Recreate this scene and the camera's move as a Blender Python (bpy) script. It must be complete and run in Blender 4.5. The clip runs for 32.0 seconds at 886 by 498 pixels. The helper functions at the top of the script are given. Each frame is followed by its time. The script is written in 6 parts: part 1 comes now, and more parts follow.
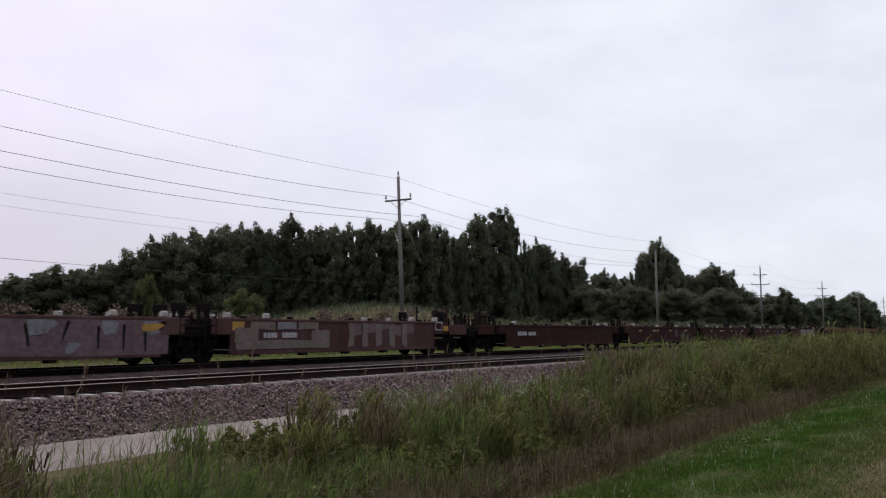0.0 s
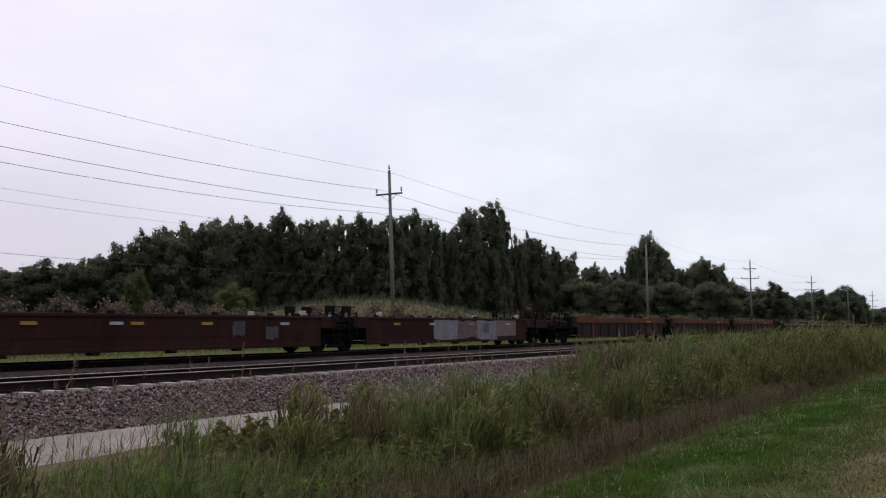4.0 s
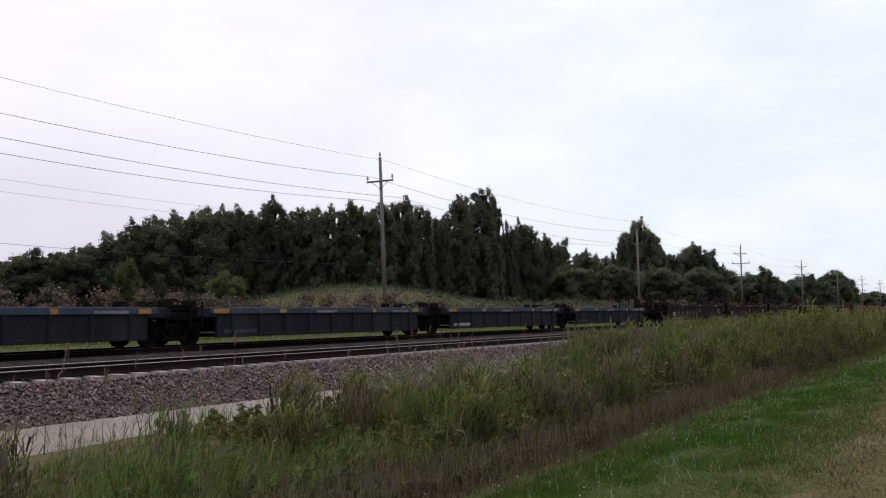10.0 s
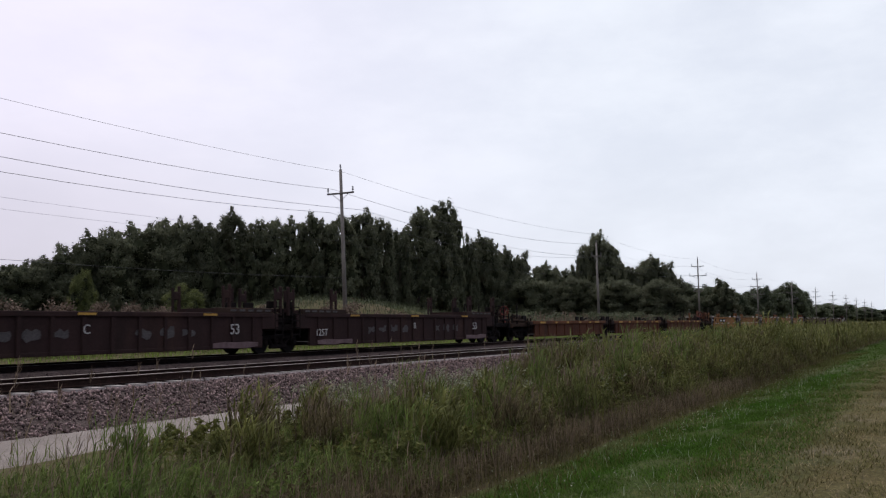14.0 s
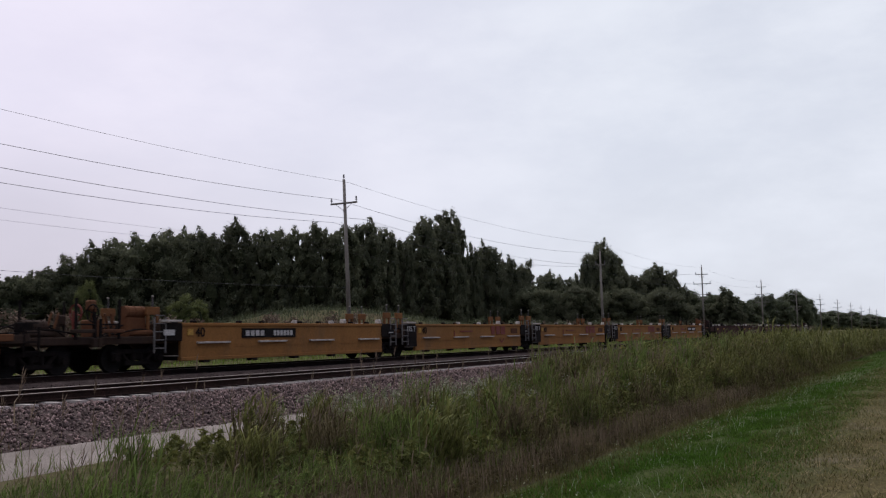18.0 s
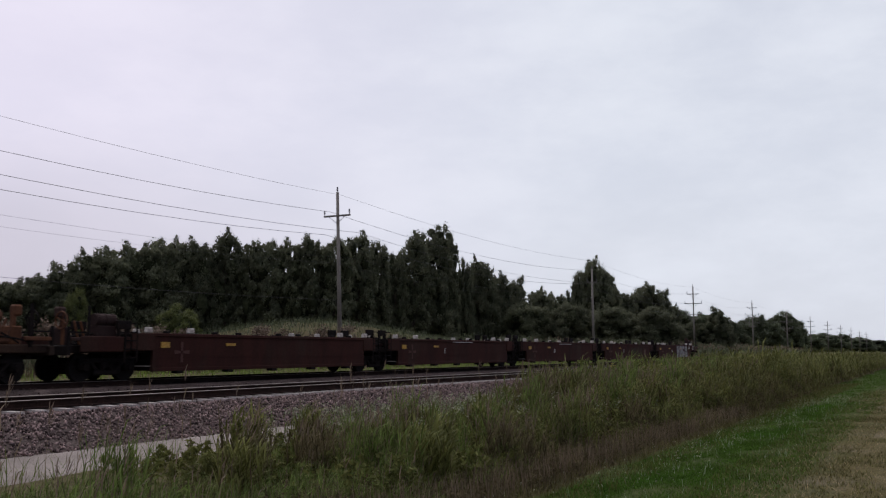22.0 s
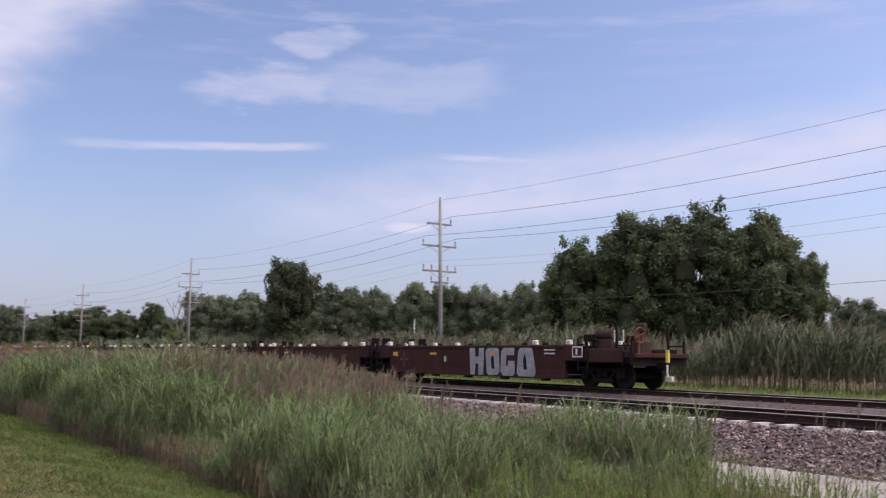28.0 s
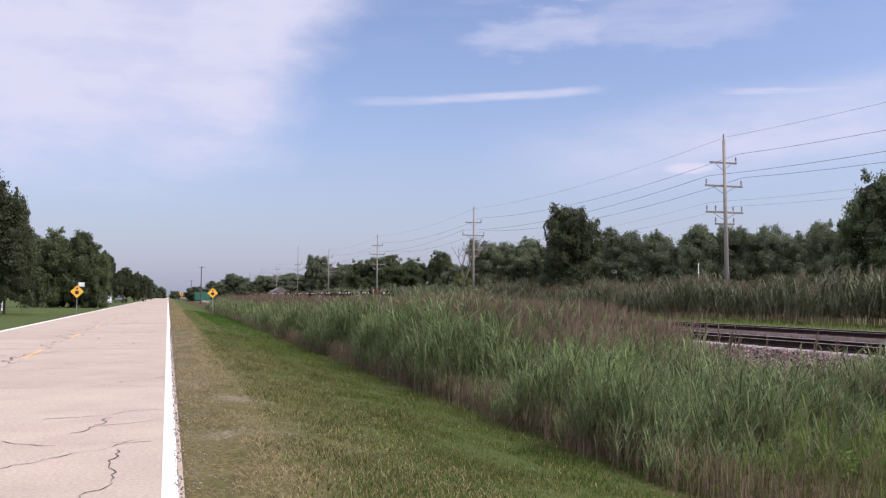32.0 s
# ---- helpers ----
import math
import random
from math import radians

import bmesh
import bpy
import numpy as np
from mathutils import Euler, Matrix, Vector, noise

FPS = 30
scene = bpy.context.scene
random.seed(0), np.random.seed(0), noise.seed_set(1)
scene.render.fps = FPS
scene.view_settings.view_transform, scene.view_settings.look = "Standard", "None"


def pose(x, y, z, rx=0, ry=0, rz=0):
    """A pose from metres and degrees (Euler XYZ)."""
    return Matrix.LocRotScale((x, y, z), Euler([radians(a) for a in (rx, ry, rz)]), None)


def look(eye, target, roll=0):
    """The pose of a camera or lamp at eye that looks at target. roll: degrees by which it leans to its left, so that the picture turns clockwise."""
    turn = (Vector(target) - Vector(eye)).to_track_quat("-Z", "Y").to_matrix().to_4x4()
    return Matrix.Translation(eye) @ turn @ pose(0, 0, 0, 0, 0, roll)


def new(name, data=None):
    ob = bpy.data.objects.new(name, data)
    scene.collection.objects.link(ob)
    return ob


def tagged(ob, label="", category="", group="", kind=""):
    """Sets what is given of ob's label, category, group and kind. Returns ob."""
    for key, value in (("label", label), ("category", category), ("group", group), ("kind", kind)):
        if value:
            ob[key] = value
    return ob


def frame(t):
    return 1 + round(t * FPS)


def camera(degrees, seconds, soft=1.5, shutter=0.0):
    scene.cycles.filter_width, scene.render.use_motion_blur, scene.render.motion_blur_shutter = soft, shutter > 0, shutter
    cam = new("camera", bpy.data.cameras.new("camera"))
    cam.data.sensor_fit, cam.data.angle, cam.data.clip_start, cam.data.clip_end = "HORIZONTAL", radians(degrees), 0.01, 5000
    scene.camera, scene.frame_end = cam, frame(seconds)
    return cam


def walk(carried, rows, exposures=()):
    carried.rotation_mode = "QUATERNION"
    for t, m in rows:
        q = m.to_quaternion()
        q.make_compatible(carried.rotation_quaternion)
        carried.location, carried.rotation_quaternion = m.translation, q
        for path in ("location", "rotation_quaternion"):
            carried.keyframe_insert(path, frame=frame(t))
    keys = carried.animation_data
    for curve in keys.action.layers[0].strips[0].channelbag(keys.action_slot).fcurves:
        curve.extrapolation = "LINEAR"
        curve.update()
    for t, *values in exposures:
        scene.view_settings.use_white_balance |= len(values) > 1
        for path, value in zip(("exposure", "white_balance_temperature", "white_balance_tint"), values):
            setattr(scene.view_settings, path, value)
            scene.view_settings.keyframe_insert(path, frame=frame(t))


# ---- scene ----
# ---- camera: heading, pitch and roll in degrees, held by hand at the road's edge ----
EYE = (0.0, 0.0, 1.6)
VIEW = [
    (0, 32.28, 5.21, -0.02), (0.5, 32.16, 5.16, 0.12), (1, 32.06, 5.11, 0.24), (1.5, 32.00, 5.01, -0.02),
    (2, 31.88, 4.91, 0.04), (2.5, 31.85, 4.94, -0.19), (3, 31.78, 4.94, 0.02), (3.5, 31.78, 4.90, -0.03),
    (5.5, 31.21, 4.62, 0.21), (6, 30.68, 4.93, 0.49), (6.5, 30.25, 4.81, 0.28), (7, 29.99, 4.49, 0.25),
    (7.5, 29.98, 4.23, -0.13), (8, 30.04, 3.82, -0.55), (8.5, 30.65, 3.69, -0.18), (9, 30.96, 3.74, -0.08),
    (9.5, 31.11, 3.88, -0.09), (10, 31.17, 4.00, -0.45), (10.5, 30.96, 4.22, 0.09), (11, 30.68, 4.17, -0.15),
    (11.5, 30.15, 4.18, 0.13), (12, 29.46, 4.28, 0.20), (12.5, 28.93, 4.41, 0.21), (13, 28.75, 4.44, -0.02),
    (13.5, 28.74, 4.48, -0.17), (14, 28.68, 4.76, -0.60), (14.5, 28.63, 5.18, -0.06), (16.5, 28.82, 5.71, -0.53),
    (17, 28.82, 5.63, -0.57), (17.5, 28.82, 5.49, -0.70), (18, 28.90, 5.35, -0.86), (18.5, 28.98, 5.26, -1.76),
    (19, 29.08, 5.24, -1.46), (19.5, 29.19, 5.27, -1.88), (20, 28.95, 5.34, -1.96), (20.5, 28.27, 5.59, -0.95),
    (21, 27.85, 5.62, -0.60), (21.5, 27.90, 5.93, -0.14), (22, 28.41, 6.27, 0.24), (22.5, 28.82, 6.41, 0.23),
    (23, 28.83, 6.40, 0.41), (23.5, 28.78, 6.33, 0.53), (24, 28.80, 6.34, 0.64), (24.5, 28.84, 6.34, 0.55),
    (25, 28.98, 6.23, 0.31), (25.5, 36.16, 6.01, -0.45), (27.5, 125.59, 7.47, -1.43), (27.7, 135.60, 7.24, -0.12),
    (28, 145.79, 6.74, 0.73), (28.5, 155.81, 6.35, 0.12), (29, 159.89, 6.43, -1.21), (29.5, 161.45, 5.68, -1.28),
    (30, 163.23, 4.22, -0.14), (30.5, 163.74, 3.24, 1.01), (31, 163.70, 3.01, 1.44), (31.5, 163.30, 3.03, 1.61),
    (32, 163.23, 3.10, 0.58),
]


def held(a, p, r):
    return pose(*EYE, 90 + p, 0, a - 90) @ pose(0, 0, 0, 0, 0, r)


cam = camera(51.94, 32.0, soft=1.2, shutter=0.1)
walk(cam, [(t, held(a, p, r)) for t, a, p, r in VIEW],
     exposures=[(0, -0.80, 6400, 14), (6, -0.74, 6400, 14), (8.5, -0.64, 6450, 13), (10.5, -0.66, 6450, 13), (12, -0.70, 6450, 13), (14, -0.78, 6400, 14), (17.5, -0.91, 6400, 15), (21, -0.95, 6400, 15), (25.3, -1.06, 6400, 16), (26.2, -1.0, 6400, 16), (27.5, 0.2, 6450, 19), (28, 0.34, 6350, 19), (28.4, 0.36, 6300, 19), (29, 0.28, 6300, 18), (30, 0.26, 6300, 18), (31, 0.33, 6300, 18), (32, 0.35, 6300, 18)])

# ---- world: hazy bright sky towards the sun, blue with thin cloud away from it ----
SUN_AZ, SUN_EL = 58.0, 44.0
world = bpy.data.worlds.new("sky")
scene.world = world
world.use_nodes = True
wt = world.node_tree
wt.nodes.clear()


def wnode(kind, **inputs):
    n = wt.nodes.new(kind)
    for k, v in inputs.items():
        n.inputs[k].default_value = v
    return n


def wmath(op, a, b=None):
    n = wt.nodes.new("ShaderNodeMath")
    n.operation = op
    for i, v in enumerate((a, b)):
        if v is None:
            continue
        if isinstance(v, (int, float)):
            n.inputs[i].default_value = v
        else:
            wt.links.new(v, n.inputs[i])
    return n.outputs[0]


def wmix(fac, a, b):
    n = wt.nodes.new("ShaderNodeMix")
    n.data_type = "RGBA"
    for sock, v in ((n.inputs[0], fac), (n.inputs[6], a), (n.inputs[7], b)):
        if isinstance(v, (tuple, float, int)):
            sock.default_value = v
        else:
            wt.links.new(v, sock)
    return n.outputs[2]


coord = wt.nodes.new("ShaderNodeTexCoord")
sky = wt.nodes.new("ShaderNodeTexSky")
sky.sky_type = "NISHITA"
sky.sun_disc = False
sky.sun_elevation = radians(SUN_EL)
sky.sun_rotation = radians(90 - SUN_AZ)
sky.dust_density = 1.6
sky.air_density = 1.0
split = wt.nodes.new("ShaderNodeSeparateXYZ")
wt.links.new(coord.outputs["Generated"], split.inputs[0])
sx, sy, sz = split.outputs

def smooth(value, lo, hi, out0=0.0, out1=1.0):
    n = wt.nodes.new("ShaderNodeMapRange")
    n.interpolation_type = "SMOOTHSTEP"
    for i, v in enumerate((lo, hi, out0, out1)):
        n.inputs[i + 1].default_value = v
    wt.links.new(value, n.inputs[0])
    return n.outputs[0]


def times(*vs):
    r = vs[0]
    for v in vs[1:]:
        r = wmath("MULTIPLY", r, v)
    return r


def most(*vs):
    r = vs[0]
    for v in vs[1:]:
        r = wmath("MAXIMUM", r, v)
    return r


# bearing (0 to 360) and height of the view in degrees, roughened by noise for cloud edges
bearing = wmath("MULTIPLY", wmath("ARCTAN2", sy, sx), 57.29578)
bearing = wmath("ADD", bearing, wmath("MULTIPLY", wmath("LESS_THAN", bearing, 0.0), 360.0))
upward = wmath("MULTIPLY", wmath("ARCSINE", sz), 57.29578)


def sky_noise(scale, stretch, detail=6.0, seed=0.0):
    c = wt.nodes.new("ShaderNodeCombineXYZ")
    wt.links.new(wmath("MULTIPLY", bearing, stretch), c.inputs[0])
    wt.links.new(upward, c.inputs[1])
    c.inputs[2].default_value = seed
    n = wnode("ShaderNodeTexNoise", Scale=scale, Detail=detail, Roughness=0.6)
    wt.links.new(c.outputs[0], n.inputs["Vector"])
    return n.outputs[0]


n1, n2, n3 = sky_noise(0.16, 0.45), sky_noise(0.45, 0.35, 7.0, 4.0), sky_noise(0.9, 0.15, 6.0, 9.0)
A = wmath("ADD", bearing, wmath("MULTIPLY", wmath("SUBTRACT", n1, 0.5), 12.0))
E = wmath("ADD", upward, wmath("MULTIPLY", wmath("SUBTRACT", n2, 0.5), 4.6))
thin = smooth(n2, 0.25, 0.7, 0.45, 1.0)
fibre = smooth(n3, 0.3, 0.7, 0.35, 1.0)


def puff(az, el, ra, re, gain):
    da = wmath("DIVIDE", wmath("SUBTRACT", A, az), ra)
    de = wmath("DIVIDE", wmath("SUBTRACT", E, el), re)
    d = wmath("ADD", wmath("MULTIPLY", da, da), wmath("MULTIPLY", de, de))
    return wmath("MULTIPLY", smooth(d, 0.05, 1.2, 1.0, 0.0), gain)


def trail(az0, el0, az1, el1, half, gain):
    k = (el1 - el0) / (az1 - az0)
    line = wmath("ADD", wmath("MULTIPLY", wmath("SUBTRACT", bearing, az0), k), el0)
    e2 = wmath("ADD", upward, wmath("MULTIPLY", wmath("SUBTRACT", n1, 0.5), 0.8))
    d = wmath("ABSOLUTE", wmath("SUBTRACT", e2, line))
    lo, hi = min(az0, az1), max(az0, az1)
    return times(smooth(d, half * 0.3, half * 1.5, 1.0, 0.0), smooth(bearing, lo - 1, lo + 2), smooth(bearing, hi - 2, hi + 1, 1.0, 0.0), fibre, gain)


# bank of cloud over the road
edge = wmath("SUBTRACT", A, wmath("ADD", wmath("MULTIPLY", wmath("SUBTRACT", 18.3, upward), 0.725), 167.0))
bank = times(smooth(edge, -1.5, 5.5), smooth(E, 4.5, 12.0), smooth(bearing, 200, 235, 1.0, 0.0), smooth(n2, 0.28, 0.62, 0.74, 1.0), 0.97)
# long pale band behind the trees, rising away from the road
mid = wmath("SUBTRACT", 8.6, wmath("MULTIPLY", wmath("SUBTRACT", bearing, 157.0), 0.115))
off = wmath("ABSOLUTE", wmath("SUBTRACT", wmath("ADD", upward, wmath("MULTIPLY", wmath("SUBTRACT", n1, 0.5), 3.0)), mid))
band = times(smooth(off, 0.2, 3.4, 1.0, 0.0), smooth(bearing, 148, 163, 1.0, 0.0), thin, 0.85)
wisps = most(puff(156, 16.4, 5.0, 1.6, 0.55), puff(148.5, 16.9, 8.0, 1.8, 0.35), puff(154.0, 19.4, 2.6, 1.0, 0.5), puff(101, 17.2, 5.0, 2.2, 0.85), 0.0)
wisps = times(wisps, smooth(n3, 0.25, 0.6, 0.5, 1.0))
small = times(smooth(wmath("ADD", wmath("POWER", wmath("DIVIDE", wmath("ABSOLUTE", wmath("SUBTRACT", bearing, 148.0)), 1.9), 2.0), wmath("POWER", wmath("DIVIDE", wmath("ABSOLUTE", wmath("SUBTRACT", wmath("ADD", upward, wmath("MULTIPLY", wmath("SUBTRACT", n3, 0.5), 0.9)), 8.1)), 0.5), 2.0)), 0.1, 1.3, 1.0, 0.0), 1.0)
streaks = most(small, trail(168.8, 12.2, 153.5, 12.95, 0.24, 0.8), trail(147, 12.6, 128, 11.6, 0.22, 0.7))
fleece = times(smooth(n3, 0.45, 0.8), smooth(upward, 14, 24), 0.45)
# bright haze towards the sun and low on the horizon
veil = times(smooth(bearing, 82, 118, 1.0, 0.0), smooth(bearing, -1, 0.5))
back = smooth(bearing, 300, 350)
veil = most(veil, back)
veil_var = smooth(n1, 0.3, 0.72, 0.80, 1.0)
haze = smooth(upward, 0.0, 13.0, 0.62, 0.06)
# bright cap overhead, out of view, added to light the ground
over = smooth(upward, 27, 46)
cover = most(times(veil, veil_var), bank, band, wisps, streaks, fleece, times(over, 0.9))
glare = wmix(smooth(bearing, 14, 62), (13.5, 14.4, 15.3, 1), (14.9, 14.4, 16.2, 1))
# the glare is dimmed low down from bearing 26 on, to fit the camera's view
dull = wmath("SUBTRACT", 1.0, times(smooth(bearing, 26, 58), smooth(upward, 5, 15, 1.0, 0.0), 0.24))
shade = wmix(1.0, glare, dull)
shade.node.blend_type = "MULTIPLY"
glare = shade
# the unseen cap is far brighter than the visible cloud, as fill light
thick = wmix(over, (5.1, 5.2, 6.15, 1), (16.2, 16.5, 17.5, 1))
white = wmix(times(veil, smooth(upward, 27, 46, 1.0, 0.7)), thick, glare)
blue = wmix(1.0, sky.outputs[0], (1.0, 1.0, 1.0, 1))
bl = blue.node
bl.blend_type = "MULTIPLY"
bl.inputs[7].default_value = (1.12, 1.09, 1.19, 1)
hazed = wmix(haze, blue, (3.0, 3.38, 4.5, 1))
mixed = wmix(cover, hazed, white)
bg = wt.nodes.new("ShaderNodeBackground")
bg.inputs["Strength"].default_value = 0.11
wt.links.new(mixed, bg.inputs[0])
wo = wt.nodes.new("ShaderNodeOutputWorld")
wt.links.new(bg.outputs[0], wo.inputs[0])

sun = new("sun", bpy.data.lights.new("sun", "SUN"))
sun.data.energy = 1.8
sun.data.angle = radians(2.0)
sun.data.color = (1.0, 0.95, 0.87)
sa, se = radians(SUN_AZ), radians(SUN_EL)
sun.matrix_world = look((0, 0, 60), (-math.cos(se) * math.cos(sa), -math.cos(se) * math.sin(sa), 60 - math.sin(se)))

# ---- materials ----
MATS = {}


def material(name, base, dark=None, rough=0.7, metal=0.0, fine=30.0, coarse=1.5, amount=0.5, bump=0.2, per_object=0.0,
             per_island=0.0, spec=0.5, stretch=(1, 1, 1), translucent=0.0, third=None, across=None):
    """A surface with grain, a coarser change between base and dark, an optional third tone, and relief."""
    m = bpy.data.materials.new(name)
    m.use_nodes = True
    nt = m.node_tree
    p = nt.nodes["Principled BSDF"]
    p.inputs["Roughness"].default_value = rough
    p.inputs["Metallic"].default_value = metal
    p.inputs["Specular IOR Level"].default_value = spec
    tc = nt.nodes.new("ShaderNodeTexCoord")
    mp = nt.nodes.new("ShaderNodeMapping")
    mp.inputs["Scale"].default_value = stretch
    nt.links.new(tc.outputs["Object"], mp.inputs[0])

    def noise_at(scale, detail):
        n = nt.nodes.new("ShaderNodeTexNoise")
        n.inputs["Scale"].default_value = scale
        n.inputs["Detail"].default_value = detail
        n.inputs["Roughness"].default_value = 0.62
        nt.links.new(mp.outputs[0], n.inputs["Vector"])
        return n.outputs[0]

    def mix(fac, a, b, blend="MIX"):
        n = nt.nodes.new("ShaderNodeMix")
        n.data_type = "RGBA"
        n.blend_type = blend
        for sock, v in ((n.inputs[0], fac), (n.inputs[6], a), (n.inputs[7], b)):
            if isinstance(v, (tuple, float, int)):
                sock.default_value = v
            else:
                nt.links.new(v, sock)
        return n.outputs[2]

    def ramp(v, lo, hi):
        n = nt.nodes.new("ShaderNodeMapRange")
        n.inputs["From Min"].default_value = lo
        n.inputs["From Max"].default_value = hi
        nt.links.new(v, n.inputs[0])
        return n.outputs[0]

    dark = dark or tuple(c * 0.55 for c in base)
    f, c = noise_at(fine, 6.0), noise_at(coarse, 5.0)
    col = mix(ramp(c, 0.35, 0.68), (*base, 1), (*dark, 1))
    if third:
        t3 = noise_at(coarse * 0.37 + 0.01, 6.0)
        col = mix(ramp(t3, 0.52, 0.70), col, (*third, 1))
    if across:
        lo, hi, base2, dark2 = across
        sp = nt.nodes.new("ShaderNodeSeparateXYZ")
        nt.links.new(tc.outputs["Object"], sp.inputs[0])
        w = nt.nodes.new("ShaderNodeMath")
        w.operation = "MULTIPLY_ADD"
        nt.links.new(noise_at(0.9, 6.0), w.inputs[0])
        w.inputs[1].default_value = 3.2
        nt.links.new(sp.outputs[1], w.inputs[2])
        other = mix(ramp(noise_at(coarse * 1.7, 5.0), 0.35, 0.68), (*base2, 1), (*dark2, 1))
        col = mix(ramp(w.outputs[0], lo + 1.6, hi + 1.6), col, other)
    g = nt.nodes.new("ShaderNodeMapRange")
    g.inputs["From Min"].default_value, g.inputs["From Max"].default_value = 0.3, 0.7
    g.inputs["To Min"].default_value, g.inputs["To Max"].default_value = 1 - amount, 1 + amount * 0.6
    nt.links.new(f, g.inputs[0])
    col = mix(1.0, col, g.outputs[0], "MULTIPLY")
    for on, kind, out in ((per_object, "ShaderNodeObjectInfo", "Random"), (per_island, "ShaderNodeNewGeometry", "Random Per Island")):
        if on:
            o = nt.nodes.new(kind)
            r = nt.nodes.new("ShaderNodeMapRange")
            r.inputs["To Min"].default_value, r.inputs["To Max"].default_value = 1 - on, 1 + on * 0.7
            nt.links.new(o.outputs[out], r.inputs[0])
            col = mix(1.0, col, r.outputs[0], "MULTIPLY")
    nt.links.new(col, p.inputs["Base Color"])
    if bump:
        b = nt.nodes.new("ShaderNodeBump")
        b.inputs["Strength"].default_value = bump
        b.inputs["Distance"].default_value = 0.03
        nt.links.new(f, b.inputs["Height"])
        nt.links.new(b.outputs[0], p.inputs["Normal"])
    if translucent:
        tr = nt.nodes.new("ShaderNodeBsdfTranslucent")
        nt.links.new(col, tr.inputs[0])
        ms = nt.nodes.new("ShaderNodeMixShader")
        ms.inputs[0].default_value = translucent
        nt.links.new(p.outputs[0], ms.inputs[1])
        nt.links.new(tr.outputs[0], ms.inputs[2])
        nt.links.new(ms.outputs[0], nt.nodes["Material Output"].inputs[0])
    MATS[name] = m
    return m


SOIL = material("soil_and_grass", (0.11, 0.10, 0.045), (0.12, 0.095, 0.055), 0.95, spec=0.05, fine=9, coarse=0.25, bump=0.5, third=(0.075, 0.095, 0.03))
LAWN = material("mown_grass", (0.078, 0.10, 0.032), (0.058, 0.078, 0.024), 0.9, spec=0.05, fine=14, coarse=0.6, bump=0.6, amount=0.6)
VERGE = material("verge_grass_and_grit", (0.140, 0.113, 0.050), (0.095, 0.085, 0.034), 0.95, spec=0.05, fine=18, coarse=1.1, bump=0.7, amount=0.6, third=(0.20, 0.168, 0.115), across=(1.2, 2.5, (0.055, 0.080, 0.020), (0.075, 0.084, 0.028)))
LITTER = material("withered_litter", (0.085, 0.062, 0.034), (0.052, 0.042, 0.022), 0.95, spec=0.05, fine=16, coarse=0.8, bump=0.7, amount=0.6, third=(0.06, 0.068, 0.024))
PATH = material("pale_gravel", (0.33, 0.285, 0.255), (0.24, 0.205, 0.18), 0.95, spec=0.1, fine=40, coarse=0.7, bump=0.5)
BALLAST = material("ballast_bed", (0.14, 0.105, 0.095), (0.08, 0.058, 0.052), 0.9, spec=0.1, fine=22, coarse=2.0, bump=1.0, amount=0.8)
STONE_D = material("fouled_ballast_stone", (0.15, 0.108, 0.098), (0.085, 0.06, 0.054), 0.9, spec=0.1, fine=25, coarse=1.2, bump=0.3, per_island=0.5)
STONE = material("ballast_stone", (0.33, 0.235, 0.218), (0.15, 0.104, 0.10), 0.9, spec=0.15, fine=25, coarse=3, bump=0.3, per_island=0.85)
SLAB = material("road_concrete", (0.405, 0.324, 0.258), (0.35, 0.275, 0.22), 0.85, spec=0.2, fine=24, coarse=0.7, bump=0.2, amount=0.22, per_object=0.06, third=(0.33, 0.255, 0.215))
TAR = material("tar_seam", (0.06, 0.055, 0.055), None, 0.7, fine=20, coarse=2)
PAINT_W = material("white_road_paint", (0.88, 0.88, 0.88), (0.78, 0.77, 0.76), 0.6, fine=30, coarse=4, amount=0.15)
PAINT_Y = material("yellow_road_paint", (0.66, 0.34, 0.07), (0.50, 0.33, 0.16), 0.6, fine=30, coarse=4, amount=0.3)
RAIL = material("rusty_rail_web", (0.045, 0.025, 0.02), (0.024, 0.015, 0.013), 0.9, spec=0.08, fine=40, coarse=3)
RAILTOP = material("polished_rail_head", (0.32, 0.27, 0.23), (0.20, 0.165, 0.14), 0.4, 1.0, fine=60, coarse=2, amount=0.1, bump=0.02)
TIE = material("concrete_tie", (0.52, 0.47, 0.44), (0.36, 0.31, 0.29), 0.9, fine=35, coarse=2.5, amount=0.3, per_object=0.15, per_island=0.15)
WOODPOLE = material("weathered_pole_wood", (0.30, 0.27, 0.24), (0.20, 0.17, 0.15), 0.9, fine=18, coarse=1.5, stretch=(4, 4, 0.3))
ARM = material("crossarm_wood", (0.27, 0.24, 0.22), (0.18, 0.16, 0.14), 0.9, fine=20, coarse=2)
INSUL = material("insulator_glaze", (0.16, 0.14, 0.15), None, 0.3, fine=10, coarse=3)
WIRE = material("wire_metal", (0.08, 0.08, 0.085), None, 0.6, 0.2, fine=5, coarse=1)
BARK = material("bark", (0.11, 0.085, 0.065), (0.06, 0.05, 0.04), 0.95, fine=12, coarse=2, stretch=(3, 3, 0.6))
LEAF_A = material("leaves_deep_green", (0.19, 0.20, 0.125), (0.14, 0.152, 0.09), 0.7, fine=2, coarse=0.5, amount=0.35, bump=0, per_island=0.3, per_object=0.2, translucent=0.5, spec=0.35)
LEAF_B = material("leaves_mid_green", (0.115, 0.142, 0.060), (0.085, 0.108, 0.045), 0.55, fine=2, coarse=0.5, amount=0.35, bump=0, per_island=0.45, per_object=0.25, translucent=0.4, spec=0.35)
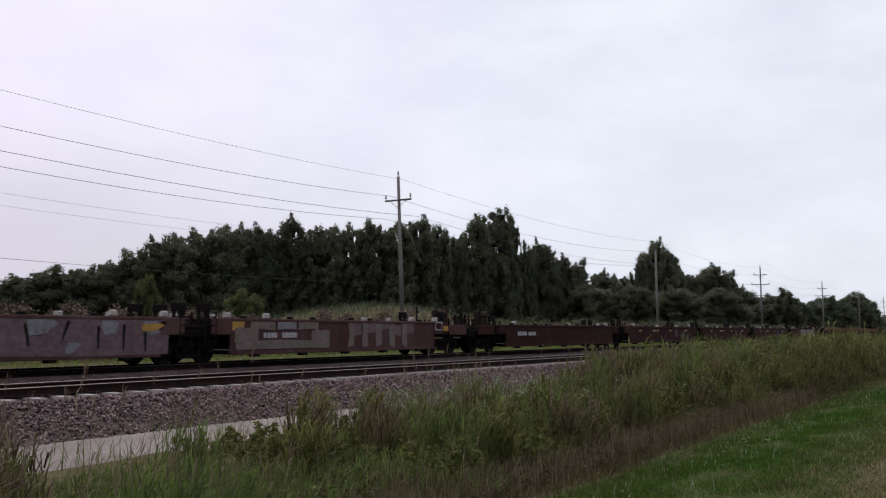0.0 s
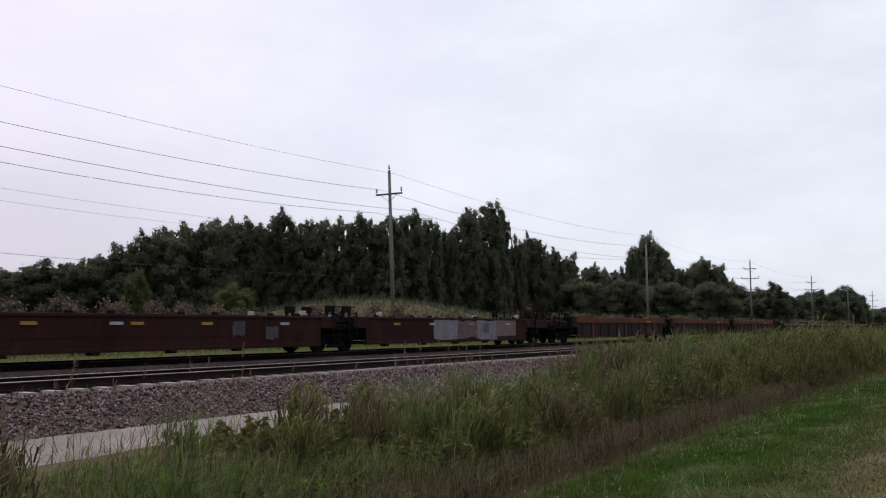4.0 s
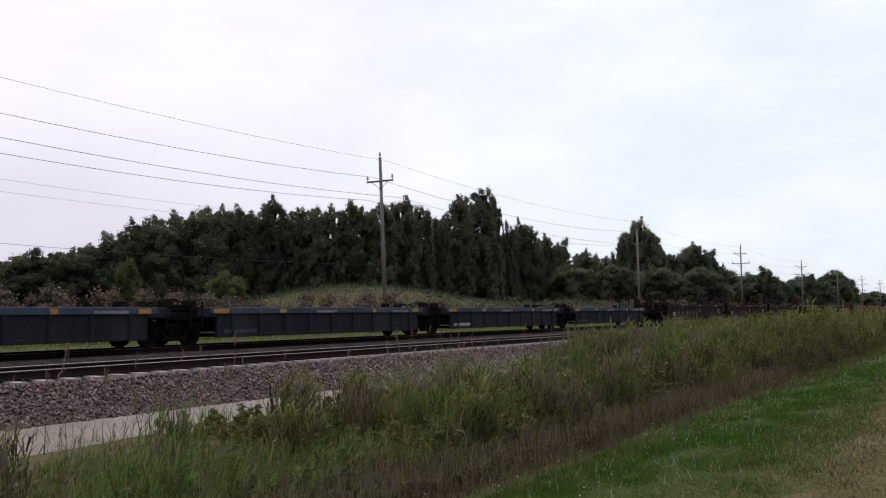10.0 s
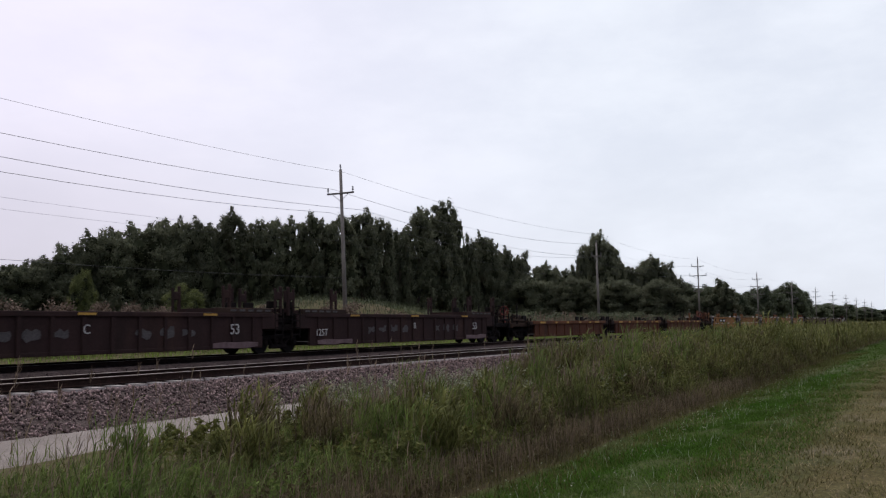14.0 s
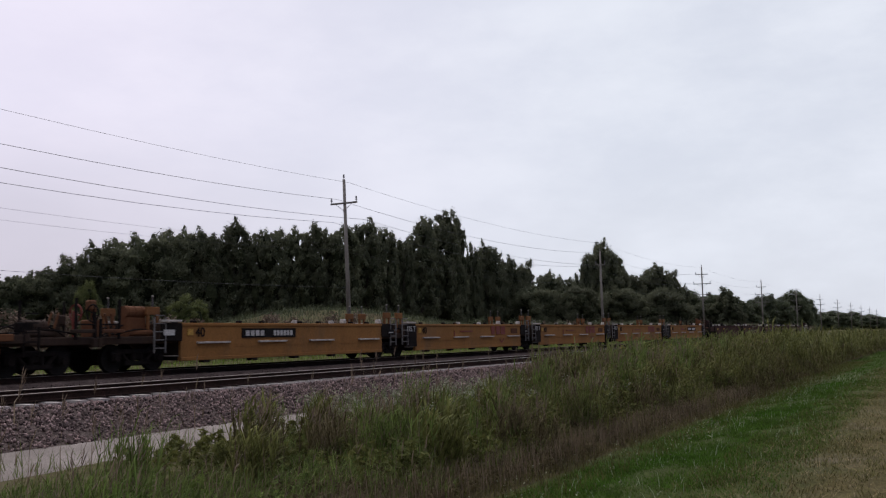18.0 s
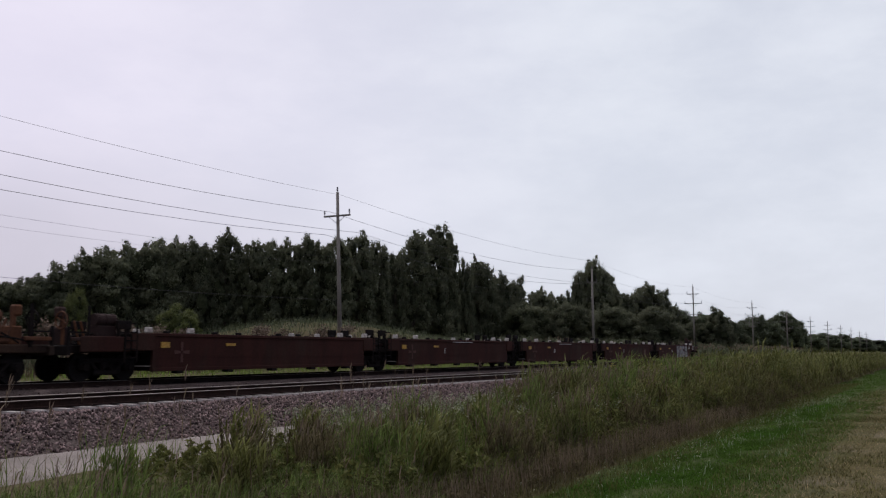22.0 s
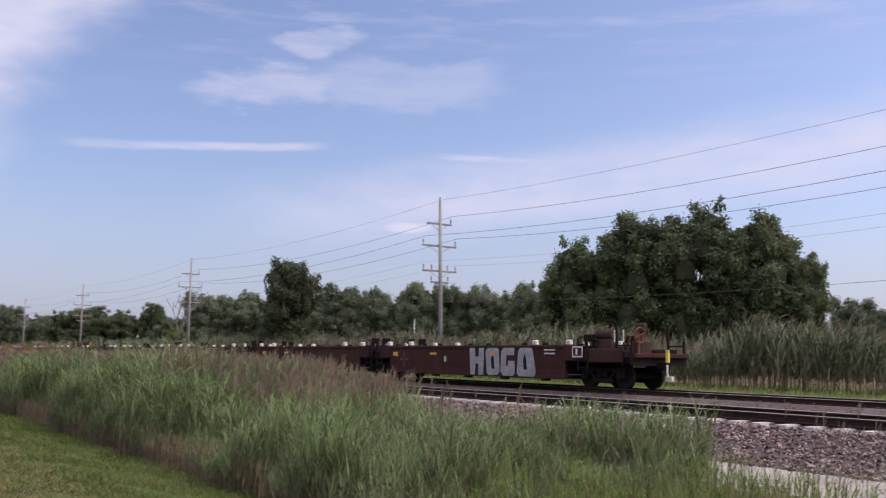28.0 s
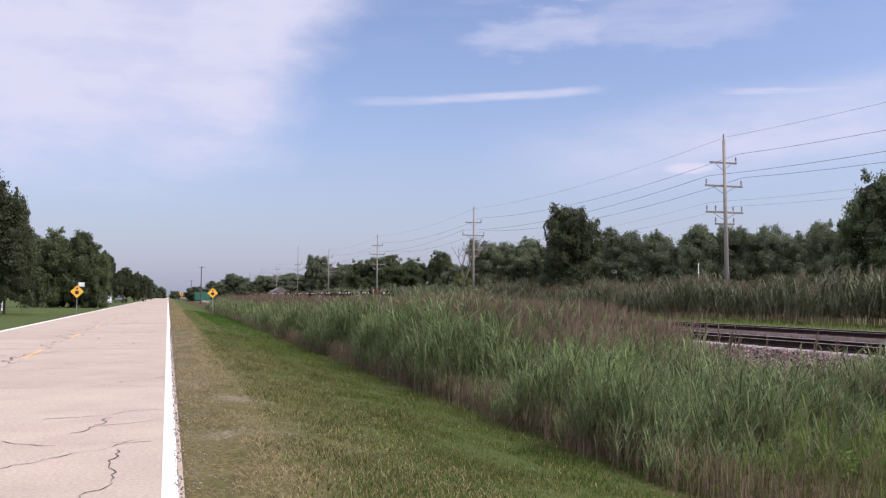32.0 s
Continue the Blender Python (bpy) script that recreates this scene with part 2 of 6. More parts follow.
REED_G = material("reed_leaf_green", (0.20, 0.25, 0.10), (0.125, 0.165, 0.062), 0.7, fine=3, coarse=0.4, amount=0.3, bump=0, per_island=0.62, translucent=0.3, spec=0.3, third=(0.215, 0.235, 0.115))
REED_B = material("reed_dry_stem", (0.26, 0.19, 0.12), (0.16, 0.11, 0.07), 0.8, fine=3, coarse=0.4, amount=0.3, bump=0, per_island=0.4, translucent=0.2)
PLUME = material("reed_plume", (0.235, 0.168, 0.118), (0.16, 0.112, 0.078), 0.9, fine=3, coarse=0.4, amount=0.3, bump=0, per_island=0.4, translucent=0.3)
WEED = material("weed_green", (0.175, 0.225, 0.062), (0.11, 0.165, 0.04), 0.8, spec=0.1, fine=3, coarse=0.9, amount=0.35, bump=0, per_island=0.55, translucent=0.38, third=(0.17, 0.15, 0.066))
FLOWER_Y = material("goldenrod_flower", (0.55, 0.42, 0.05), (0.4, 0.33, 0.06), 0.8, fine=5, coarse=1, bump=0, per_island=0.3)
FLOWER_W = material("pale_weed_flower", (0.40, 0.40, 0.26), (0.30, 0.32, 0.19), 0.8, fine=5, coarse=1, bump=0, per_island=0.3)


# ---- mesh helpers ----
def mesh_from(name, verts, faces, mats):
    me = bpy.data.meshes.new(name)
    me.from_pydata([tuple(v) for v in verts], [], faces)
    for m in (mats if isinstance(mats, (list, tuple)) else [mats]):
        me.materials.append(m)
    return me


def quads(name, corners, mats, index=None):
    """corners: (n, 4, 3) array; one mesh of n loose quads."""
    n = len(corners)
    me = bpy.data.meshes.new(name)
    me.vertices.add(4 * n)
    me.vertices.foreach_set("co", np.asarray(corners, np.float32).ravel())
    me.loops.add(4 * n)
    me.loops.foreach_set("vertex_index", np.arange(4 * n, dtype=np.int32))
    me.polygons.add(n)
    me.polygons.foreach_set("loop_start", np.arange(0, 4 * n, 4, dtype=np.int32))
    me.polygons.foreach_set("loop_total", np.full(n, 4, np.int32))
    for m in (mats if isinstance(mats, (list, tuple)) else [mats]):
        me.materials.append(m)
    if index is not None:
        me.polygons.foreach_set("material_index", np.asarray(index, np.int32))
    me.update(calc_edges=True)
    return me


def part(name, data, parent, label="", m=None):
    """Links a mesh, or a bmesh with its material, as one part under a thing."""
    ob = new(name, data)
    ob.parent = parent
    if m is not None:
        ob.matrix_basis = m
    return tagged(ob, label)


def empty(name, label, category, group="", m=None):
    ob = new(name)
    if m is not None:
        ob.matrix_basis = m
    return tagged(ob, label, category, group)


def bm_mesh(name, bm, mat, smooth=False):
    me = bpy.data.meshes.new(name)
    bm.to_mesh(me)
    bm.free()
    me.materials.append(mat)
    if smooth:
        for p in me.polygons:
            p.use_smooth = True
    return me


def add_box(bm, x0, x1, y0, y1, z0, z1, bevel=0.0):
    r = bmesh.ops.create_cube(bm, size=1, matrix=Matrix.Translation(((x0 + x1) / 2, (y0 + y1) / 2, (z0 + z1) / 2)) @ Matrix.Diagonal((x1 - x0, y1 - y0, z1 - z0, 1)))
    if bevel:
        es = list({e for v in r["verts"] for e in v.link_edges})
        bmesh.ops.bevel(bm, geom=es, offset=bevel, segments=1, affect="EDGES", profile=0.5)


def add_cyl(bm, a, b, r0, r1=None, seg=10):
    a, b = Vector(a), Vector(b)
    d = b - a
    m = Matrix.Translation((a + b) / 2) @ d.to_track_quat("Z", "Y").to_matrix().to_4x4()
    bmesh.ops.create_cone(bm, cap_ends=True, segments=seg, radius1=r0, radius2=r0 if r1 is None else r1, depth=d.length, matrix=m)


def box_mesh(name, x0, x1, y0, y1, z0, z1, mat, bevel=0.0):
    bm = bmesh.new()
    add_box(bm, x0, x1, y0, y1, z0, z1, bevel)
    return bm_mesh(name, bm, mat)


def prism(name, profile, x0, x1, mat):
    """A (y, z) outline drawn out along x."""
    n = len(profile)
    v = [(x0, y, z) for y, z in profile] + [(x1, y, z) for y, z in profile]
    f = [(i, (i + 1) % n, n + (i + 1) % n, n + i) for i in range(n)] + [tuple(range(n))[::-1], tuple(range(n, 2 * n))]
    return mesh_from(name, v, f, mat)


def plate(name, outline, depth, mat):
    """An (x, z) outline given a small depth towards -y."""
    n = len(outline)
    v = [(x, 0, z) for x, z in outline] + [(x, -depth, z) for x, z in outline]
    f = [tuple(range(n)), tuple(range(2 * n - 1, n - 1, -1))] + [(i, n + i, n + (i + 1) % n, (i + 1) % n) for i in range(n)]
    return mesh_from(name, v, f, mat)


# ---- the ground: one sheet with the verge, ditch, path, track bed and field in its profile ----
RAIL_Z, TRACK_Y = 0.5, (17.5, 25.09)
PROFILE = [(-3000, -0.5), (-400, -0.3), (-60, -0.25), (-14, -0.25), (-9.5, -0.30), (-7.3, -0.10), (-7.0, -0.06), (0.35, -0.06), (0.9, -0.02), (1.6, -0.06),
           (3.0, -0.20), (4.6, -0.42), (5.6, -0.50), (8.0, -0.52), (10.5, -0.40), (11.6, -0.32), (13.0, -0.30), (14.2, -0.30), (15.2, -0.05),
           (16.0, 0.12), (19.5, 0.12), (21.3, 0.05), (23.4, 0.12), (27.0, 0.12), (28.2, 0.25), (30.0, 0.42), (36.0, 0.42), (60, 0.42), (120, 0.4), (400, 0.3), (3000, 0.0)]


def ground_z(y):
    return float(np.interp(y, [p[0] for p in PROFILE], [p[1] for p in PROFILE]))


def build_ground():
    xs = np.concatenate([[-3000, -1200, -500, -250], np.arange(-140, 160, 1.0), [200, 300, 600, 1200, 3000]])
    ys = []
    for (a, _), (b, _) in zip(PROFILE, PROFILE[1:]):
        steps = 1 if b - a > 8 else max(1, int((b - a) / 0.45))
        ys += list(np.linspace(a, b, steps, endpoint=False))
    ys = np.array(ys + [PROFILE[-1][0]])
    zs = np.interp(ys, [p[0] for p in PROFILE], [p[1] for p in PROFILE])
    nx, ny = len(xs), len(ys)
    v = np.zeros((nx, ny, 3))
    v[..., 0], v[..., 1], v[..., 2] = xs[:, None], ys[None], zs[None]
    off = (ys > 1.0) & (ys < 12.0) | (ys > 28.5) & (ys < 60)
    v[..., 2] += np.random.uniform(-0.035, 0.035, (nx, ny)) * off[None]
    idx = np.arange(nx * ny).reshape(nx, ny)
    f = np.stack([idx[:-1, :-1], idx[1:, :-1], idx[1:, 1:], idx[:-1, 1:]], -1).reshape(-1, 4)
    mid = (ys[:-1] + ys[1:]) / 2
    kind = np.zeros(ny - 1, int)
    kind[(mid > 0.1) & (mid < 5.6)] = 2
    kind[(mid > 5.2) & (mid < 10.0)] = 5
    kind[(mid < -7) & (mid > -60)] = 1
    kind[(mid > 11.6) & (mid < 14.3)] = 3
    kind[(mid > 14.3) & (mid < 27.4)] = 4
    me = mesh_from("ground", v.reshape(-1, 3), [tuple(q) for q in f.tolist()], [SOIL, LAWN, VERGE, PATH, BALLAST, LITTER])
    every = np.tile(kind, (nx - 1, 1))
    me.polygons.foreach_set("material_index", every.ravel().astype(np.int32))
    return tagged(new("ground", me), "green verge, ditch, gravel path and field", "ground", kind="structure")


ground = build_ground()

# ---- rails and ballast ----
RAIL_SHAPE = [(-0.075, 0), (0.075, 0), (0.075, 0.012), (0.012, 0.03), (0.009, 0.125), (0.036, 0.135), (0.036, 0.165), (0.028, 0.172),
              (-0.028, 0.172), (-0.036, 0.165), (-0.036, 0.135), (-0.009, 0.125), (-0.012, 0.03), (-0.075, 0.012)]
TIE_TOP = RAIL_Z - 0.19


def tie_mesh():
    bm = bmesh.new()
    r = bmesh.ops.create_cube(bm, size=1, matrix=Matrix.Diagonal((0.27, 2.59, 0.22, 1)))
    for v in r["verts"]:
        if v.co.z > 0:
            v.co.x *= 0.8
            v.co.y *= 0.99
    for v in bm.verts:
        if v.co.z > 0 and abs(v.co.y) < 0.6:
            v.co.z -= 0.02
    return bm_mesh("tie", bm, TIE)


TIE_MESH = tie_mesh()


def build_track(name, yc, label, lo, hi):
    t = tagged(new(name), label, "railway track", kind="structure")
    for s in (-0.7525, 0.7525):
        r = part("rail", prism("rail", [(y + yc + s, z + TIE_TOP + 0.018) for y, z in RAIL_SHAPE], -1500, 1500, RAIL), t)
        part("rail_head", prism("rail_head", [(yc + s + a, RAIL_Z + b) for a, b in ((-0.037, -0.009), (0.037, -0.009), (0.036, -0.004), (0.027, 0.002), (-0.027, 0.002), (-0.036, -0.004))], -1500, 1500, RAILTOP), r, "worn bright running surface")
    n = 0
    far = []
    for i in range(-700, 701):
        x = i * 0.61
        if lo < x < hi and n < 298:
            ob = part("tie", TIE_MESH, t, m=pose(x + random.uniform(-0.02, 0.02), yc, TIE_TOP - 0.11, 0, 0, random.uniform(-0.6, 0.6)))
            n += 1
        else:
            far.append(x)
    co = np.array([v.co for v in TIE_MESH.vertices])
    fs = [tuple(p.vertices) for p in TIE_MESH.polygons]
    vv, ff = [], []
    for k, x in enumerate(far):
        vv += [(a + x, b + yc, c + TIE_TOP - 0.11) for a, b, c in co]
        ff += [tuple(q + k * len(co) for q in p) for p in fs]
    tagged(part("far_ties", mesh_from("far_ties", vv, ff, TIE), t, "pale concrete ties along the line"), kind="stuff")
    return t


build_track("near_track", TRACK_Y[0], "railway track with rusty rails on pale concrete ties", -66, 116)
build_track("far_track", TRACK_Y[1], "second railway track with rusty rails on concrete ties", -66, 116)


def stones(name, n, seed, x0, x1, place, size, label, mat=None):
    """Loose broken stones, squashed octahedra, in one mesh."""
    rg = np.random.default_rng(seed)
    base = np.array([(1, 0, 0), (-1, 0, 0), (0, 1, 0), (0, -1, 0), (0, 0, 1), (0, 0, -1)], float)
    fc = np.array([(0, 2, 4), (2, 1, 4), (1, 3, 4), (3, 0, 4), (2, 0, 5), (1, 2, 5), (3, 1, 5), (0, 3, 5)])
    v = base[None] * rg.uniform(0.55, 1.25, (n, 6, 1)) * rg.uniform(*size, (n, 1, 1)) * rg.uniform(0.6, 1.2, (n, 1, 3))
    a = rg.uniform(0, 6.28, n)
    c, s = np.cos(a)[:, None], np.sin(a)[:, None]
    b = rg.uniform(-0.7, 0.7, n)
    cb, sb = np.cos(b)[:, None], np.sin(b)[:, None]
    x, y, z = v[..., 0], v[..., 1], v[..., 2]
    y, z = y * cb - z * sb, y * sb + z * cb
    v = np.stack([x * c - y * s, x * s + y * c, z], -1)
    px = rg.uniform(x0, x1, n)
    py, pz = place(rg, n)
    v += np.stack([px, py, pz], -1)[:, None]
    f = (fc[None] + 6 * np.arange(n)[:, None, None]).reshape(-1, 3)
    me = bpy.data.meshes.new(name)
    me.vertices.add(6 * n)
    me.vertices.foreach_set("co", v.astype(np.float32).ravel())
    me.loops.add(24 * n)
    me.loops.foreach_set("vertex_index", f.astype(np.int32).ravel())
    me.polygons.add(8 * n)
    me.polygons.foreach_set("loop_start", np.arange(0, 24 * n, 3, dtype=np.int32))
    me.polygons.foreach_set("loop_total", np.full(8 * n, 3, np.int32))
    me.materials.append(mat or STONE)
    me.update(calc_edges=True)
    return tagged(new(name, me), label, "ballast", kind="stuff")


PY, PZ = [p[0] for p in PROFILE], [p[1] for p in PROFILE]


def near_shoulder(rg, n):
    y = 16.35 - 2.3 * rg.beta(1.0, 1.25, n)
    return y, np.interp(y, [14.05, 14.3, 15.9, 16.4], [-0.29, -0.25, 0.235, 0.25]) + rg.uniform(-0.02, 0.03, n)


def between(rg, n):
    y = rg.uniform(16.2, 27.0, n)
    return y, np.interp(y, [16.2, 16.5, 16.8, 18.5, 18.8, 20, 22.6, 23.6, 24.0, 24.14, 26.1, 26.4, 27.0], [0.25, 0.27, 0.335, 0.335, 0.24, 0.14, 0.16, 0.24, 0.24, 0.335, 0.335, 0.24, 0.15]) + rg.uniform(-0.03, 0.02, n)


ballast_bed = prism("ballast_bed", [(14.05, -0.32), (14.3, -0.27), (15.9, 0.21), (16.36, 0.235), (16.6, 0.27), (16.8, 0.322), (18.86, 0.322), (19.1, 0.22), (20.2, 0.11), (22.4, 0.11), (23.5, 0.22), (23.72, 0.322), (26.44, 0.322), (26.8, 0.22), (27.7, -0.1), (27.6, -0.4)], -1500, 1500, BALLAST)
tagged(new("ballast_bed", ballast_bed), "purplish grey crushed stone track bed", "ballast", kind="structure")
stones("near_ballast", 60000, 5, -34, 75, near_shoulder, (0.022, 0.05), "purplish grey crushed ballast stones on the shoulder")
stones("middle_ballast", 30000, 6, -40, 90, between, (0.025, 0.05), "dark grimy crushed ballast stones between the rails", STONE_D)

def road_edge(rg, n):
    y = 0.10 + 1.1 * rg.beta(0.7, 2.2, n)
    return y, np.interp(y, PY, PZ) + np.where(y < 0.2, 0.068, 0.004)


GRIT = material("pale_road_grit", (0.30, 0.25, 0.205), (0.19, 0.155, 0.125), 0.95, spec=0.1, fine=25, coarse=2, bump=0.2, per_island=0.4)
stones("edge_grit", 5000, 9, -46, -3, road_edge, (0.005, 0.016), "loose grit along the road's edge", GRIT)

# ---- road ----
road = tagged(new("road"), "two-lane pale pinkish concrete road with cracks", "road", kind="structure")
SLAB_MESHES = {}


def slab(x0, x1, y0, y1):
    key = (round(x1 - x0, 2), round(y1 - y0, 2))
    if key not in SLAB_MESHES:
        SLAB_MESHES[key] = box_mesh("slab", 0, key[0] - 0.012, 0, key[1] - 0.01, -0.2, 0, SLAB)
    part("slab", SLAB_MESHES[key], road, m=pose(x0, y0, random.uniform(-0.003, 0.003)))


for i in range(-28, 5):
    for y0, y1 in ((-6.95, -3.4), (-3.4, 0.18)):
        slab(i * 6.1 + 1.39, (i + 1) * 6.1 + 1.39, y0, y1)
for x0, x1 in ((-1500, -169.41), (31.89, 1500)):
    part("far_slab", box_mesh("far_slab", x0, x1, -6.95, 0.18, -0.2, 0.0, SLAB), road)
part("edge_line", box_mesh("edge_line", -1500, 1500, -0.01, 0.12, -0.02, 0.004, PAINT_W), road, "white painted edge line")
part("edge_line", box_mesh("edge_line", -1500, 1500, -6.83, -6.70, -0.02, 0.004, PAINT_W), road, "white painted edge line")
for i in range(-24, 3):
    part("centre_dash", box_mesh("centre_dash", i * 11.6 - 5.1, i * 11.6 - 1.7, -3.47, -3.36, -0.02, 0.004, PAINT_Y), road, "worn yellow centre dash")


def crack(x, y, ang, length, seed, w=0.02):
    """A wandering tarry crack lying on the slabs."""
    r = random.Random(seed)
    pts, a = [(x, y)], ang
    for k in range(max(4, int(length / 0.13))):
        a += r.uniform(-0.75, 0.75) + (ang - a) * 0.5
        pts.append((pts[-1][0] + 0.13 * math.cos(a), pts[-1][1] + 0.13 * math.sin(a)))
    v, f = [], []
    for k, (px, py) in enumerate(pts):
        q = pts[min(k + 1, len(pts) - 1)]
        p = pts[max(k - 1, 0)]
        d = math.atan2(q[1] - p[1], q[0] - p[0]) + math.pi / 2
        ww = w * r.uniform(0.1, 1.3)
        v += [(px + ww * math.cos(d), py + ww * math.sin(d), 0.0045), (px - ww * math.cos(d), py - ww * math.sin(d), 0.0045)]
        if k:
            f.append((2 * k - 2, 2 * k - 1, 2 * k + 1, 2 * k))
    part("crack", mesh_from("crack", v, f, TAR), road, "dark wandering crack")


for k in range(70):
    r = random.Random(900 + k)
    x = -5.5 - 62 * (k / 70) ** 1.4
    crack(x, -r.uniform(0.5, 6.2), r.choice((1.57, 1.5, 1.9, 2.6, 3.0, 2.9)), r.uniform(0.7, 3.4), k, 0.006 + 0.02 * (k / 70))
for k in range(-20, 3):
    crack(k * 6.1 + 1.39, -3.4 + 0.02 * (k % 3), math.pi, 5.5, 60 + k, 0.025)
    crack(k * 6.1 + 1.41, -0.15, -1.571, 6.6, 160 + k, 0.008)


# ---- the train: articulated container well cars ----
def car_paint(name, base, dark, third):
    return material(name, base, dark, 0.85, spec=0.12, fine=26, coarse=0.9, amount=0.28, bump=0.1, third=third, stretch=(1.3, 1, 0.5))


BROWN = car_paint("brown_car_paint", (0.060, 0.021, 0.016), (0.036, 0.015, 0.012), (0.052, 0.030, 0.022))
OXIDE = car_paint("faded_oxide_paint", (0.124, 0.062, 0.053), (0.087, 0.043, 0.037), (0.149, 0.093, 0.081))
RUST = car_paint("rusty_chord_paint", (0.185, 0.080, 0.038), (0.13, 0.056, 0.03), (0.10, 0.048, 0.032))
RUSTPANEL = car_paint("brown_rib_panel", (0.054, 0.035, 0.027), (0.038, 0.025, 0.019), (0.072, 0.042, 0.028))
BLUE = car_paint("blue_grey_car_paint", (0.036, 0.037, 0.042), (0.025, 0.026, 0.030), (0.055, 0.053, 0.054))
BLUETOP = car_paint("light_blue_chord_paint", (0.095, 0.108, 0.145), (0.068, 0.078, 0.105), (0.125, 0.12, 0.13))
MAROON = car_paint("dark_maroon_car_paint", (0.049, 0.028, 0.026), (0.034, 0.021, 0.019), (0.068, 0.038, 0.030))
ORANGE = car_paint("orange_brown_car_paint", (0.125, 0.05, 0.027), (0.09, 0.037, 0.022), (0.065, 0.033, 0.022))
YELLOW = car_paint("yellow_car_paint", (0.335, 0.155, 0.050), (0.265, 0.125, 0.044), (0.225, 0.122, 0.056))
BLACK = material("black_underframe", (0.012, 0.010, 0.010), (0.018, 0.012, 0.010), 0.9, spec=0.12, fine=12, coarse=2)
STEEL = material("dirty_wheel_steel", (0.022, 0.018, 0.016), (0.014, 0.011, 0.010), 0.8, 0.0, spec=0.15, fine=15, coarse=3)
MARK_W = material("white_stencil", (0.62, 0.60, 0.58), (0.45, 0.42, 0.40), 0.7, fine=20, coarse=3)
MARK_D = material("dark_stencil", (0.018, 0.016, 0.016), None, 0.85, spec=0.12, fine=20, coarse=3)
MARK_R = material("red_brown_stencil", (0.23, 0.035, 0.02), (0.17, 0.03, 0.02), 0.7, fine=20, coarse=3)
MARK_Y = material("yellow_mark", (0.60, 0.34, 0.05), (0.45, 0.25, 0.05), 0.7, fine=20, coarse=3)
GRAF = material("white_graffiti_paint", (0.31, 0.295, 0.30), (0.20, 0.188, 0.192), 0.7, fine=8, coarse=1.5, amount=0.35)
GRAF_P = material("pinkish_graffiti_paint", (0.205, 0.132, 0.132), (0.14, 0.085, 0.085), 0.7, fine=6, coarse=1.6, amount=0.4)
PADWHITE = material("white_guide_pad", (0.58, 0.53, 0.48), (0.40, 0.33, 0.28), 0.6, fine=12, coarse=4)
GREYTAG = material("faint_grey_paint", (0.13, 0.118, 0.115), (0.085, 0.078, 0.076), 0.8, spec=0.1, fine=18, coarse=2.5, amount=0.45)
FLAG = material("yellow_marker_plastic", (0.75, 0.6, 0.08), None, 0.5, fine=5, coarse=2)


def wheel_mesh():
    bm = bmesh.new()
    add_cyl(bm, (0, -0.07, 0), (0, 0.07, 0), 0.455, seg=28)
    add_cyl(bm, (0, 0.05, 0), (0, 0.08, 0), 0.48, seg=28)
    add_cyl(bm, (0, -0.16, 0), (0, -0.07, 0), 0.13, 0.16, seg=14)
    return bm_mesh("wheel", bm, STEEL)


WHEEL = wheel_mesh()


def side_frame_mesh():
    bm = bmesh.new()
    add_box(bm, -1.15, 1.15, -0.06, 0.06, 0.60, 0.76, 0.03)
    add_box(bm, -0.55, 0.55, -0.07, 0.07, 0.20, 0.36, 0.03)
    for s in (-1, 1):
        add_box(bm, s * 0.92 - 0.2, s * 0.92 + 0.2, -0.1, 0.06, 0.34, 0.66, 0.05)
        add_cyl(bm, (s * 0.92, -0.15, 0.46), (s * 0.92, -0.05, 0.46), 0.12, seg=12)
        add_cyl(bm, (s * 0.35, 0, 0.30), (s * 0.68, 0, 0.64), 0.07, seg=8)
        add_cyl(bm, (s * 0.18, 0.0, 0.34), (s * 0.18, 0.0, 0.62), 0.09, seg=10)
    return bm_mesh("side_frame", bm, BLACK)


SIDE_FRAME = side_frame_mesh()


def bolster_mesh():
    bm = bmesh.new()
    add_box(bm, -0.25, 0.25, -1.0, 1.0, 0.42, 0.72, 0.03)
    for s in (-1, 1):
        add_cyl(bm, (s * 0.9, -0.75, 0.457), (s * 0.9, 0.75, 0.457), 0.09, seg=10)
    add_cyl(bm, (0, 0, 0.7), (0, 0, 0.86), 0.25, seg=14)
    return bm_mesh("truck", bm, BLACK)


BOLSTER = bolster_mesh()


def add_truck(car, x):
    t = part("truck", BOLSTER, car, "dark cast-steel wheel truck", pose(x, 0, 0))
    for s in (-1, 1):
        part("side_frame", SIDE_FRAME, t, m=pose(0, s * 0.98, 0, 0, 0, 0 if s < 0 else 180))
        for a in (-0.9, 0.9):
            part("wheel", WHEEL, t, m=pose(a, s * 0.75, 0.457, 0, 0, 0 if s < 0 else 180))


def flat_text(words, size, depth=0.01):
    cu = bpy.data.curves.new("words", "FONT")
    cu.body, cu.size, cu.extrude, cu.align_x, cu.align_y = words, size, depth, "LEFT", "BOTTOM"
    ob = bpy.data.objects.new("words", cu)
    scene.collection.objects.link(ob)
    bpy.context.view_layer.update()
    me = bpy.data.meshes.new_from_object(ob)
    bpy.data.objects.remove(ob)
    return me


def stencil(car, words, x, z, size, mat, y, label="painted stencil"):
    me = flat_text(words, size)
    me.materials.clear()
    me.materials.append(mat)
    # text faces the road, reading towards the far end
    part("lettering", me, car, label, pose(x, y, z, 90, 0, 0))


def bar(car, x0, x1, z0, z1, mat, y, label="", name="marking"):
    part(name, box_mesh(name, x0, x1, y - 0.012, y + 0.02, z0, z1, mat), car, label)


HALF = 1.47


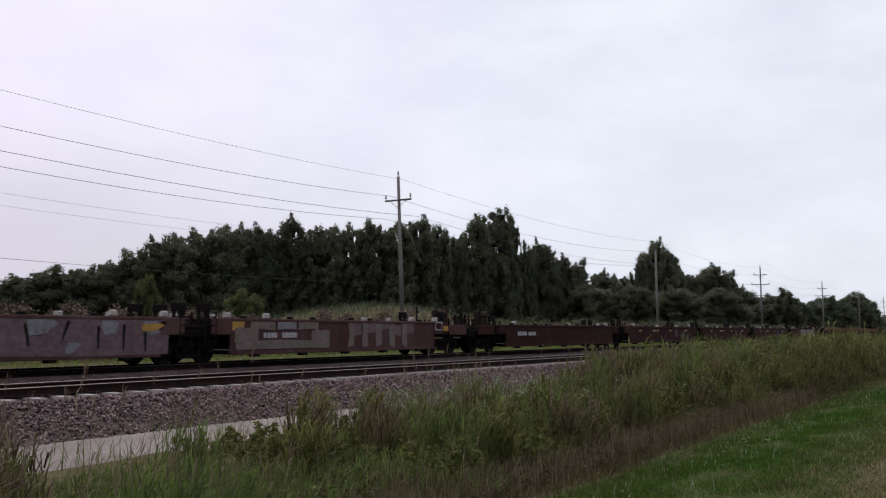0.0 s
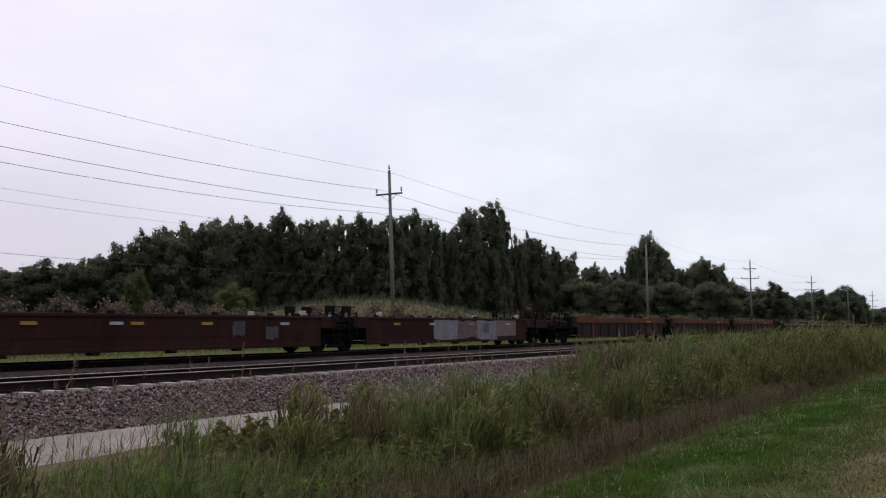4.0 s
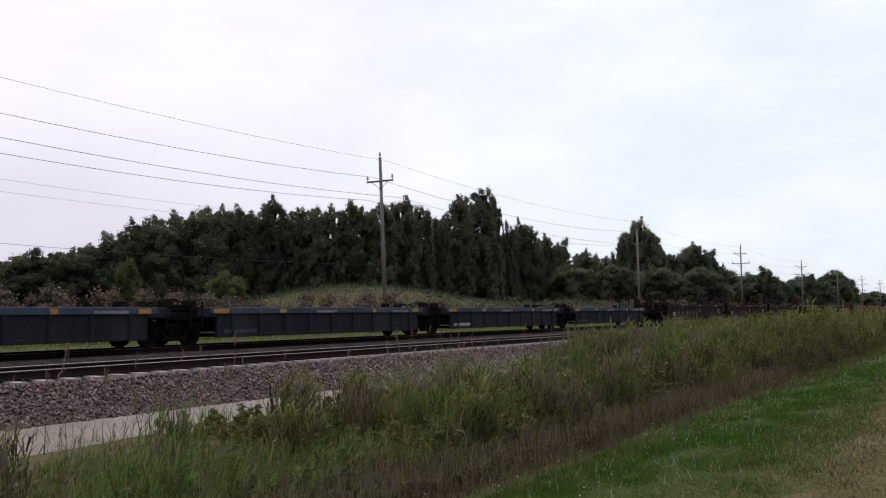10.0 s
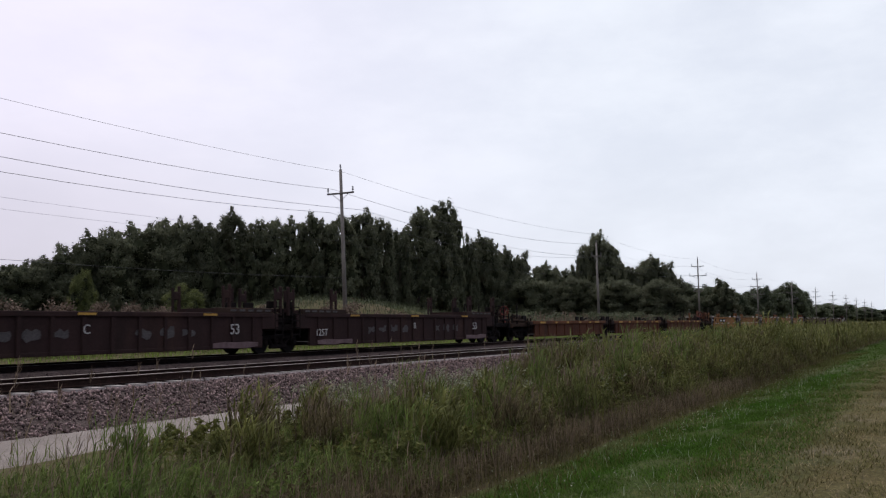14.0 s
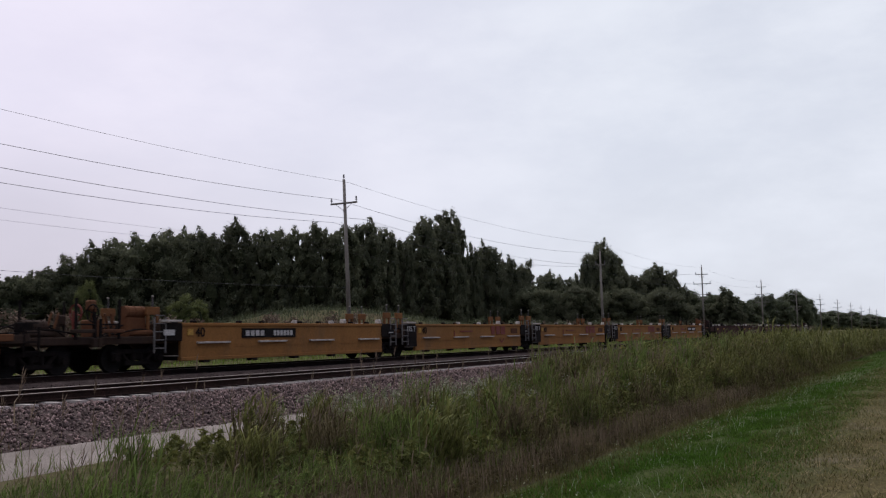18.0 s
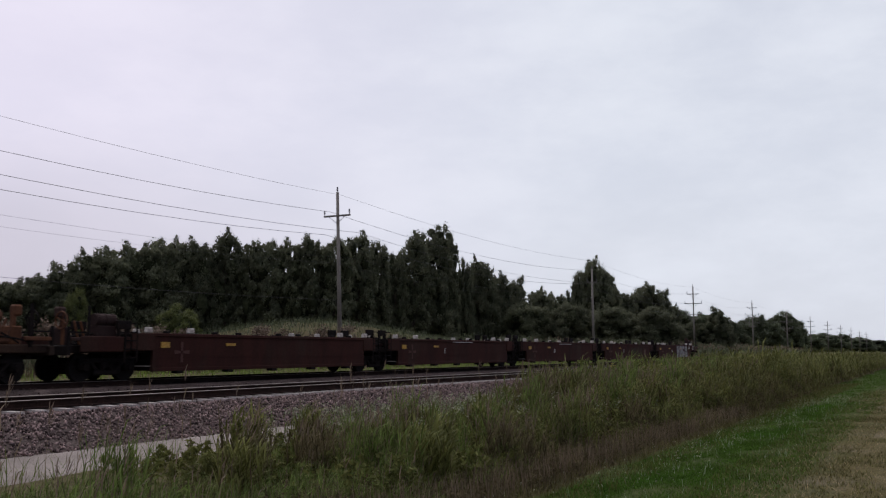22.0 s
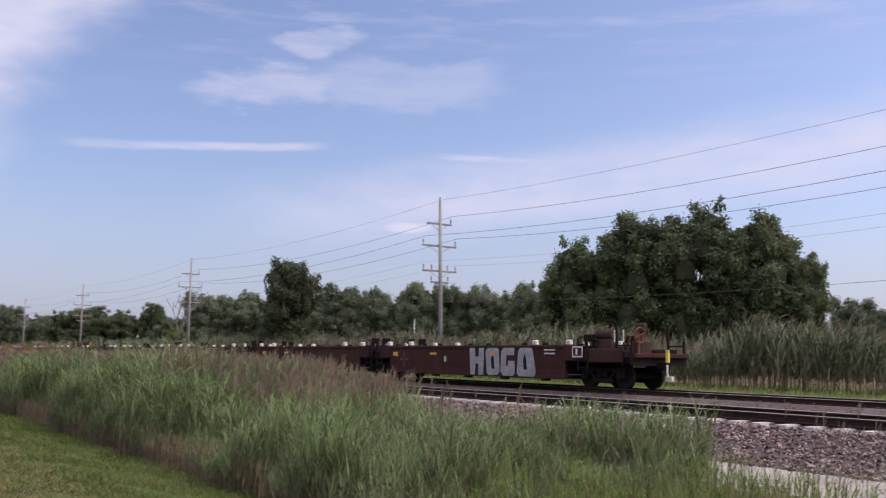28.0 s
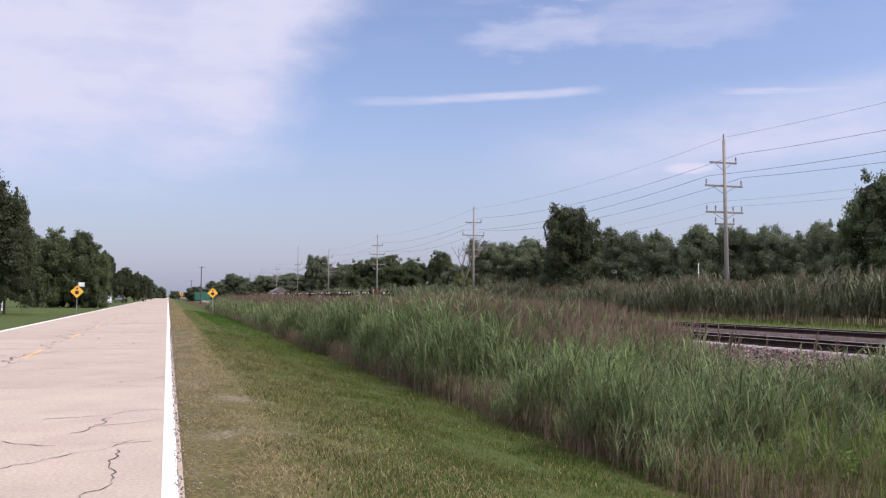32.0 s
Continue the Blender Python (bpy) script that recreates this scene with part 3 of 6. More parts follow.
def side_mesh(x0, x1, zb, zt, style, mat):
    """One long wall of a well, seen from its outer face at y = 0, thickness towards +y."""
    bm = bmesh.new()
    add_box(bm, x0, x1, 0.02, 0.12, zb + 0.12, zt - 0.1)
    add_box(bm, x0, x1, 0.0, 0.16, zb, zb + 0.13, 0.015)
    add_box(bm, x0, x1, -0.02, 0.18, zt - 0.12, zt, 0.02)
    if style == "smooth":
        # ends step up and taper in to the trucks
        add_box(bm, x0, x1, 0.008, 0.1, zb + 0.46, zb + 0.49)
    return bm_mesh("side_wall", bm, mat)


def hose_mesh(run, r):
    """One closed tube along the points."""
    v, f, n = [], [], 6
    for px, py, pz in run:
        v += [(px, py + r * math.cos(k * math.tau / n), pz + r * math.sin(k * math.tau / n)) for k in range(n)]
    for i in range(len(run) - 1):
        f += [(i * n + k, i * n + (k + 1) % n, (i + 1) * n + (k + 1) % n, (i + 1) * n + k) for k in range(n)]
    f += [tuple(range(n))[::-1], tuple((len(run) - 1) * n + k for k in range(n))]
    return mesh_from("brake_hose", v, f, BLACK)


def add_unit(car, a, b, spec, first, last):
    """A well between the trucks at a and b."""
    zb, zt, style = spec["zb"], spec["zt"], spec["style"]
    wa, wb = a + 1.55, b - 1.55
    for s in (-1, 1):
        m = pose(0, -HALF, 0) if s < 0 else pose(a + b, HALF, 0, 0, 0, 180)
        w = part("side_wall", side_mesh(wa, wb, zb, zt, style, spec["paint"]), car, spec.get("wall_label", ""), m)
        if style == "ribbed":
            part("top_chord", box_mesh("top_chord", wa - 0.4, wb + 0.4, -0.05, 0.2, zt - spec["chord"], zt + 0.01, spec["top"], 0.02), w, spec.get("top_label", ""))
            n = spec["ribs"]
            rib = box_mesh("rib", -0.07, 0.07, -0.045, 0.03, zb + 0.02, zt - spec["chord"], spec["paint"], 0.01)
            for i in range(n):
                part("rib", rib, w, m=pose(wa + (i + 0.5) * (wb - wa) / n, 0, 0))
            broad = box_mesh("broad_rib", -0.13, 0.13, -0.058, 0.03, zb + 0.02, zt - spec["chord"], spec["top"], 0.01)
            for q in spec.get("broad", ()):
                part("broad_rib", broad, w, "rusty broad rib", pose(wa + q * (wb - wa), 0, 0))
        else:
            lip = box_mesh("hand_ledge", -0.85, 0.85, -0.08, 0.02, -0.035, 0.035, spec.get("ledge", spec["paint"]), 0.01)
            if spec.get("ledge"):
                for q in (3.16, 6.5, 9.75, 13.4):
                    part("hand_ledge", lip, w, "pale dusty ledge", pose(a + q, 0, zb + 0.63))
            # lock fittings along the top edge
            lock = box_mesh("lock_fitting", -0.12, 0.12, 0.0, 0.14, -0.01, 0.09, BLACK, 0.02)
            for i in range(7):
                part("lock_fitting", lock, w, m=pose(wa + (i + 0.35 + 0.3 * (i % 2)) * (wb - wa) / 7, 0, zt))
            foot = box_mesh("floor_bracket", -0.16, 0.16, 0.0, 0.3, -0.09, 0.02, BLACK, 0.02)
            for i in range(5):
                part("floor_bracket", foot, w, m=pose(wa + (i + 0.5) * (wb - wa) / 5, 0, zb))
    part("well_floor", box_mesh("well_floor", wa, wb, -HALF + 0.15, HALF - 0.15, zb + 0.02, zb + 0.16, BLACK), car)
    for x, end in ((a, first), (b, last)):
        d = 1 if x == a else -1
        bm = bmesh.new()
        # sloped throat from the well's end up over the truck
        x0, x1 = x + d * 1.6, x + d * (-0.0 if not end else -1.9)
        lo, hi = min(x0, x1), max(x0, x1)
        add_box(bm, lo, hi, -1.25, 1.25, 0.92, 1.18, 0.03)
        add_box(bm, min(x0, x + d * 0.55), max(x0, x + d * 0.55), -HALF + 0.02, HALF - 0.02, 1.05, zt - 0.02, 0.03)
        add_box(bm, min(x0, x0 + d * 0.1), max(x0, x0 + d * 0.1), -HALF + 0.05, HALF - 0.05, zb + 0.2, zt - 0.05)
        if end:
            add_box(bm, x - d * 1.85 - 0.08, x - d * 1.85 + 0.08, -1.4, 1.4, 0.85, 1.15, 0.02)
        part("end_platform", bm_mesh("end_platform", bm, spec.get("end", BLACK)), car, "dark grimy end platform over the truck")
        # corner cap plate, flush with the wall
        for s in (-1, 1):
            y = s * (HALF - 0.03)
            part("end_cap", box_mesh("end_cap", min(x0, x + d * 0.6), max(x0, x + d * 0.6), y - 0.05, y + 0.05, 1.0, zt - 0.01, spec.get("cap", spec["paint"]), 0.02), car)
            for k in spec.get("pads", ()):
                part("guide_pad", PAD, car, "white corner guide pad", pose(x + d * k, s * (HALF - 0.1), zt, 0, 0, 0 if s < 0 else 180))
            for k in spec.get("far_pads", ()) if x == b else ():
                part("guide_pad", PAD, car, "white corner guide pad", pose(x + d * k, s * (HALF - 0.1), zt, 0, 0, 0 if s < 0 else 180))
            if spec.get("step_plate") and x == a:
                part("step_plate", box_mesh("step_plate", x + 0.62, x + 1.5, y - 0.12, y + 0.12, zt + 0.02, zt + 0.10, PADWHITE, 0.015), car, "pale step plate on the end panel")
        if end and spec.get("skirt"):
            lo, hi = sorted((x + d * 0.58, x - d * 1.45))
            for s in (-1, 1):
                y = s * (HALF - 0.06)
                part("side_skirt", box_mesh("side_skirt", lo, hi, y - 0.03, y + 0.03, 0.96, 1.46, spec["paint"], 0.02), car, "grimy painted skirt plate over the end truck")
        # container guides and ladder on the platform
        top = zt + spec.get("gear", 0.45)
        for yy in (-1.1, 1.1):
            bm = bmesh.new()
            for xx in (0.35, 0.75):
                add_box(bm, x + d * xx - 0.05, x + d * xx + 0.05, yy - 0.05, yy + 0.05, 1.1, top, 0.01)
            add_box(bm, min(x + d * 0.25, x + d * 0.85), max(x + d * 0.25, x + d * 0.85), yy - 0.06, yy + 0.06, top - 0.28, top, 0.02)
            part("container_guide", bm_mesh("container_guide", bm, spec.get("gear_paint", BLACK)), car, "upright steel container guide")
            if spec.get("masts"):
                bm = bmesh.new()
                add_cyl(bm, (x + d * 0.55, yy, top - 0.02), (x + d * 0.55, yy, top + 0.34), 0.035, 0.025, seg=7)
                part("mast", bm_mesh("mast", bm, GREYTAG), car, "thin grey mast on the guide")
                part("mast_tip", box_mesh("mast_tip", x + d * 0.55 - 0.03, x + d * 0.55 + 0.03, yy - 0.03, yy + 0.03, top + 0.34, top + 0.40, PADWHITE, 0.01), car, "small white mast tip")
        bm = bmesh.new()
        for k in range(5):
            add_box(bm, min(x + d * 0.35, x + d * 0.75), max(x + d * 0.35, x + d * 0.75), -HALF - 0.03, -HALF + 0.01, 0.75 + k * 0.28, 0.79 + k * 0.28)
        for k in (0.3, 0.8):
            add_box(bm, x + d * k - 0.02, x + d * k + 0.02, -HALF - 0.03, -HALF + 0.03, 0.6, zt + 0.2)
        part("ladder", bm_mesh("ladder", bm, spec.get("ladder_paint", BLACK)), car, "steel ladder up the car's corner")
        # brake pipes and sagging hoses round the joint
        for k in range(4):
            y0, z0 = -1.2 + 0.55 * k, 1.24 + 0.09 * (k % 2)
            run = []
            for m in range(9):
                f = m / 8
                run.append((x + d * (1.2 - 2.4 * f), y0 + 0.1 * math.sin(f * 5 + k), z0 + (0.35 if k % 2 else 0.18) * math.sin(f * math.pi) - (0.1 * k) * f))
            part("brake_hose", hose_mesh(run, 0.03), car, "grimy brake hose")
        part("valve_box", box_mesh("valve_box", x - 0.28, x + 0.28, -0.95, -0.65, 1.18, 1.46, spec.get("pipes", BLACK), 0.03), car)
        bm = bmesh.new()
        add_cyl(bm, (x - 0.5, -1.1, 1.3), (x + 0.5, -1.1, 1.3), 0.11, seg=10)
        part("brake_cylinder", bm_mesh("brake_cylinder", bm, spec.get("pipes", BLACK)), car)
        if spec.get("raised"):
            part("end_rail", box_mesh("end_rail", min(x + d * 0.6, x + d * 4.3), max(x + d * 0.6, x + d * 4.3), -HALF - 0.06, -HALF + 0.15, zt + 0.012, zt + 0.11, RUST, 0.02), car, "raised rusty rail at the well's end")
        if spec.get("tall_guides"):
            for k in (0.25, 3.3):
                bm = bmesh.new()
                for yy in (-1.3, 1.3):
                    add_box(bm, x + d * k - 0.06, x + d * k + 0.06, yy - 0.06, yy + 0.06, zt - 0.1, zt + 1.1, 0.02)
                    add_box(bm, x + d * (k + 0.34) - 0.05, x + d * (k + 0.34) + 0.05, yy - 0.05, yy + 0.05, zt - 0.1, zt + 1.02, 0.02)
                    add_box(bm, min(x + d * (k - 0.06), x + d * (k + 0.4)), max(x + d * (k - 0.06), x + d * (k + 0.4)), yy - 0.045, yy + 0.045, zt + 0.55, zt + 0.88, 0.03)
                add_box(bm, x + d * k - 0.06, x + d * k + 0.06, -1.3, 1.3, zt + 0.05, zt + 0.2)
                part("tall_guide", bm_mesh("tall_guide", bm, spec["paint"]), car, "tall dark container guide frame")
            part("end_rail", box_mesh("end_rail", min(x + d * 1.0, x + d * 4.2), max(x + d * 1.0, x + d * 4.2), -HALF - 0.03, -HALF + 0.15, zt, zt + 0.2, RUSTPANEL, 0.02), car, "raised brown rail at the well's end")
            for k in range(5):
                part("marking", box_mesh("marking", x + d * (1.3 + 0.5 * k) - 0.16, x + d * (1.3 + 0.5 * k) + 0.16, -HALF - 0.042, -HALF - 0.02, zt + 0.06, zt + 0.14, GREYTAG), car, "faint pale stencil")
        if end:
            bm = bmesh.new()
            low = spec.get("low", 0.0)
            add_cyl(bm, (x + d * 0.42, -0.75, 2.0 - low), (x - d * 0.42, -0.75, 2.0 - low), 0.21, seg=16)
            for k in (-0.3, 0.0, 0.3):
                add_cyl(bm, (x + k - 0.03, -0.75, 2.0 - low), (x + k + 0.03, -0.75, 2.0 - low), 0.225, seg=16)
            add_box(bm, x - 0.4, x + 0.4, -0.95, -0.55, 1.16, 1.82 - low, 0.02)
            part("air_tank", bm_mesh("air_tank", bm, spec.get("pipes", BLACK), False), car, "dark air reservoir on a bracket")
            bm = bmesh.new()
            add_box(bm, x - d * 1.25 - 0.2, x - d * 1.25 + 0.2, -0.5, 0.1, 1.16, 1.75 - low * 0.8, 0.04)
            add_cyl(bm, (x - d * 1.25, -0.3, 1.70 - low * 0.8), (x - d * 1.25, -0.3, 2.15 - low), 0.09, seg=8)
            add_box(bm, x - d * 1.35 - 0.15, x - d * 1.35 + 0.15, -0.42, -0.15, 2.05 - low, 2.4 - low, 0.05)
            part("brake_rigging", bm_mesh("brake_rigging", bm, spec.get("pipes", BLACK)), car, "rusty brake rigging box")
            for k in (0.55, 0.8):
                bm = bmesh.new()
                add_cyl(bm, (x - d * k, -0.6, 1.15), (x - d * (k + 0.25), -0.6, 1.95), 0.04, seg=6)
                part("brake_lever", bm_mesh("brake_lever", bm, RUST), car)
            part("end_rail", box_mesh("end_rail", min(x - d * 0.9, x - d * 1.8), max(x - d * 0.9, x - d * 1.8), -1.42, -1.3, 1.3, 1.42, spec.get("pipes", BLACK), 0.02), car)
            bm = bmesh.new()
            for k in range(14):
                c0, c1 = math.tau * k / 14, math.tau * (k + 1) / 14
                add_cyl(bm, (x - d * 1.62, -0.7 + 0.28 * math.cos(c0), 1.95 + 0.28 * math.sin(c0)), (x - d * 1.62, -0.7 + 0.28 * math.cos(c1), 1.95 + 0.28 * math.sin(c1)), 0.028, seg=5)
            for k in range(4):
                c0 = math.tau * k / 4 + 0.4
                add_cyl(bm, (x - d * 1.60, -0.7, 1.95), (x - d * 1.62, -0.7 + 0.28 * math.cos(c0), 1.95 + 0.28 * math.sin(c0)), 0.02, seg=5)
            add_box(bm, x - d * 1.55 - 0.04, x - d * 1.55 + 0.04, -0.74, -0.66, 1.1, 2.0)
            part("brake_wheel", bm_mesh("brake_wheel", bm, spec.get("brake", BLACK)), car, "round hand-brake wheel on a post")
            for yy in (-1.35, 1.35):
                bm = bmesh.new()
                for k in (1.1, 1.85):
                    add_box(bm, x - d * k - 0.035, x - d * k + 0.035, yy - 0.035, yy + 0.035, 1.1, 2.4 if k < 1.5 else 1.75)
                add_box(bm, min(x - d * 1.85, x - d * 1.1), max(x - d * 1.85, x - d * 1.1), yy - 0.03, yy + 0.03, 1.55, 1.6)
                part("handrail", bm_mesh("handrail", bm, BLACK), car, "end platform handrail")
            part("coupler", box_mesh("coupler", min(x - d * 1.8, x - d * 2.3), max(x - d * 1.8, x - d * 2.3), -0.16, 0.16, 0.72, 1.02, BLACK, 0.05), car)


def pad_mesh():
    bm = bmesh.new()
    add_box(bm, -0.14, 0.14, -0.1, 0.1, 0.0, 0.2, 0.03)
    for v in bm.verts:
        if v.co.z > 0.1:
            v.co.x *= 0.75
    return bm_mesh("guide_pad", bm, PADWHITE)


PAD = pad_mesh()
TRAIN = []


def well_car(trucks, spec, label):
    x_mid = (trucks[0] + trucks[-1]) / 2
    car = empty("well_car", label, "railcar", "train of well cars")
    car["home"] = x_mid
    rel = [t - x_mid for t in trucks]
    for i, x in enumerate(rel):
        add_truck(car, x)
    for i, (a, b) in enumerate(zip(rel, rel[1:])):
        add_unit(car, a, b, spec, i == 0, i == len(rel) - 2)
    TRAIN.append((car, x_mid))
    return car, rel


def graffiti(car, x0, x1, z0, z1, y, mat, seed, n):
    """Broad painted blobs and slanted strokes, unreadable."""
    rg = random.Random(seed)
    for i in range(n):
        w = (x1 - x0) / n
        cx = x0 + (i + 0.5) * w
        lean = rg.uniform(-0.25, 0.25)
        zz0, zz1 = z0 + rg.uniform(0, 0.15), z1 - rg.uniform(0, 0.15)
        o = [(cx - w * 0.42, zz0), (cx + w * rg.uniform(0.2, 0.42), zz0 + rg.uniform(0, 0.1)), (cx + w * 0.45 + lean, (zz0 + zz1) / 2), (cx + w * 0.35 + lean, zz1),
             (cx - w * 0.3 + lean, zz1 - rg.uniform(0, 0.15)), (cx - w * 0.46 + lean, (zz0 + zz1) / 2)]
        part("graffiti", plate("graffiti", o, 0.006 + 0.003 * (i % 2), mat), car, "sprayed graffiti lettering", pose(0, y, 0))


FACE = -HALF - 0.004
smooth = dict(zb=0.29, zt=1.60, style="smooth", gear=0.5, pipes=RUSTPANEL, skirt=True)


def block(car, x0, x1, z0, z1, mat, y, seed, label, wob=0.06, lift=0.006):
    """One hand-sprayed patch with an uneven, slightly rounded outline."""
    rg = random.Random(seed)
    o, n = [], 5
    for i in range(n):
        o.append((x0 + (x1 - x0) * i / (n - 1), z0 + rg.uniform(-wob, wob)))
    o.append((x1 + rg.uniform(-wob, wob), (z0 + z1) / 2))
    for i in range(n):
        o.append((x1 - (x1 - x0) * i / (n - 1), z1 + rg.uniform(-wob, wob)))
    o.append((x0 + rg.uniform(-wob, wob), (z0 + z1) / 2))
    part("graffiti", plate("graffiti", o, lift, mat), car, label, pose(0, y, 0))


def letter_bars(car, x0, x1, z0, z1, mat, y, n, label):
    """Lettering that cannot be read: a row of plain bars."""
    w = (x1 - x0) / n
    for i in range(n):
        part("marking", box_mesh("marking", x0 + i * w, x0 + (i + 0.72) * w, y - 0.012, y + 0.02, z0, z1, mat), car, label)


GRAF_B = material("blue_graffiti_paint", (0.10, 0.15, 0.24), (0.07, 0.09, 0.14), 0.7, fine=8, coarse=1.5)
GRAF_C = material("cream_graffiti_paint", (0.24, 0.185, 0.152), (0.17, 0.125, 0.10), 0.7, fine=8, coarse=1.2, amount=0.4)

# car A: faded oxide car with graffiti
spec = dict(smooth, paint=OXIDE, zt=1.59, pads=(1.4, 3.4))
car, rel = well_car([-10.6, 5.6, 21.8, 38.2], spec, "faded oxide red well car covered in pale graffiti")
block(car, rel[0] + 2.0, rel[0] + 14.2, 0.42, 1.48, GRAF_P, FACE, 60, "dusty pink sprayed panel", 0.05)
block(car, rel[1] + 1.9, rel[1] + 14.9, 0.40, 1.50, GRAF_P, FACE, 61, "dusty pink sprayed panel", 0.05)


def shard(x, z, w, h, lean, mat, label, y=FACE - 0.008, nick=0.25):
    """A slanted, pointed sprayed shape."""
    o = [(x + lean * 0.1, z), (x + w * (0.4 + nick), z + h * 0.12), (x + w + lean, z + h * (1 - nick)), (x + w * 0.8 + lean, z + h), (x + lean, z + h * 0.95), (x - w * 0.15 + lean * 0.5, z + h * 0.5)]
    part("graffiti", plate("graffiti", o, 0.006, mat), car, label, pose(0, y, 0))


rg = random.Random(44)
for u, lo, hi in ((0, 2.4, 13.6), (1, 2.2, 14.4)):
    x = lo
    while x < hi:
        # dark slanted outlines between the letters, with pale shapes above them
        shard(rel[u] + x, 0.42 + rg.uniform(0, 0.3), 0.10, rg.uniform(0.6, 0.95), rg.uniform(-0.35, 0.35), MARK_D, "dark sprayed outline", FACE - 0.006, 0.1)
        if rg.random() < 0.55:
            shard(rel[u] + x + 0.15, rg.choice((0.98, 1.02, 0.48)), rg.uniform(0.45, 0.8), rg.uniform(0.3, 0.5), rg.uniform(-0.3, 0.3), rg.choice((GRAF, GRAF, GRAF_C)), "pale sprayed shape")
            shard(rel[u] + x + 0.5, 1.15, 0.22, 0.3, rg.uniform(-0.2, 0.2), rg.choice((GRAF_B, MARK_D)), "dark blue sprayed shape", FACE - 0.013)
        x += rg.uniform(0.75, 1.35)
shard(rel[1] + 9.9, 1.0, 0.75, 0.46, 0.2, GRAF, "white sprayed shape", FACE - 0.016)
shard(rel[1] + 12.45, 1.02, 0.6, 0.44, -0.1, GRAF, "white sprayed shape", FACE - 0.016)
shard(rel[1] + 13.9, 1.12, 0.8, 0.26, 0.05, MARK_Y, "orange sprayed shape", FACE - 0.016)
shard(rel[1] + 11.1, 0.45, 0.4, 0.35, 0.1, GRAF, "white sprayed shape", FACE - 0.016)
block(car, rel[2] + 1.8, rel[2] + 6.95, 0.45, 0.78, GRAF_C, FACE, 5, "pale painted-out stripe", 0.04)
block(car, rel[2] + 1.7, rel[2] + 2.9, 0.7, 1.25, GRAF_C, FACE + 0.002, 6, "pale painted-out patch", 0.06)
block(car, rel[2] + 5.9, rel[2] + 7.0, 0.7, 1.2, GRAF_C, FACE + 0.002, 7, "pale painted-out patch", 0.06)
block(car, rel[2] + 2.5, rel[2] + 3.8, 1.2, 1.5, GRAF_C, FACE, 12, "cream sprayed block", 0.03)
block(car, rel[2] + 3.95, rel[2] + 5.0, 1.2, 1.5, GRAF, FACE, 13, "pale sprayed block", 0.03)
block(car, rel[2] + 5.1, rel[2] + 6.3, 1.2, 1.5, GRAF_C, FACE, 14, "cream sprayed block", 0.03)
block(car, rel[2] + 1.2, rel[2] + 2.2, 1.15, 1.45, MARK_Y, FACE + 0.003, 15, "orange sprayed patch", 0.05)
letter_bars(car, rel[2] + 3.2, rel[2] + 3.95, 0.88, 1.08, MARK_W, FACE, 4, "white company mark")
letter_bars(car, rel[2] + 4.2, rel[2] + 5.05, 0.88, 1.08, MARK_W, FACE, 6, "white car number")
for q in range(5):
    x = rel[2] + 8.2 + q * 0.98
    block(car, x, x + 0.4, 0.48, 1.48, GRAF_C, FACE, 80 + q, "tall pale sprayed stroke", 0.08)
    block(car, x + 0.3, x + 0.92, 0.95 + 0.12 * (q % 3), 1.46, GRAF_P, FACE + 0.003, 90 + q, "pinkish sprayed stroke", 0.08)
part("number_frame", plate("number_frame", [(0, 0), (0.6, 0), (0.6, 0.4), (0, 0.4)], 0.006, MARK_W), car, "white stencilled box", pose(rel[3] - 1.55, FACE - 0.03, 1.18))
part("number_field", plate("number_field", [(0.05, 0.05), (0.55, 0.05), (0.55, 0.35), (0.05, 0.35)], 0.010, BROWN), car, "", pose(rel[3] - 1.55, FACE - 0.03, 1.18))
bar(car, rel[3] - 0.85, rel[3] - 0.4, 1.15, 1.38, MARK_Y, FACE - 0.03, "small orange mark")

# car B: brown five-unit car
spec = dict(smooth, paint=BROWN, zt=1.50, pads=(2.6,), gear=0.45)
car, rel = well_car([42.3, 60.75, 79.1, 97.6, 116.0, 134.5], spec, "dirty brown five-unit well car")
letter_bars(car, rel[0] + 2.9, rel[0] + 4.0, 0.9, 1.12, MARK_W, FACE, 4, "white company mark")
letter_bars(car, rel[0] + 4.2, rel[0] + 5.15, 0.9, 1.1, MARK_W, FACE, 6, "white car number")
for k in range(1, 5):
    for q, c in ((3.6, MARK_Y), (6.6, MARK_W), (7.4, MARK_Y), (10.4, MARK_Y), (14.4, MARK_W)):
        bar(car, rel[k] + q, rel[k] + q + 0.5, 1.14, 1.24, c, FACE, "small painted mark")
    block(car, rel[k] + 11.9, rel[k] + 12.5, 0.75, 1.25, GREYTAG, FACE, 200 + k, "faded grey emblem", 0.06)
    block(car, rel[k] + 13.6, rel[k] + 14.3, 0.65, 1.1, GREYTAG, FACE, 210 + k, "faint grey sprayed tag", 0.08)
for q, (x0, x1, z0, z1, m) in enumerate(((7.0, 9.3, 0.45, 1.4, GRAF), (9.2, 11.2, 0.5, 1.36, GRAF_P), (11.1, 13.4, 0.42, 1.42, GRAF), (13.3, 15.6, 0.55, 1.38, GRAF_C))):
    block(car, rel[4] + x0, rel[4] + x1, z0, z1, m, FACE - 0.003 * (q % 2), 220 + q, "grey painted-over patch", 0.08)

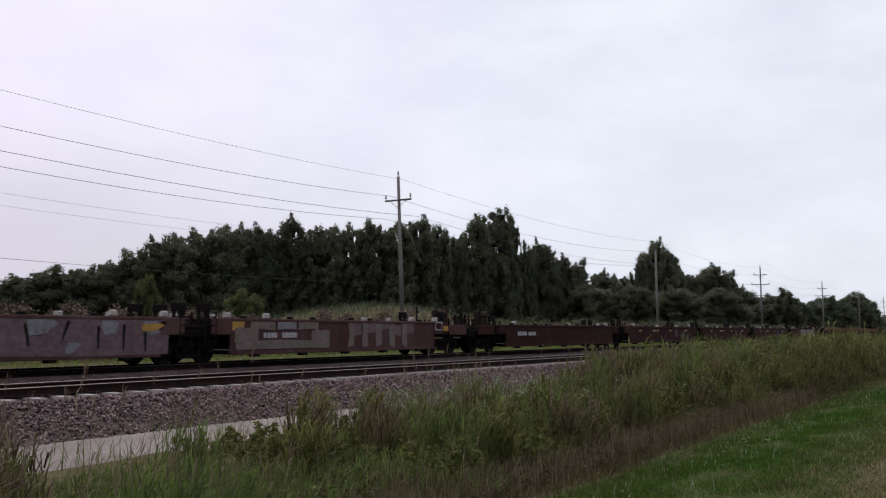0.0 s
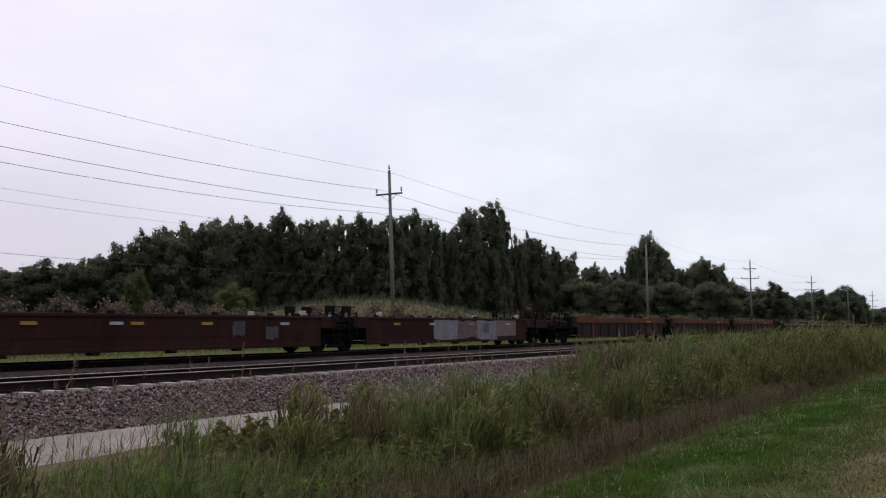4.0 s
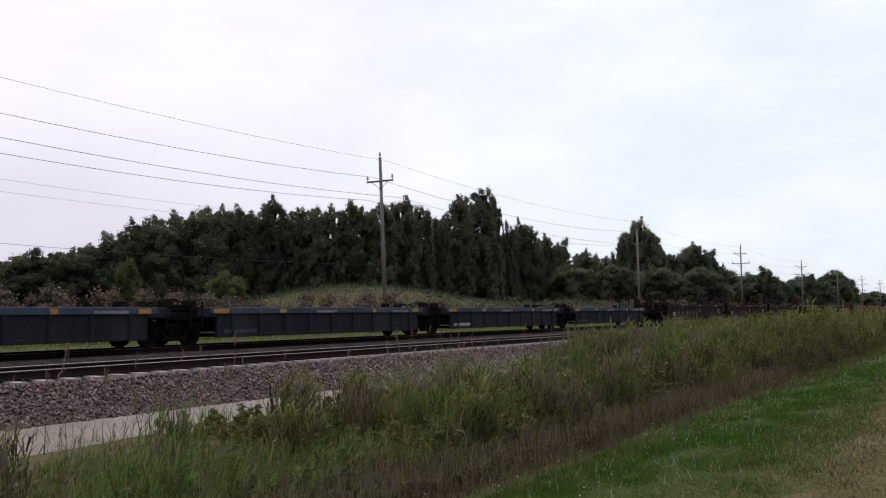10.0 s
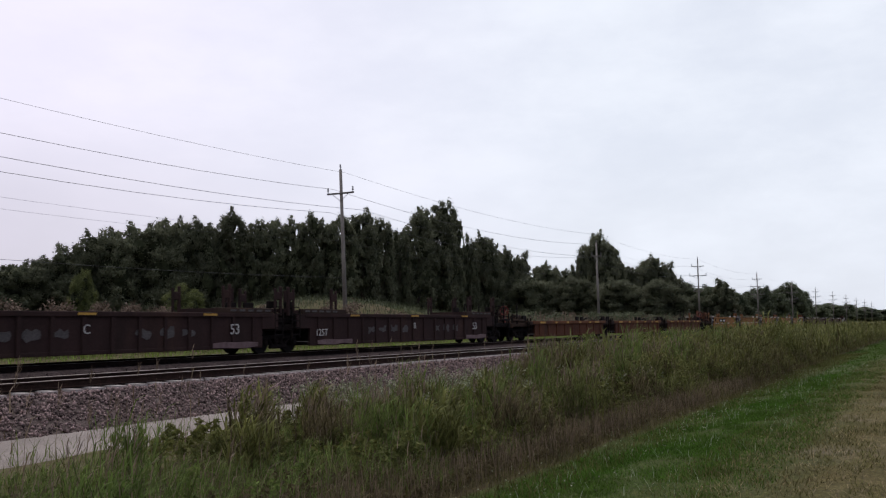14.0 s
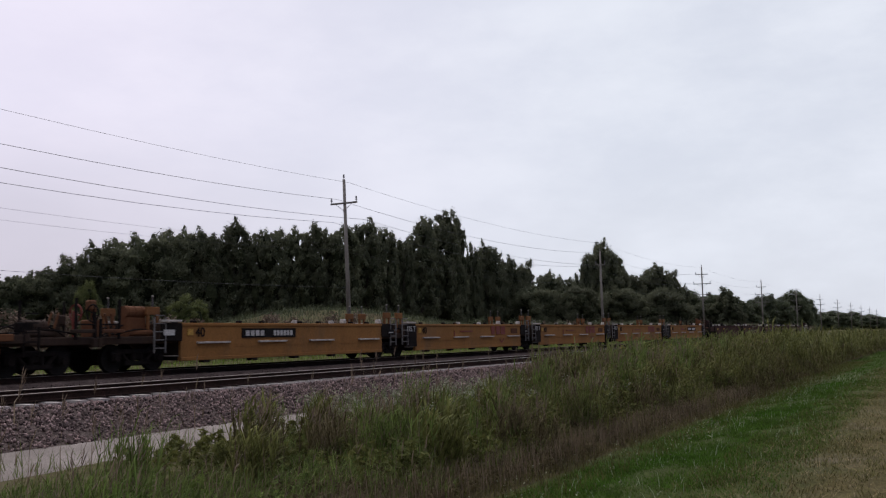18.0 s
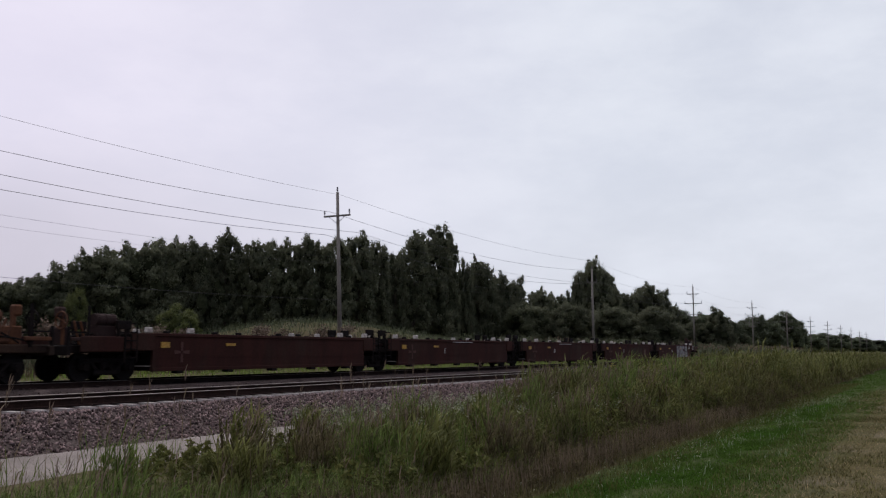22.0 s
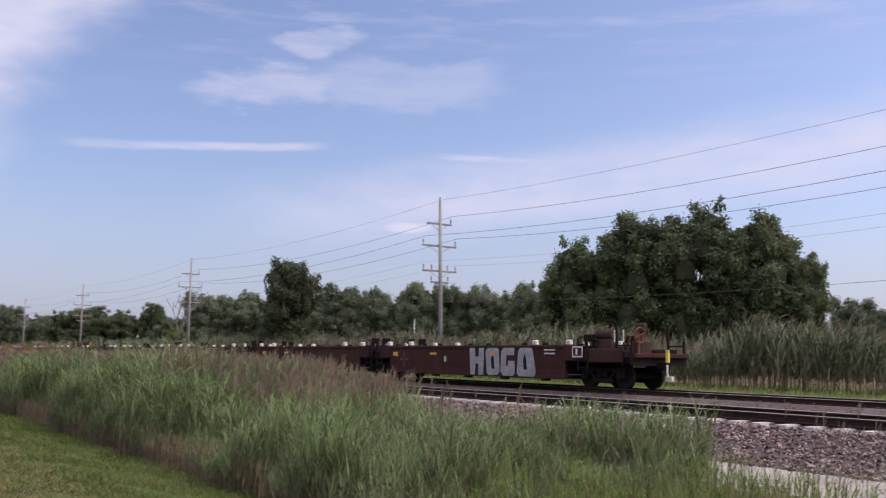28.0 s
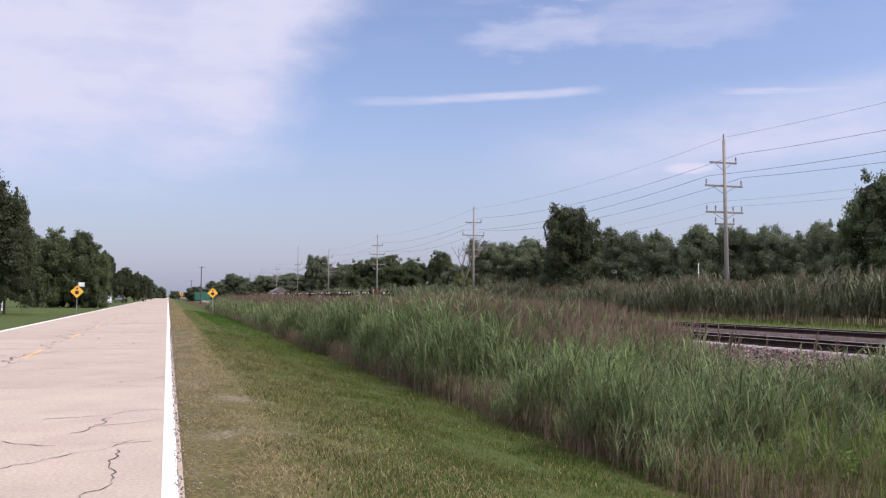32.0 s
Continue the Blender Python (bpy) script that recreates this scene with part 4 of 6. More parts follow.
# car C: rust-topped ribbed three-unit car
spec = dict(low=0.5, zb=0.30, zt=1.64, style="ribbed", paint=RUSTPANEL, top=RUST, chord=0.35, ribs=11, broad=(0.145, 0.505, 0.875), gear=0.28, cap=RUSTPANEL, raised=True, top_label="rust-orange top chord", pipes=RUSTPANEL)
car, rel = well_car([138.9, 159.0, 179.0, 199.1], spec, "ribbed brown well car with a rust-orange top chord")
for k in range(3):
    bar(car, rel[k] + 14.6, rel[k] + 15.4, 1.36, 1.46, MARK_Y, FACE - 0.055, "small orange reflector")
    block(car, rel[k] + 14.9, rel[k] + 15.6, 0.5, 1.0, OXIDE, FACE + 0.01, 240 + k, "rust-red primer patch", 0.05)

# car D: blue-grey five-unit car
spec = dict(low=0.5, zb=0.28, zt=1.34, style="ribbed", paint=BLUE, top=BLUETOP, chord=0.22, ribs=9, gear=0.25, cap=BLUE, top_label="light blue top chord")
car, rel = well_car([203.7, 219.9, 236.0, 252.2, 268.4, 284.6], spec, "blue-grey ribbed five-unit well car")
for k in range(5):
    for q, w in ((1.3, 0.75), (4.8, 0.35), (8.25, 0.08), (10.9, 0.25), (14.1, 0.5)):
        bar(car, rel[k] + q, rel[k] + q + w, 1.14, 1.30, MARK_Y, FACE - 0.055, "orange reflective mark")
    letter_bars(car, rel[k] + 1.9, rel[k] + 3.6, 0.42, 0.56, MARK_W if k == 3 else BLUETOP, FACE + 0.008, 9, "faint stencilled line")
    for q in (7.0, 12.4):
        bar(car, rel[k] + q, rel[k] + q + 1.3, 1.14, 1.24, GRAF, FACE - 0.055, "faded white stripe")

# car E: dark three-unit car for long boxes
spec = dict(low=0.5, zb=0.27, zt=1.63, style="ribbed", paint=MAROON, top=MAROON, chord=0.16, ribs=15, gear=0.5, cap=MAROON, tall_guides=True)
car, rel = well_car([289.0, 309.1, 329.4, 349.6], spec, "dark maroon ribbed three-unit well car")
for k in range(3):
    stencil(car, "53", rel[k + 1] - 3.5, 0.72, 0.55, MARK_W, FACE - 0.05)
    stencil(car, "ACB"[k], rel[k] + 10.1, 0.85, 0.42, MARK_W, FACE - 0.05)
    stencil(car, "125T", rel[k] + 1.85, 0.60, 0.42, MARK_W, FACE - 0.05)
    for q in (6.0, 7.0, 8.0, 9.0, 12.3, 13.4, 14.4):
        block(car, rel[k] + q, rel[k] + q + 0.6, 0.78, 1.06, GREYTAG, FACE + 0.012, int(300 + 10 * k + q), "faint grey scribbled tag", 0.10)
    for q in (4.5, 9.9, 15.4):
        bar(car, rel[k] + q, rel[k] + q + 0.7, 1.52, 1.60, MARK_Y, FACE - 0.055, "small yellow reflector")
    block(car, rel[k] + 15.9, rel[k] + 18.4, 0.32, 0.52, GRAF_P, FACE - 0.05, 340 + k, "pale dusty patch along the sill", 0.03)
    block(car, rel[k] + 2.0, rel[k] + 4.6, 0.32, 0.52, GRAF_P, FACE - 0.05, 350 + k, "pale dusty patch along the sill", 0.03)

# car F: orange-brown ribbed three-unit car with yellow marks
spec = dict(low=0.5, zb=0.24, zt=1.28, style="ribbed", paint=ORANGE, top=RUST, end=RUSTPANEL, chord=0.20, ribs=9, gear=0.35, cap=RUSTPANEL, pipes=RUSTPANEL, brake=MARK_R)
car, rel = well_car([353.8, 370.7, 387.0, 403.4], spec, "orange-brown ribbed well car with yellow reflective marks")
for k in range(3):
    for q, w in ((2.3, 0.9), (5.0, 0.4), (7.2, 0.4), (9.7, 0.45), (11.9, 0.4), (13.2, 0.95)):
        bar(car, rel[k] + q, rel[k] + q + w, 1.12, 1.24, MARK_Y, FACE - 0.055, "yellow reflective mark")

# car G: yellow five-unit car
GEARPAINT = car_paint("orange_guide_paint", (0.26, 0.115, 0.045), (0.19, 0.085, 0.036), (0.15, 0.07, 0.035))
LADDERGREY = material("grey_ladder_steel", (0.20, 0.185, 0.175), (0.13, 0.118, 0.11), 0.7, fine=20, coarse=3)
spec = dict(smooth, paint=YELLOW, zb=0.30, zt=1.64, end=RUSTPANEL, far_pads=(1.74, 4.6), step_plate=True, ledge=PADWHITE, gear=0.55, gear_paint=GEARPAINT, ladder_paint=LADDERGREY, masts=True, cap=BLACK, pipes=RUST, skirt=False)
car, rel = well_car([407.3, 423.4, 439.5, 455.6, 471.8, 487.8], spec, "yellow five-unit well car with red lettering blocks")
for k in range(5):
    x = rel[k]
    if k:
        bar(car, x + 0.62, x + 1.66, 0.5, 1.62, BLACK, FACE, "black end panel", "end_panel")
    else:
        bar(car, x + 0.7, x + 1.2, 1.2, 1.4, MARK_W, FACE - 0.03, "small white data plate")
    stencil(car, "40", x + 2.24, 1.05, 0.48, MARK_D, FACE)
    bar(car, x + 1.85, x + 2.12, 1.2, 1.42, MARK_Y, FACE - 0.004, "bright yellow square")
    bar(car, x + 15.03, x + 15.6, 1.14, 1.36, MARK_D, FACE - 0.02, "small black data panel")
    bar(car, x + 15.1, x + 15.5, 1.2, 1.24, MARK_W, FACE - 0.03, "white data line")
    if k in (1, 2, 3):
        stencil(car, "125 T", x + 0.66, 1.2, 0.36, MARK_W, FACE - 0.03)
        # the company logo as three plain red-brown shapes and a chevron under them
        for q in range(2):
            o = x + 10.25 + q * 0.68
            part("logo_block", plate("logo_block", [(o + 0.08, 1.04), (o + 0.5, 1.04), (o + 0.6, 1.6), (o, 1.6)], 0.008, MARK_R), car, "red-brown company logo block", pose(0, FACE, 0))
        o = x + 11.6
        part("logo_block", plate("logo_block", [(o, 1.04), (o + 0.66, 1.04), (o + 0.58, 1.6), (o + 0.08, 1.6)], 0.008, MARK_R), car, "red-brown company logo block", pose(0, FACE, 0))
        o = x + 11.4
        part("chevron", plate("chevron", [(o, 0.78), (o + 0.35, 0.5), (o + 0.7, 0.78), (o + 0.6, 0.8), (o + 0.35, 0.6), (o + 0.1, 0.8)], 0.008, MARK_R), car, "dark red chevron", pose(0, FACE, 0))
        bar(car, x + 5.7, x + 5.76, 0.98, 1.3, MARK_R, FACE, "thin red stroke")
        bar(car, x + 6.4, x + 7.9, 1.22, 1.28, MARK_R, FACE, "faded red stencil line")
        bar(car, x + 13.1, x + 14.0, 1.1, 1.4, ORANGE, FACE, "faded orange data block")
    if k in (0, 4):
        p0 = x + (4.7 if k == 0 else 8.28)
        bar(car, p0, p0 + 3.27, 1.08, 1.44, MARK_D, FACE, "black number panel", "number_panel")
        letter_bars(car, p0 + 0.2, p0 + 1.35, 1.15, 1.36, MARK_W, FACE - 0.012, 4, "white company mark")
        letter_bars(car, p0 + 1.85, p0 + 3.1, 1.15, 1.36, MARK_W, FACE - 0.012, 6, "white car number")
        if k:
            stencil(car, "B", p0 - 1.05, 1.08, 0.32, MARK_D, FACE)
        for q in range(3 if k else 0):
            block(car, p0 - 2.6 + 0.42 * q, p0 - 2.25 + 0.42 * q, 1.16, 1.34, MARK_R, FACE, 400 + q + 9 * k, "faded red emblem", 0.05)

# car H: last brown car, with block graffiti on its rear unit
spec = dict(smooth, paint=BROWN, zb=0.29, zt=1.60, pads=(1.4, 3.4), gear=0.4, pipes=MAROON, brake=RUST)
car, rel = well_car([492.1, 508.3, 524.5, 540.6, 556.8, 572.9], spec, "brown last well car with white block graffiti")
for k, c in enumerate(("", "E", "D", "C", "B")):
    if c:
        stencil(car, c, rel[k] + 6.35, 0.80, 0.36, MARK_W, FACE)
    bar(car, rel[k] + 5.2, rel[k] + 5.7, 1.18, 1.28, MARK_Y, FACE, "small orange mark")
    bar(car, rel[k] + 1.9, rel[k] + 2.3, 1.1, 1.3, MARK_Y, FACE, "small orange mark")
    if k in (1, 2):
        bar(car, rel[k] + 7.4, rel[k] + 9.8, 1.46, 1.51, MARK_W, FACE, "thin white stencil line")
    if k == 3:
        for q in range(4):
            block(car, rel[k] + 8.6 + 0.85 * q, rel[k] + 9.3 + 0.85 * q, 0.7, 1.25, RUSTPANEL, FACE, 500 + q, "faint rusty scrawl", 0.10)
        block(car, rel[k] + 12.6, rel[k] + 13.2, 0.6, 1.1, OXIDE, FACE, 510, "faint pale patch", 0.08)
    for q in range(4):
        part("emblem_ray", plate("emblem_ray", [(-0.04, 0.05), (0.04, 0.05), (0.07, 0.36), (-0.07, 0.36)], 0.004, OXIDE), car, "faded pale emblem", pose(rel[k] + 2.9, FACE, 0.95, 0, 45 * (2 * q), 0))
BLOCKS = {
    "H": [(0, 0), (0.32, 0), (0.38, 0.48), (0.58, 0.48), (0.58, 0), (0.94, 0), (0.98, 1.2), (0.62, 1.2), (0.60, 0.78), (0.36, 0.78), (0.30, 1.2), (-0.08, 1.2)],
    "O": [(0.12, 0.10), (0.28, 0), (0.86, 0.02), (1.02, 0.16), (0.94, 1.08), (0.74, 1.2), (0.20, 1.18), (0.02, 1.0)],
    "G": [(0.0, 0.15), (0.2, 0), (0.82, 0), (0.95, 0.12), (0.92, 0.62), (0.5, 0.62), (0.5, 0.42), (0.36, 0.42), (0.40, 0.85), (0.90, 0.85), (0.92, 1.2), (0.26, 1.2), (0.03, 1.0)],
    "wide": [(0.0, 0.14), (0.16, 0.0), (1.10, 0.0), (1.22, 0.16), (1.0, 1.1), (0.82, 1.22), (0.26, 1.2), (0.10, 1.02)],
}
xg = rel[4] + 8.42
for n, ch in enumerate(("H", "O", "G", "wide")):
    back = [(xx * 1.06 - 0.07, zz * 1.03 - 0.03) for xx, zz in BLOCKS[ch]]
    part("graffiti_shadow", plate("graffiti_shadow", back, 0.004, MARK_D), car, "dark graffiti outline", pose(xg, FACE + 0.002, 0.34))
    part("graffiti_letter", plate("graffiti_letter", BLOCKS[ch], 0.008, GRAF), car, "white block graffiti letter", pose(xg, FACE, 0.34))
    if ch in ("O", "wide"):
        part("graffiti_slit", plate("graffiti_slit", [(0.46, 0.28), (0.66, 0.28), (0.62, 0.66), (0.54, 0.95), (0.42, 0.66)], 0.012, MARK_D), car, "dark slit in the letter", pose(xg, FACE, 0.34))
        if n == 1:
            part("graffiti_spot", plate("graffiti_spot", [(0.3, 0.82), (0.66, 0.82), (0.68, 0.95), (0.32, 0.95)], 0.013, MARK_Y), car, "small orange mark", pose(xg, FACE, 0.34))
    xg += 1.07
letter_bars(car, rel[5] - 2.75, rel[5] - 2.1, 1.38, 1.44, MARK_W, FACE, 5, "small white data line")
letter_bars(car, rel[5] - 2.75, rel[5] - 2.1, 1.24, 1.30, MARK_W, FACE, 5, "small white data line")
part("number_frame", plate("number_frame", [(0, 0), (0.58, 0), (0.58, 0.42), (0, 0.42)], 0.006, MARK_W), car, "white stencilled box", pose(rel[5] - 1.1, FACE - 0.03, 1.13))
part("number_field", plate("number_field", [(0.06, 0.06), (0.52, 0.06), (0.52, 0.36), (0.06, 0.36)], 0.010, BROWN), car, "", pose(rel[5] - 1.1, FACE - 0.03, 1.13))
part("number_line", plate("number_line", [(0.2, 0.1), (0.3, 0.1), (0.3, 0.32), (0.2, 0.32)], 0.013, MARK_W), car, "", pose(rel[5] - 1.1, FACE - 0.03, 1.13))
part("rear_marker", box_mesh("rear_marker", rel[5] + 2.42, rel[5] + 2.55, -0.3, -0.18, 0.98, 1.42, FLAG, 0.02), car, "yellow end-of-train marker")
part("rear_flag", box_mesh("rear_flag", rel[5] + 2.45, rel[5] + 2.75, -0.35, -0.2, 0.30, 0.5, PADWHITE, 0.02), car, "small white hose tag")
part("rear_hose", box_mesh("rear_hose", rel[5] + 2.46, rel[5] + 2.52, -0.3, -0.24, 0.42, 0.9, MARK_W, 0.01), car, "pale brake hose")
part("rear_step", box_mesh("rear_step", rel[5] + 1.9, rel[5] + 2.05, -1.4, 1.4, 1.14, 1.3, BROWN, 0.02), car, "rusty rear beam")
for q in (0.6, 1.05):
    part("white_strip", box_mesh("white_strip", rel[5] + q, rel[5] + q + 0.04, -1.0, -0.96, 1.7, 2.15, PADWHITE), car, "white safety strip")

# ---- utility poles and wires ----
POLE_Y, STEP = 36.0, 53.2


def pole_mesh(h):
    bm = bmesh.new()
    add_cyl(bm, (0, 0, -0.3), (0, 0, h), 0.17, 0.10, seg=14)
    return bm_mesh("shaft", bm, WOODPOLE, True)


def arm_mesh(w, z):
    bm = bmesh.new()
    add_box(bm, -0.16, -0.05, -w / 2, w / 2, z - 0.06, z + 0.06, 0.01)
    return bm_mesh("crossarm", bm, ARM)


def insulator_mesh():
    bm = bmesh.new()
    add_cyl(bm, (0, 0, 0), (0, 0, 0.12), 0.025, seg=6)
    for k in range(3):
        add_cyl(bm, (0, 0, 0.12 + k * 0.09), (0, 0, 0.19 + k * 0.09), 0.085 - k * 0.012, 0.05, seg=10)
    return bm_mesh("insulator", bm, INSUL)


INS = insulator_mesh()


def brace_mesh(w, z):
    bm = bmesh.new()
    for s in (-1, 1):
        add_cyl(bm, (-0.12, 0, z - 0.55), (-0.12, s * w * 0.3, z - 0.05), 0.018, seg=5)
    return bm_mesh("brace", bm, ARM)


def utility_pole(x, h, arms, lean=0.0, label="weathered wooden utility pole with crossarms"):
    p = empty("utility_pole", label, "utility pole", "poles along the railway", pose(x, POLE_Y, ground_z(POLE_Y), 0, lean, 0))
    part("shaft", pole_mesh(h), p)
    for w, z, ends in arms:
        part("crossarm", arm_mesh(w, z), p)
        part("brace", brace_mesh(w, z), p)
        for y in ends:
            part("insulator", INS, p, m=pose(-0.1, y * w / 2 * 0.94, z + 0.05))
    part("insulator", INS, p, m=pose(0, 0, h - 0.02))
    return p


SINGLE = [(2.2, 10.3, (-1, 1))]
TALL = [(2.1, 10.6, (1,)), (2.9, 9.0, (-1, 1)), (2.9, 7.2, (-1, 1, -0.5, 0.5)), (1.5, 6.4, (-1, 1))]
PX = [-53.05 + STEP * (i + 1) for i in range(-9, -3)] + [-160.6, -106.4, -53.05, -0.6, 51.84, 104.4, 155.9] + [212.0 + STEP * k for k in range(8)]
for i, x in zip(range(-9, 12), PX):
    if i == 1:
        h, arms = 11.96, SINGLE
    elif i == 2:
        h, arms = 10.8, [(1.2, 9.2, (-1, 1))]
    elif i < 1:
        h, arms = (15.6 if i == -5 else 12.2), TALL
    else:
        h, arms = 11.9, TALL
    utility_pole(x, h, arms, lean={1: -3.2, 2: -1.6, -1: -1.6}.get(i, (-1.0 if i > 0 else 0.4) + random.uniform(-0.3, 0.3)))


def wire(points, sag, r, name="wire", label="thin sagging overhead wire"):
    cu = bpy.data.curves.new(name, "CURVE")
    cu.dimensions = "3D"
    cu.bevel_depth = r
    cu.bevel_resolution = 0
    sp = cu.splines.new("POLY")
    pts = []
    for (a, b) in zip(points, points[1:]):
        for k in range(12):
            f = k / 12
            q = Vector(a).lerp(Vector(b), f)
            q.z -= sag * 4 * f * (1 - f)
            pts.append(q)
    pts.append(Vector(points[-1]))
    sp.points.add(len(pts) - 1)
    for s, q in zip(sp.points, pts):
        s.co = (*q, 1)
    cu.materials.append(WIRE)
    return tagged(new(name, cu), label, "wire", "overhead wires")


for dy, dz, sag, r in ((0.0, 12.3, 0.7, 0.008), (1.0, 11.2, 0.9, 0.012), (-1.36, 9.6, 0.9, 0.012), (1.36, 9.6, 1.0, 0.012), (-1.3, 7.8, 0.8, 0.005), (0.7, 7.6, 0.8, 0.005), (0.2, 5.0, 0.5, 0.009)):
    ends = [x for x in PX if dz > 5.5 or x < 60]
    wire([(x - 0.1, POLE_Y + dy, ground_z(POLE_Y) + dz - (0.5 if x > 0 else 0)) for x in ends], sag, r)


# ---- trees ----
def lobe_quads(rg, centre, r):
    """A rough closed lump that fills the inside of a lobe; its dark colour stands for the shade there."""
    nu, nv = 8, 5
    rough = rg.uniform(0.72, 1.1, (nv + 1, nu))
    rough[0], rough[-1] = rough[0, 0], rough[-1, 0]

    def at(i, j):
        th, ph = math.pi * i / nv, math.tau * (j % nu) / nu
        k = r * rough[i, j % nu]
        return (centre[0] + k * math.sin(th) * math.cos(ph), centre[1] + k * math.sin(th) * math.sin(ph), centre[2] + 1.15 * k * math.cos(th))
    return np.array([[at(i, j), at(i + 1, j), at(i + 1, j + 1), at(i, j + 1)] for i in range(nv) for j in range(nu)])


def crown_quads(rg, clumps, per, leaf):
    """Leaf cards gathered in clumps: clumps is a list of (centre, radius)."""
    out = []
    for c, r in clumps:
        n = max(20, int(per * r * r))
        d = rg.normal(size=(n, 3))
        d /= np.linalg.norm(d, axis=1, keepdims=True)
        rad = r * rg.uniform(0.1, 1.0, (n, 1)) ** 0.5 * (1 + 0.24 * rg.normal(size=(n, 1)))
        p = np.asarray(c) + d * rad * np.array([1, 1, 0.85])
        u = rg.normal(size=(n, 3))
        u /= np.linalg.norm(u, axis=1, keepdims=True)
        w = np.cross(u, d + 0.4 * rg.normal(size=(n, 3)))
        w /= np.linalg.norm(w, axis=1, keepdims=True) + 1e-9
        s = leaf * rg.uniform(0.6, 1.4, (n, 1))
        u, w = u * s, w * s * 0.62
        out.append(np.stack([p - u, p - w * 0.9, p + u, p + w], 1))
    return np.concatenate(out)


def tree_parts(seed, height, width, trunk_part, leaf, per, mat, shape="round"):
    """Trunk with limbs, and a crown of many small leaf clumps with gaps. Base at the origin."""
    rg = np.random.default_rng(seed)
    bm = bmesh.new()
    th = height * 0.62
    add_cyl(bm, (0, 0, -0.3), (0.1, 0, th * 0.5), 0.022 * height, 0.016 * height, 9)
    add_cyl(bm, (0.1, 0, th * 0.5), (0.0, 0.1, th), 0.016 * height, 0.006 * height, 8)
    clumps, hearts = [], []
    n = 20
    for i in range(n):
        f = (i + 0.5) / n
        z = height * (trunk_part + (0.87 - trunk_part) * f)
        if shape == "round":
            env = math.sin(math.pi * min(1, 0.22 + 0.70 * f)) ** 0.7
        else:
            env = math.sin(math.pi * min(1, 0.17 + 0.70 * f)) ** 0.6
        a = i * 2.4 + rg.uniform(-0.5, 0.5)
        rr = width / 2 * env * rg.uniform(0.3, 1.0) ** 0.5 * 0.70
        mid = np.array((rr * math.cos(a), rr * math.sin(a), z))
        big = width * rg.uniform(0.11, 0.18)
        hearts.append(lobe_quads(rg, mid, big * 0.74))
        add_cyl(bm, (0, 0, min(th, z * 0.75) * 0.8), mid, 0.007 * height, 0.002 * height, 6)
        # each bough ends in a rounded lobe of leaf clumps
        for j in range(9):
            d = rg.normal(size=3) + np.array((0.35 * math.cos(a), 0.35 * math.sin(a), 0.35))
            d /= np.linalg.norm(d)
            r = width * rg.uniform(0.052, 0.098)
            c = mid + d * big * np.array((1, 1, 1.2))
            clumps.append((c, r))
            if j % 3 == 0:
                clumps.append((c + d * r * rg.uniform(0.6, 1.05), r * 0.5))
    # dense heart of the crown
    for k in range(40):
        a, f = rg.uniform(0, 6.28), rg.uniform(0.05, 0.85)
        q = width * 0.30 * rg.uniform(0, 1) ** 0.5 * math.sin(math.pi * min(1, 0.24 + 0.62 * f)) ** 0.6
        clumps.append(((q * math.cos(a), q * math.sin(a), height * (trunk_part + (0.92 - trunk_part) * f)), width * 0.115))
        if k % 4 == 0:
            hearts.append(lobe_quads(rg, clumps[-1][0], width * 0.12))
    for k in range(26):
        a, f = rg.uniform(0, 6.28), rg.uniform(0, 1)
        q = width * 0.36 * (1 - f * f) ** 0.5 * rg.uniform(0.3, 1)
        clumps.append(((q * math.cos(a), q * math.sin(a), height * (0.80 + 0.13 * f)), width * rg.uniform(0.035, 0.06)))
    if shape == "shoots":
        # upright shoots standing out of the crown's top and sides
        for k in range(26):
            a, q = rg.uniform(0, 6.28), width * rg.uniform(0.12, 0.46)
            z0 = height * (0.93 - 0.42 * (q / (width * 0.46)) ** 2) * rg.uniform(0.8, 1.0)
            for m in range(5):
                clumps.append(((q * math.cos(a) * (1 + 0.03 * m), q * math.sin(a) * (1 + 0.03 * m), z0 + m * 0.026 * height), width * (0.034 - 0.005 * m)))
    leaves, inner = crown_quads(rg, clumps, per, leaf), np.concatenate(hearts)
    return bm_mesh("trunk", bm, BARK), quads("crown", np.concatenate([leaves, inner]), [mat, CROWN_SHADE], [0] * len(leaves) + [1] * len(inner))


# filler lumps inside the crowns: shade between the leaves put into a dark colour
CROWN_SHADE = material("dark_crown_filler", (0.040, 0.045, 0.024), (0.026, 0.030, 0.016), 0.95, spec=0.05, fine=6, coarse=1.0, amount=0.5, bump=0.4)
# leaves of the far trees: distance haze put into a paler, greyer colour
LEAF_C = material("leaves_haze_paled", (0.165, 0.19, 0.108), (0.12, 0.145, 0.08), 0.6, fine=2, coarse=0.5, amount=0.35, bump=0, per_island=0.4, per_object=0.25, translucent=0.3, spec=0.3)
LEAF_L = material("leaves_light_green", (0.18, 0.20, 0.066), (0.125, 0.145, 0.05), 0.6, fine=2, coarse=0.5, amount=0.35, bump=0, per_island=0.4, per_object=0.1, translucent=0.35, spec=0.3)
LEAF_D = material("leaves_roadside_dark", (0.075, 0.088, 0.038), (0.052, 0.062, 0.028), 0.6, fine=2, coarse=0.5, amount=0.35, bump=0, per_island=0.45, per_object=0.2, translucent=0.3, spec=0.3)
TEMPLATES, BREADTH = {}, {}
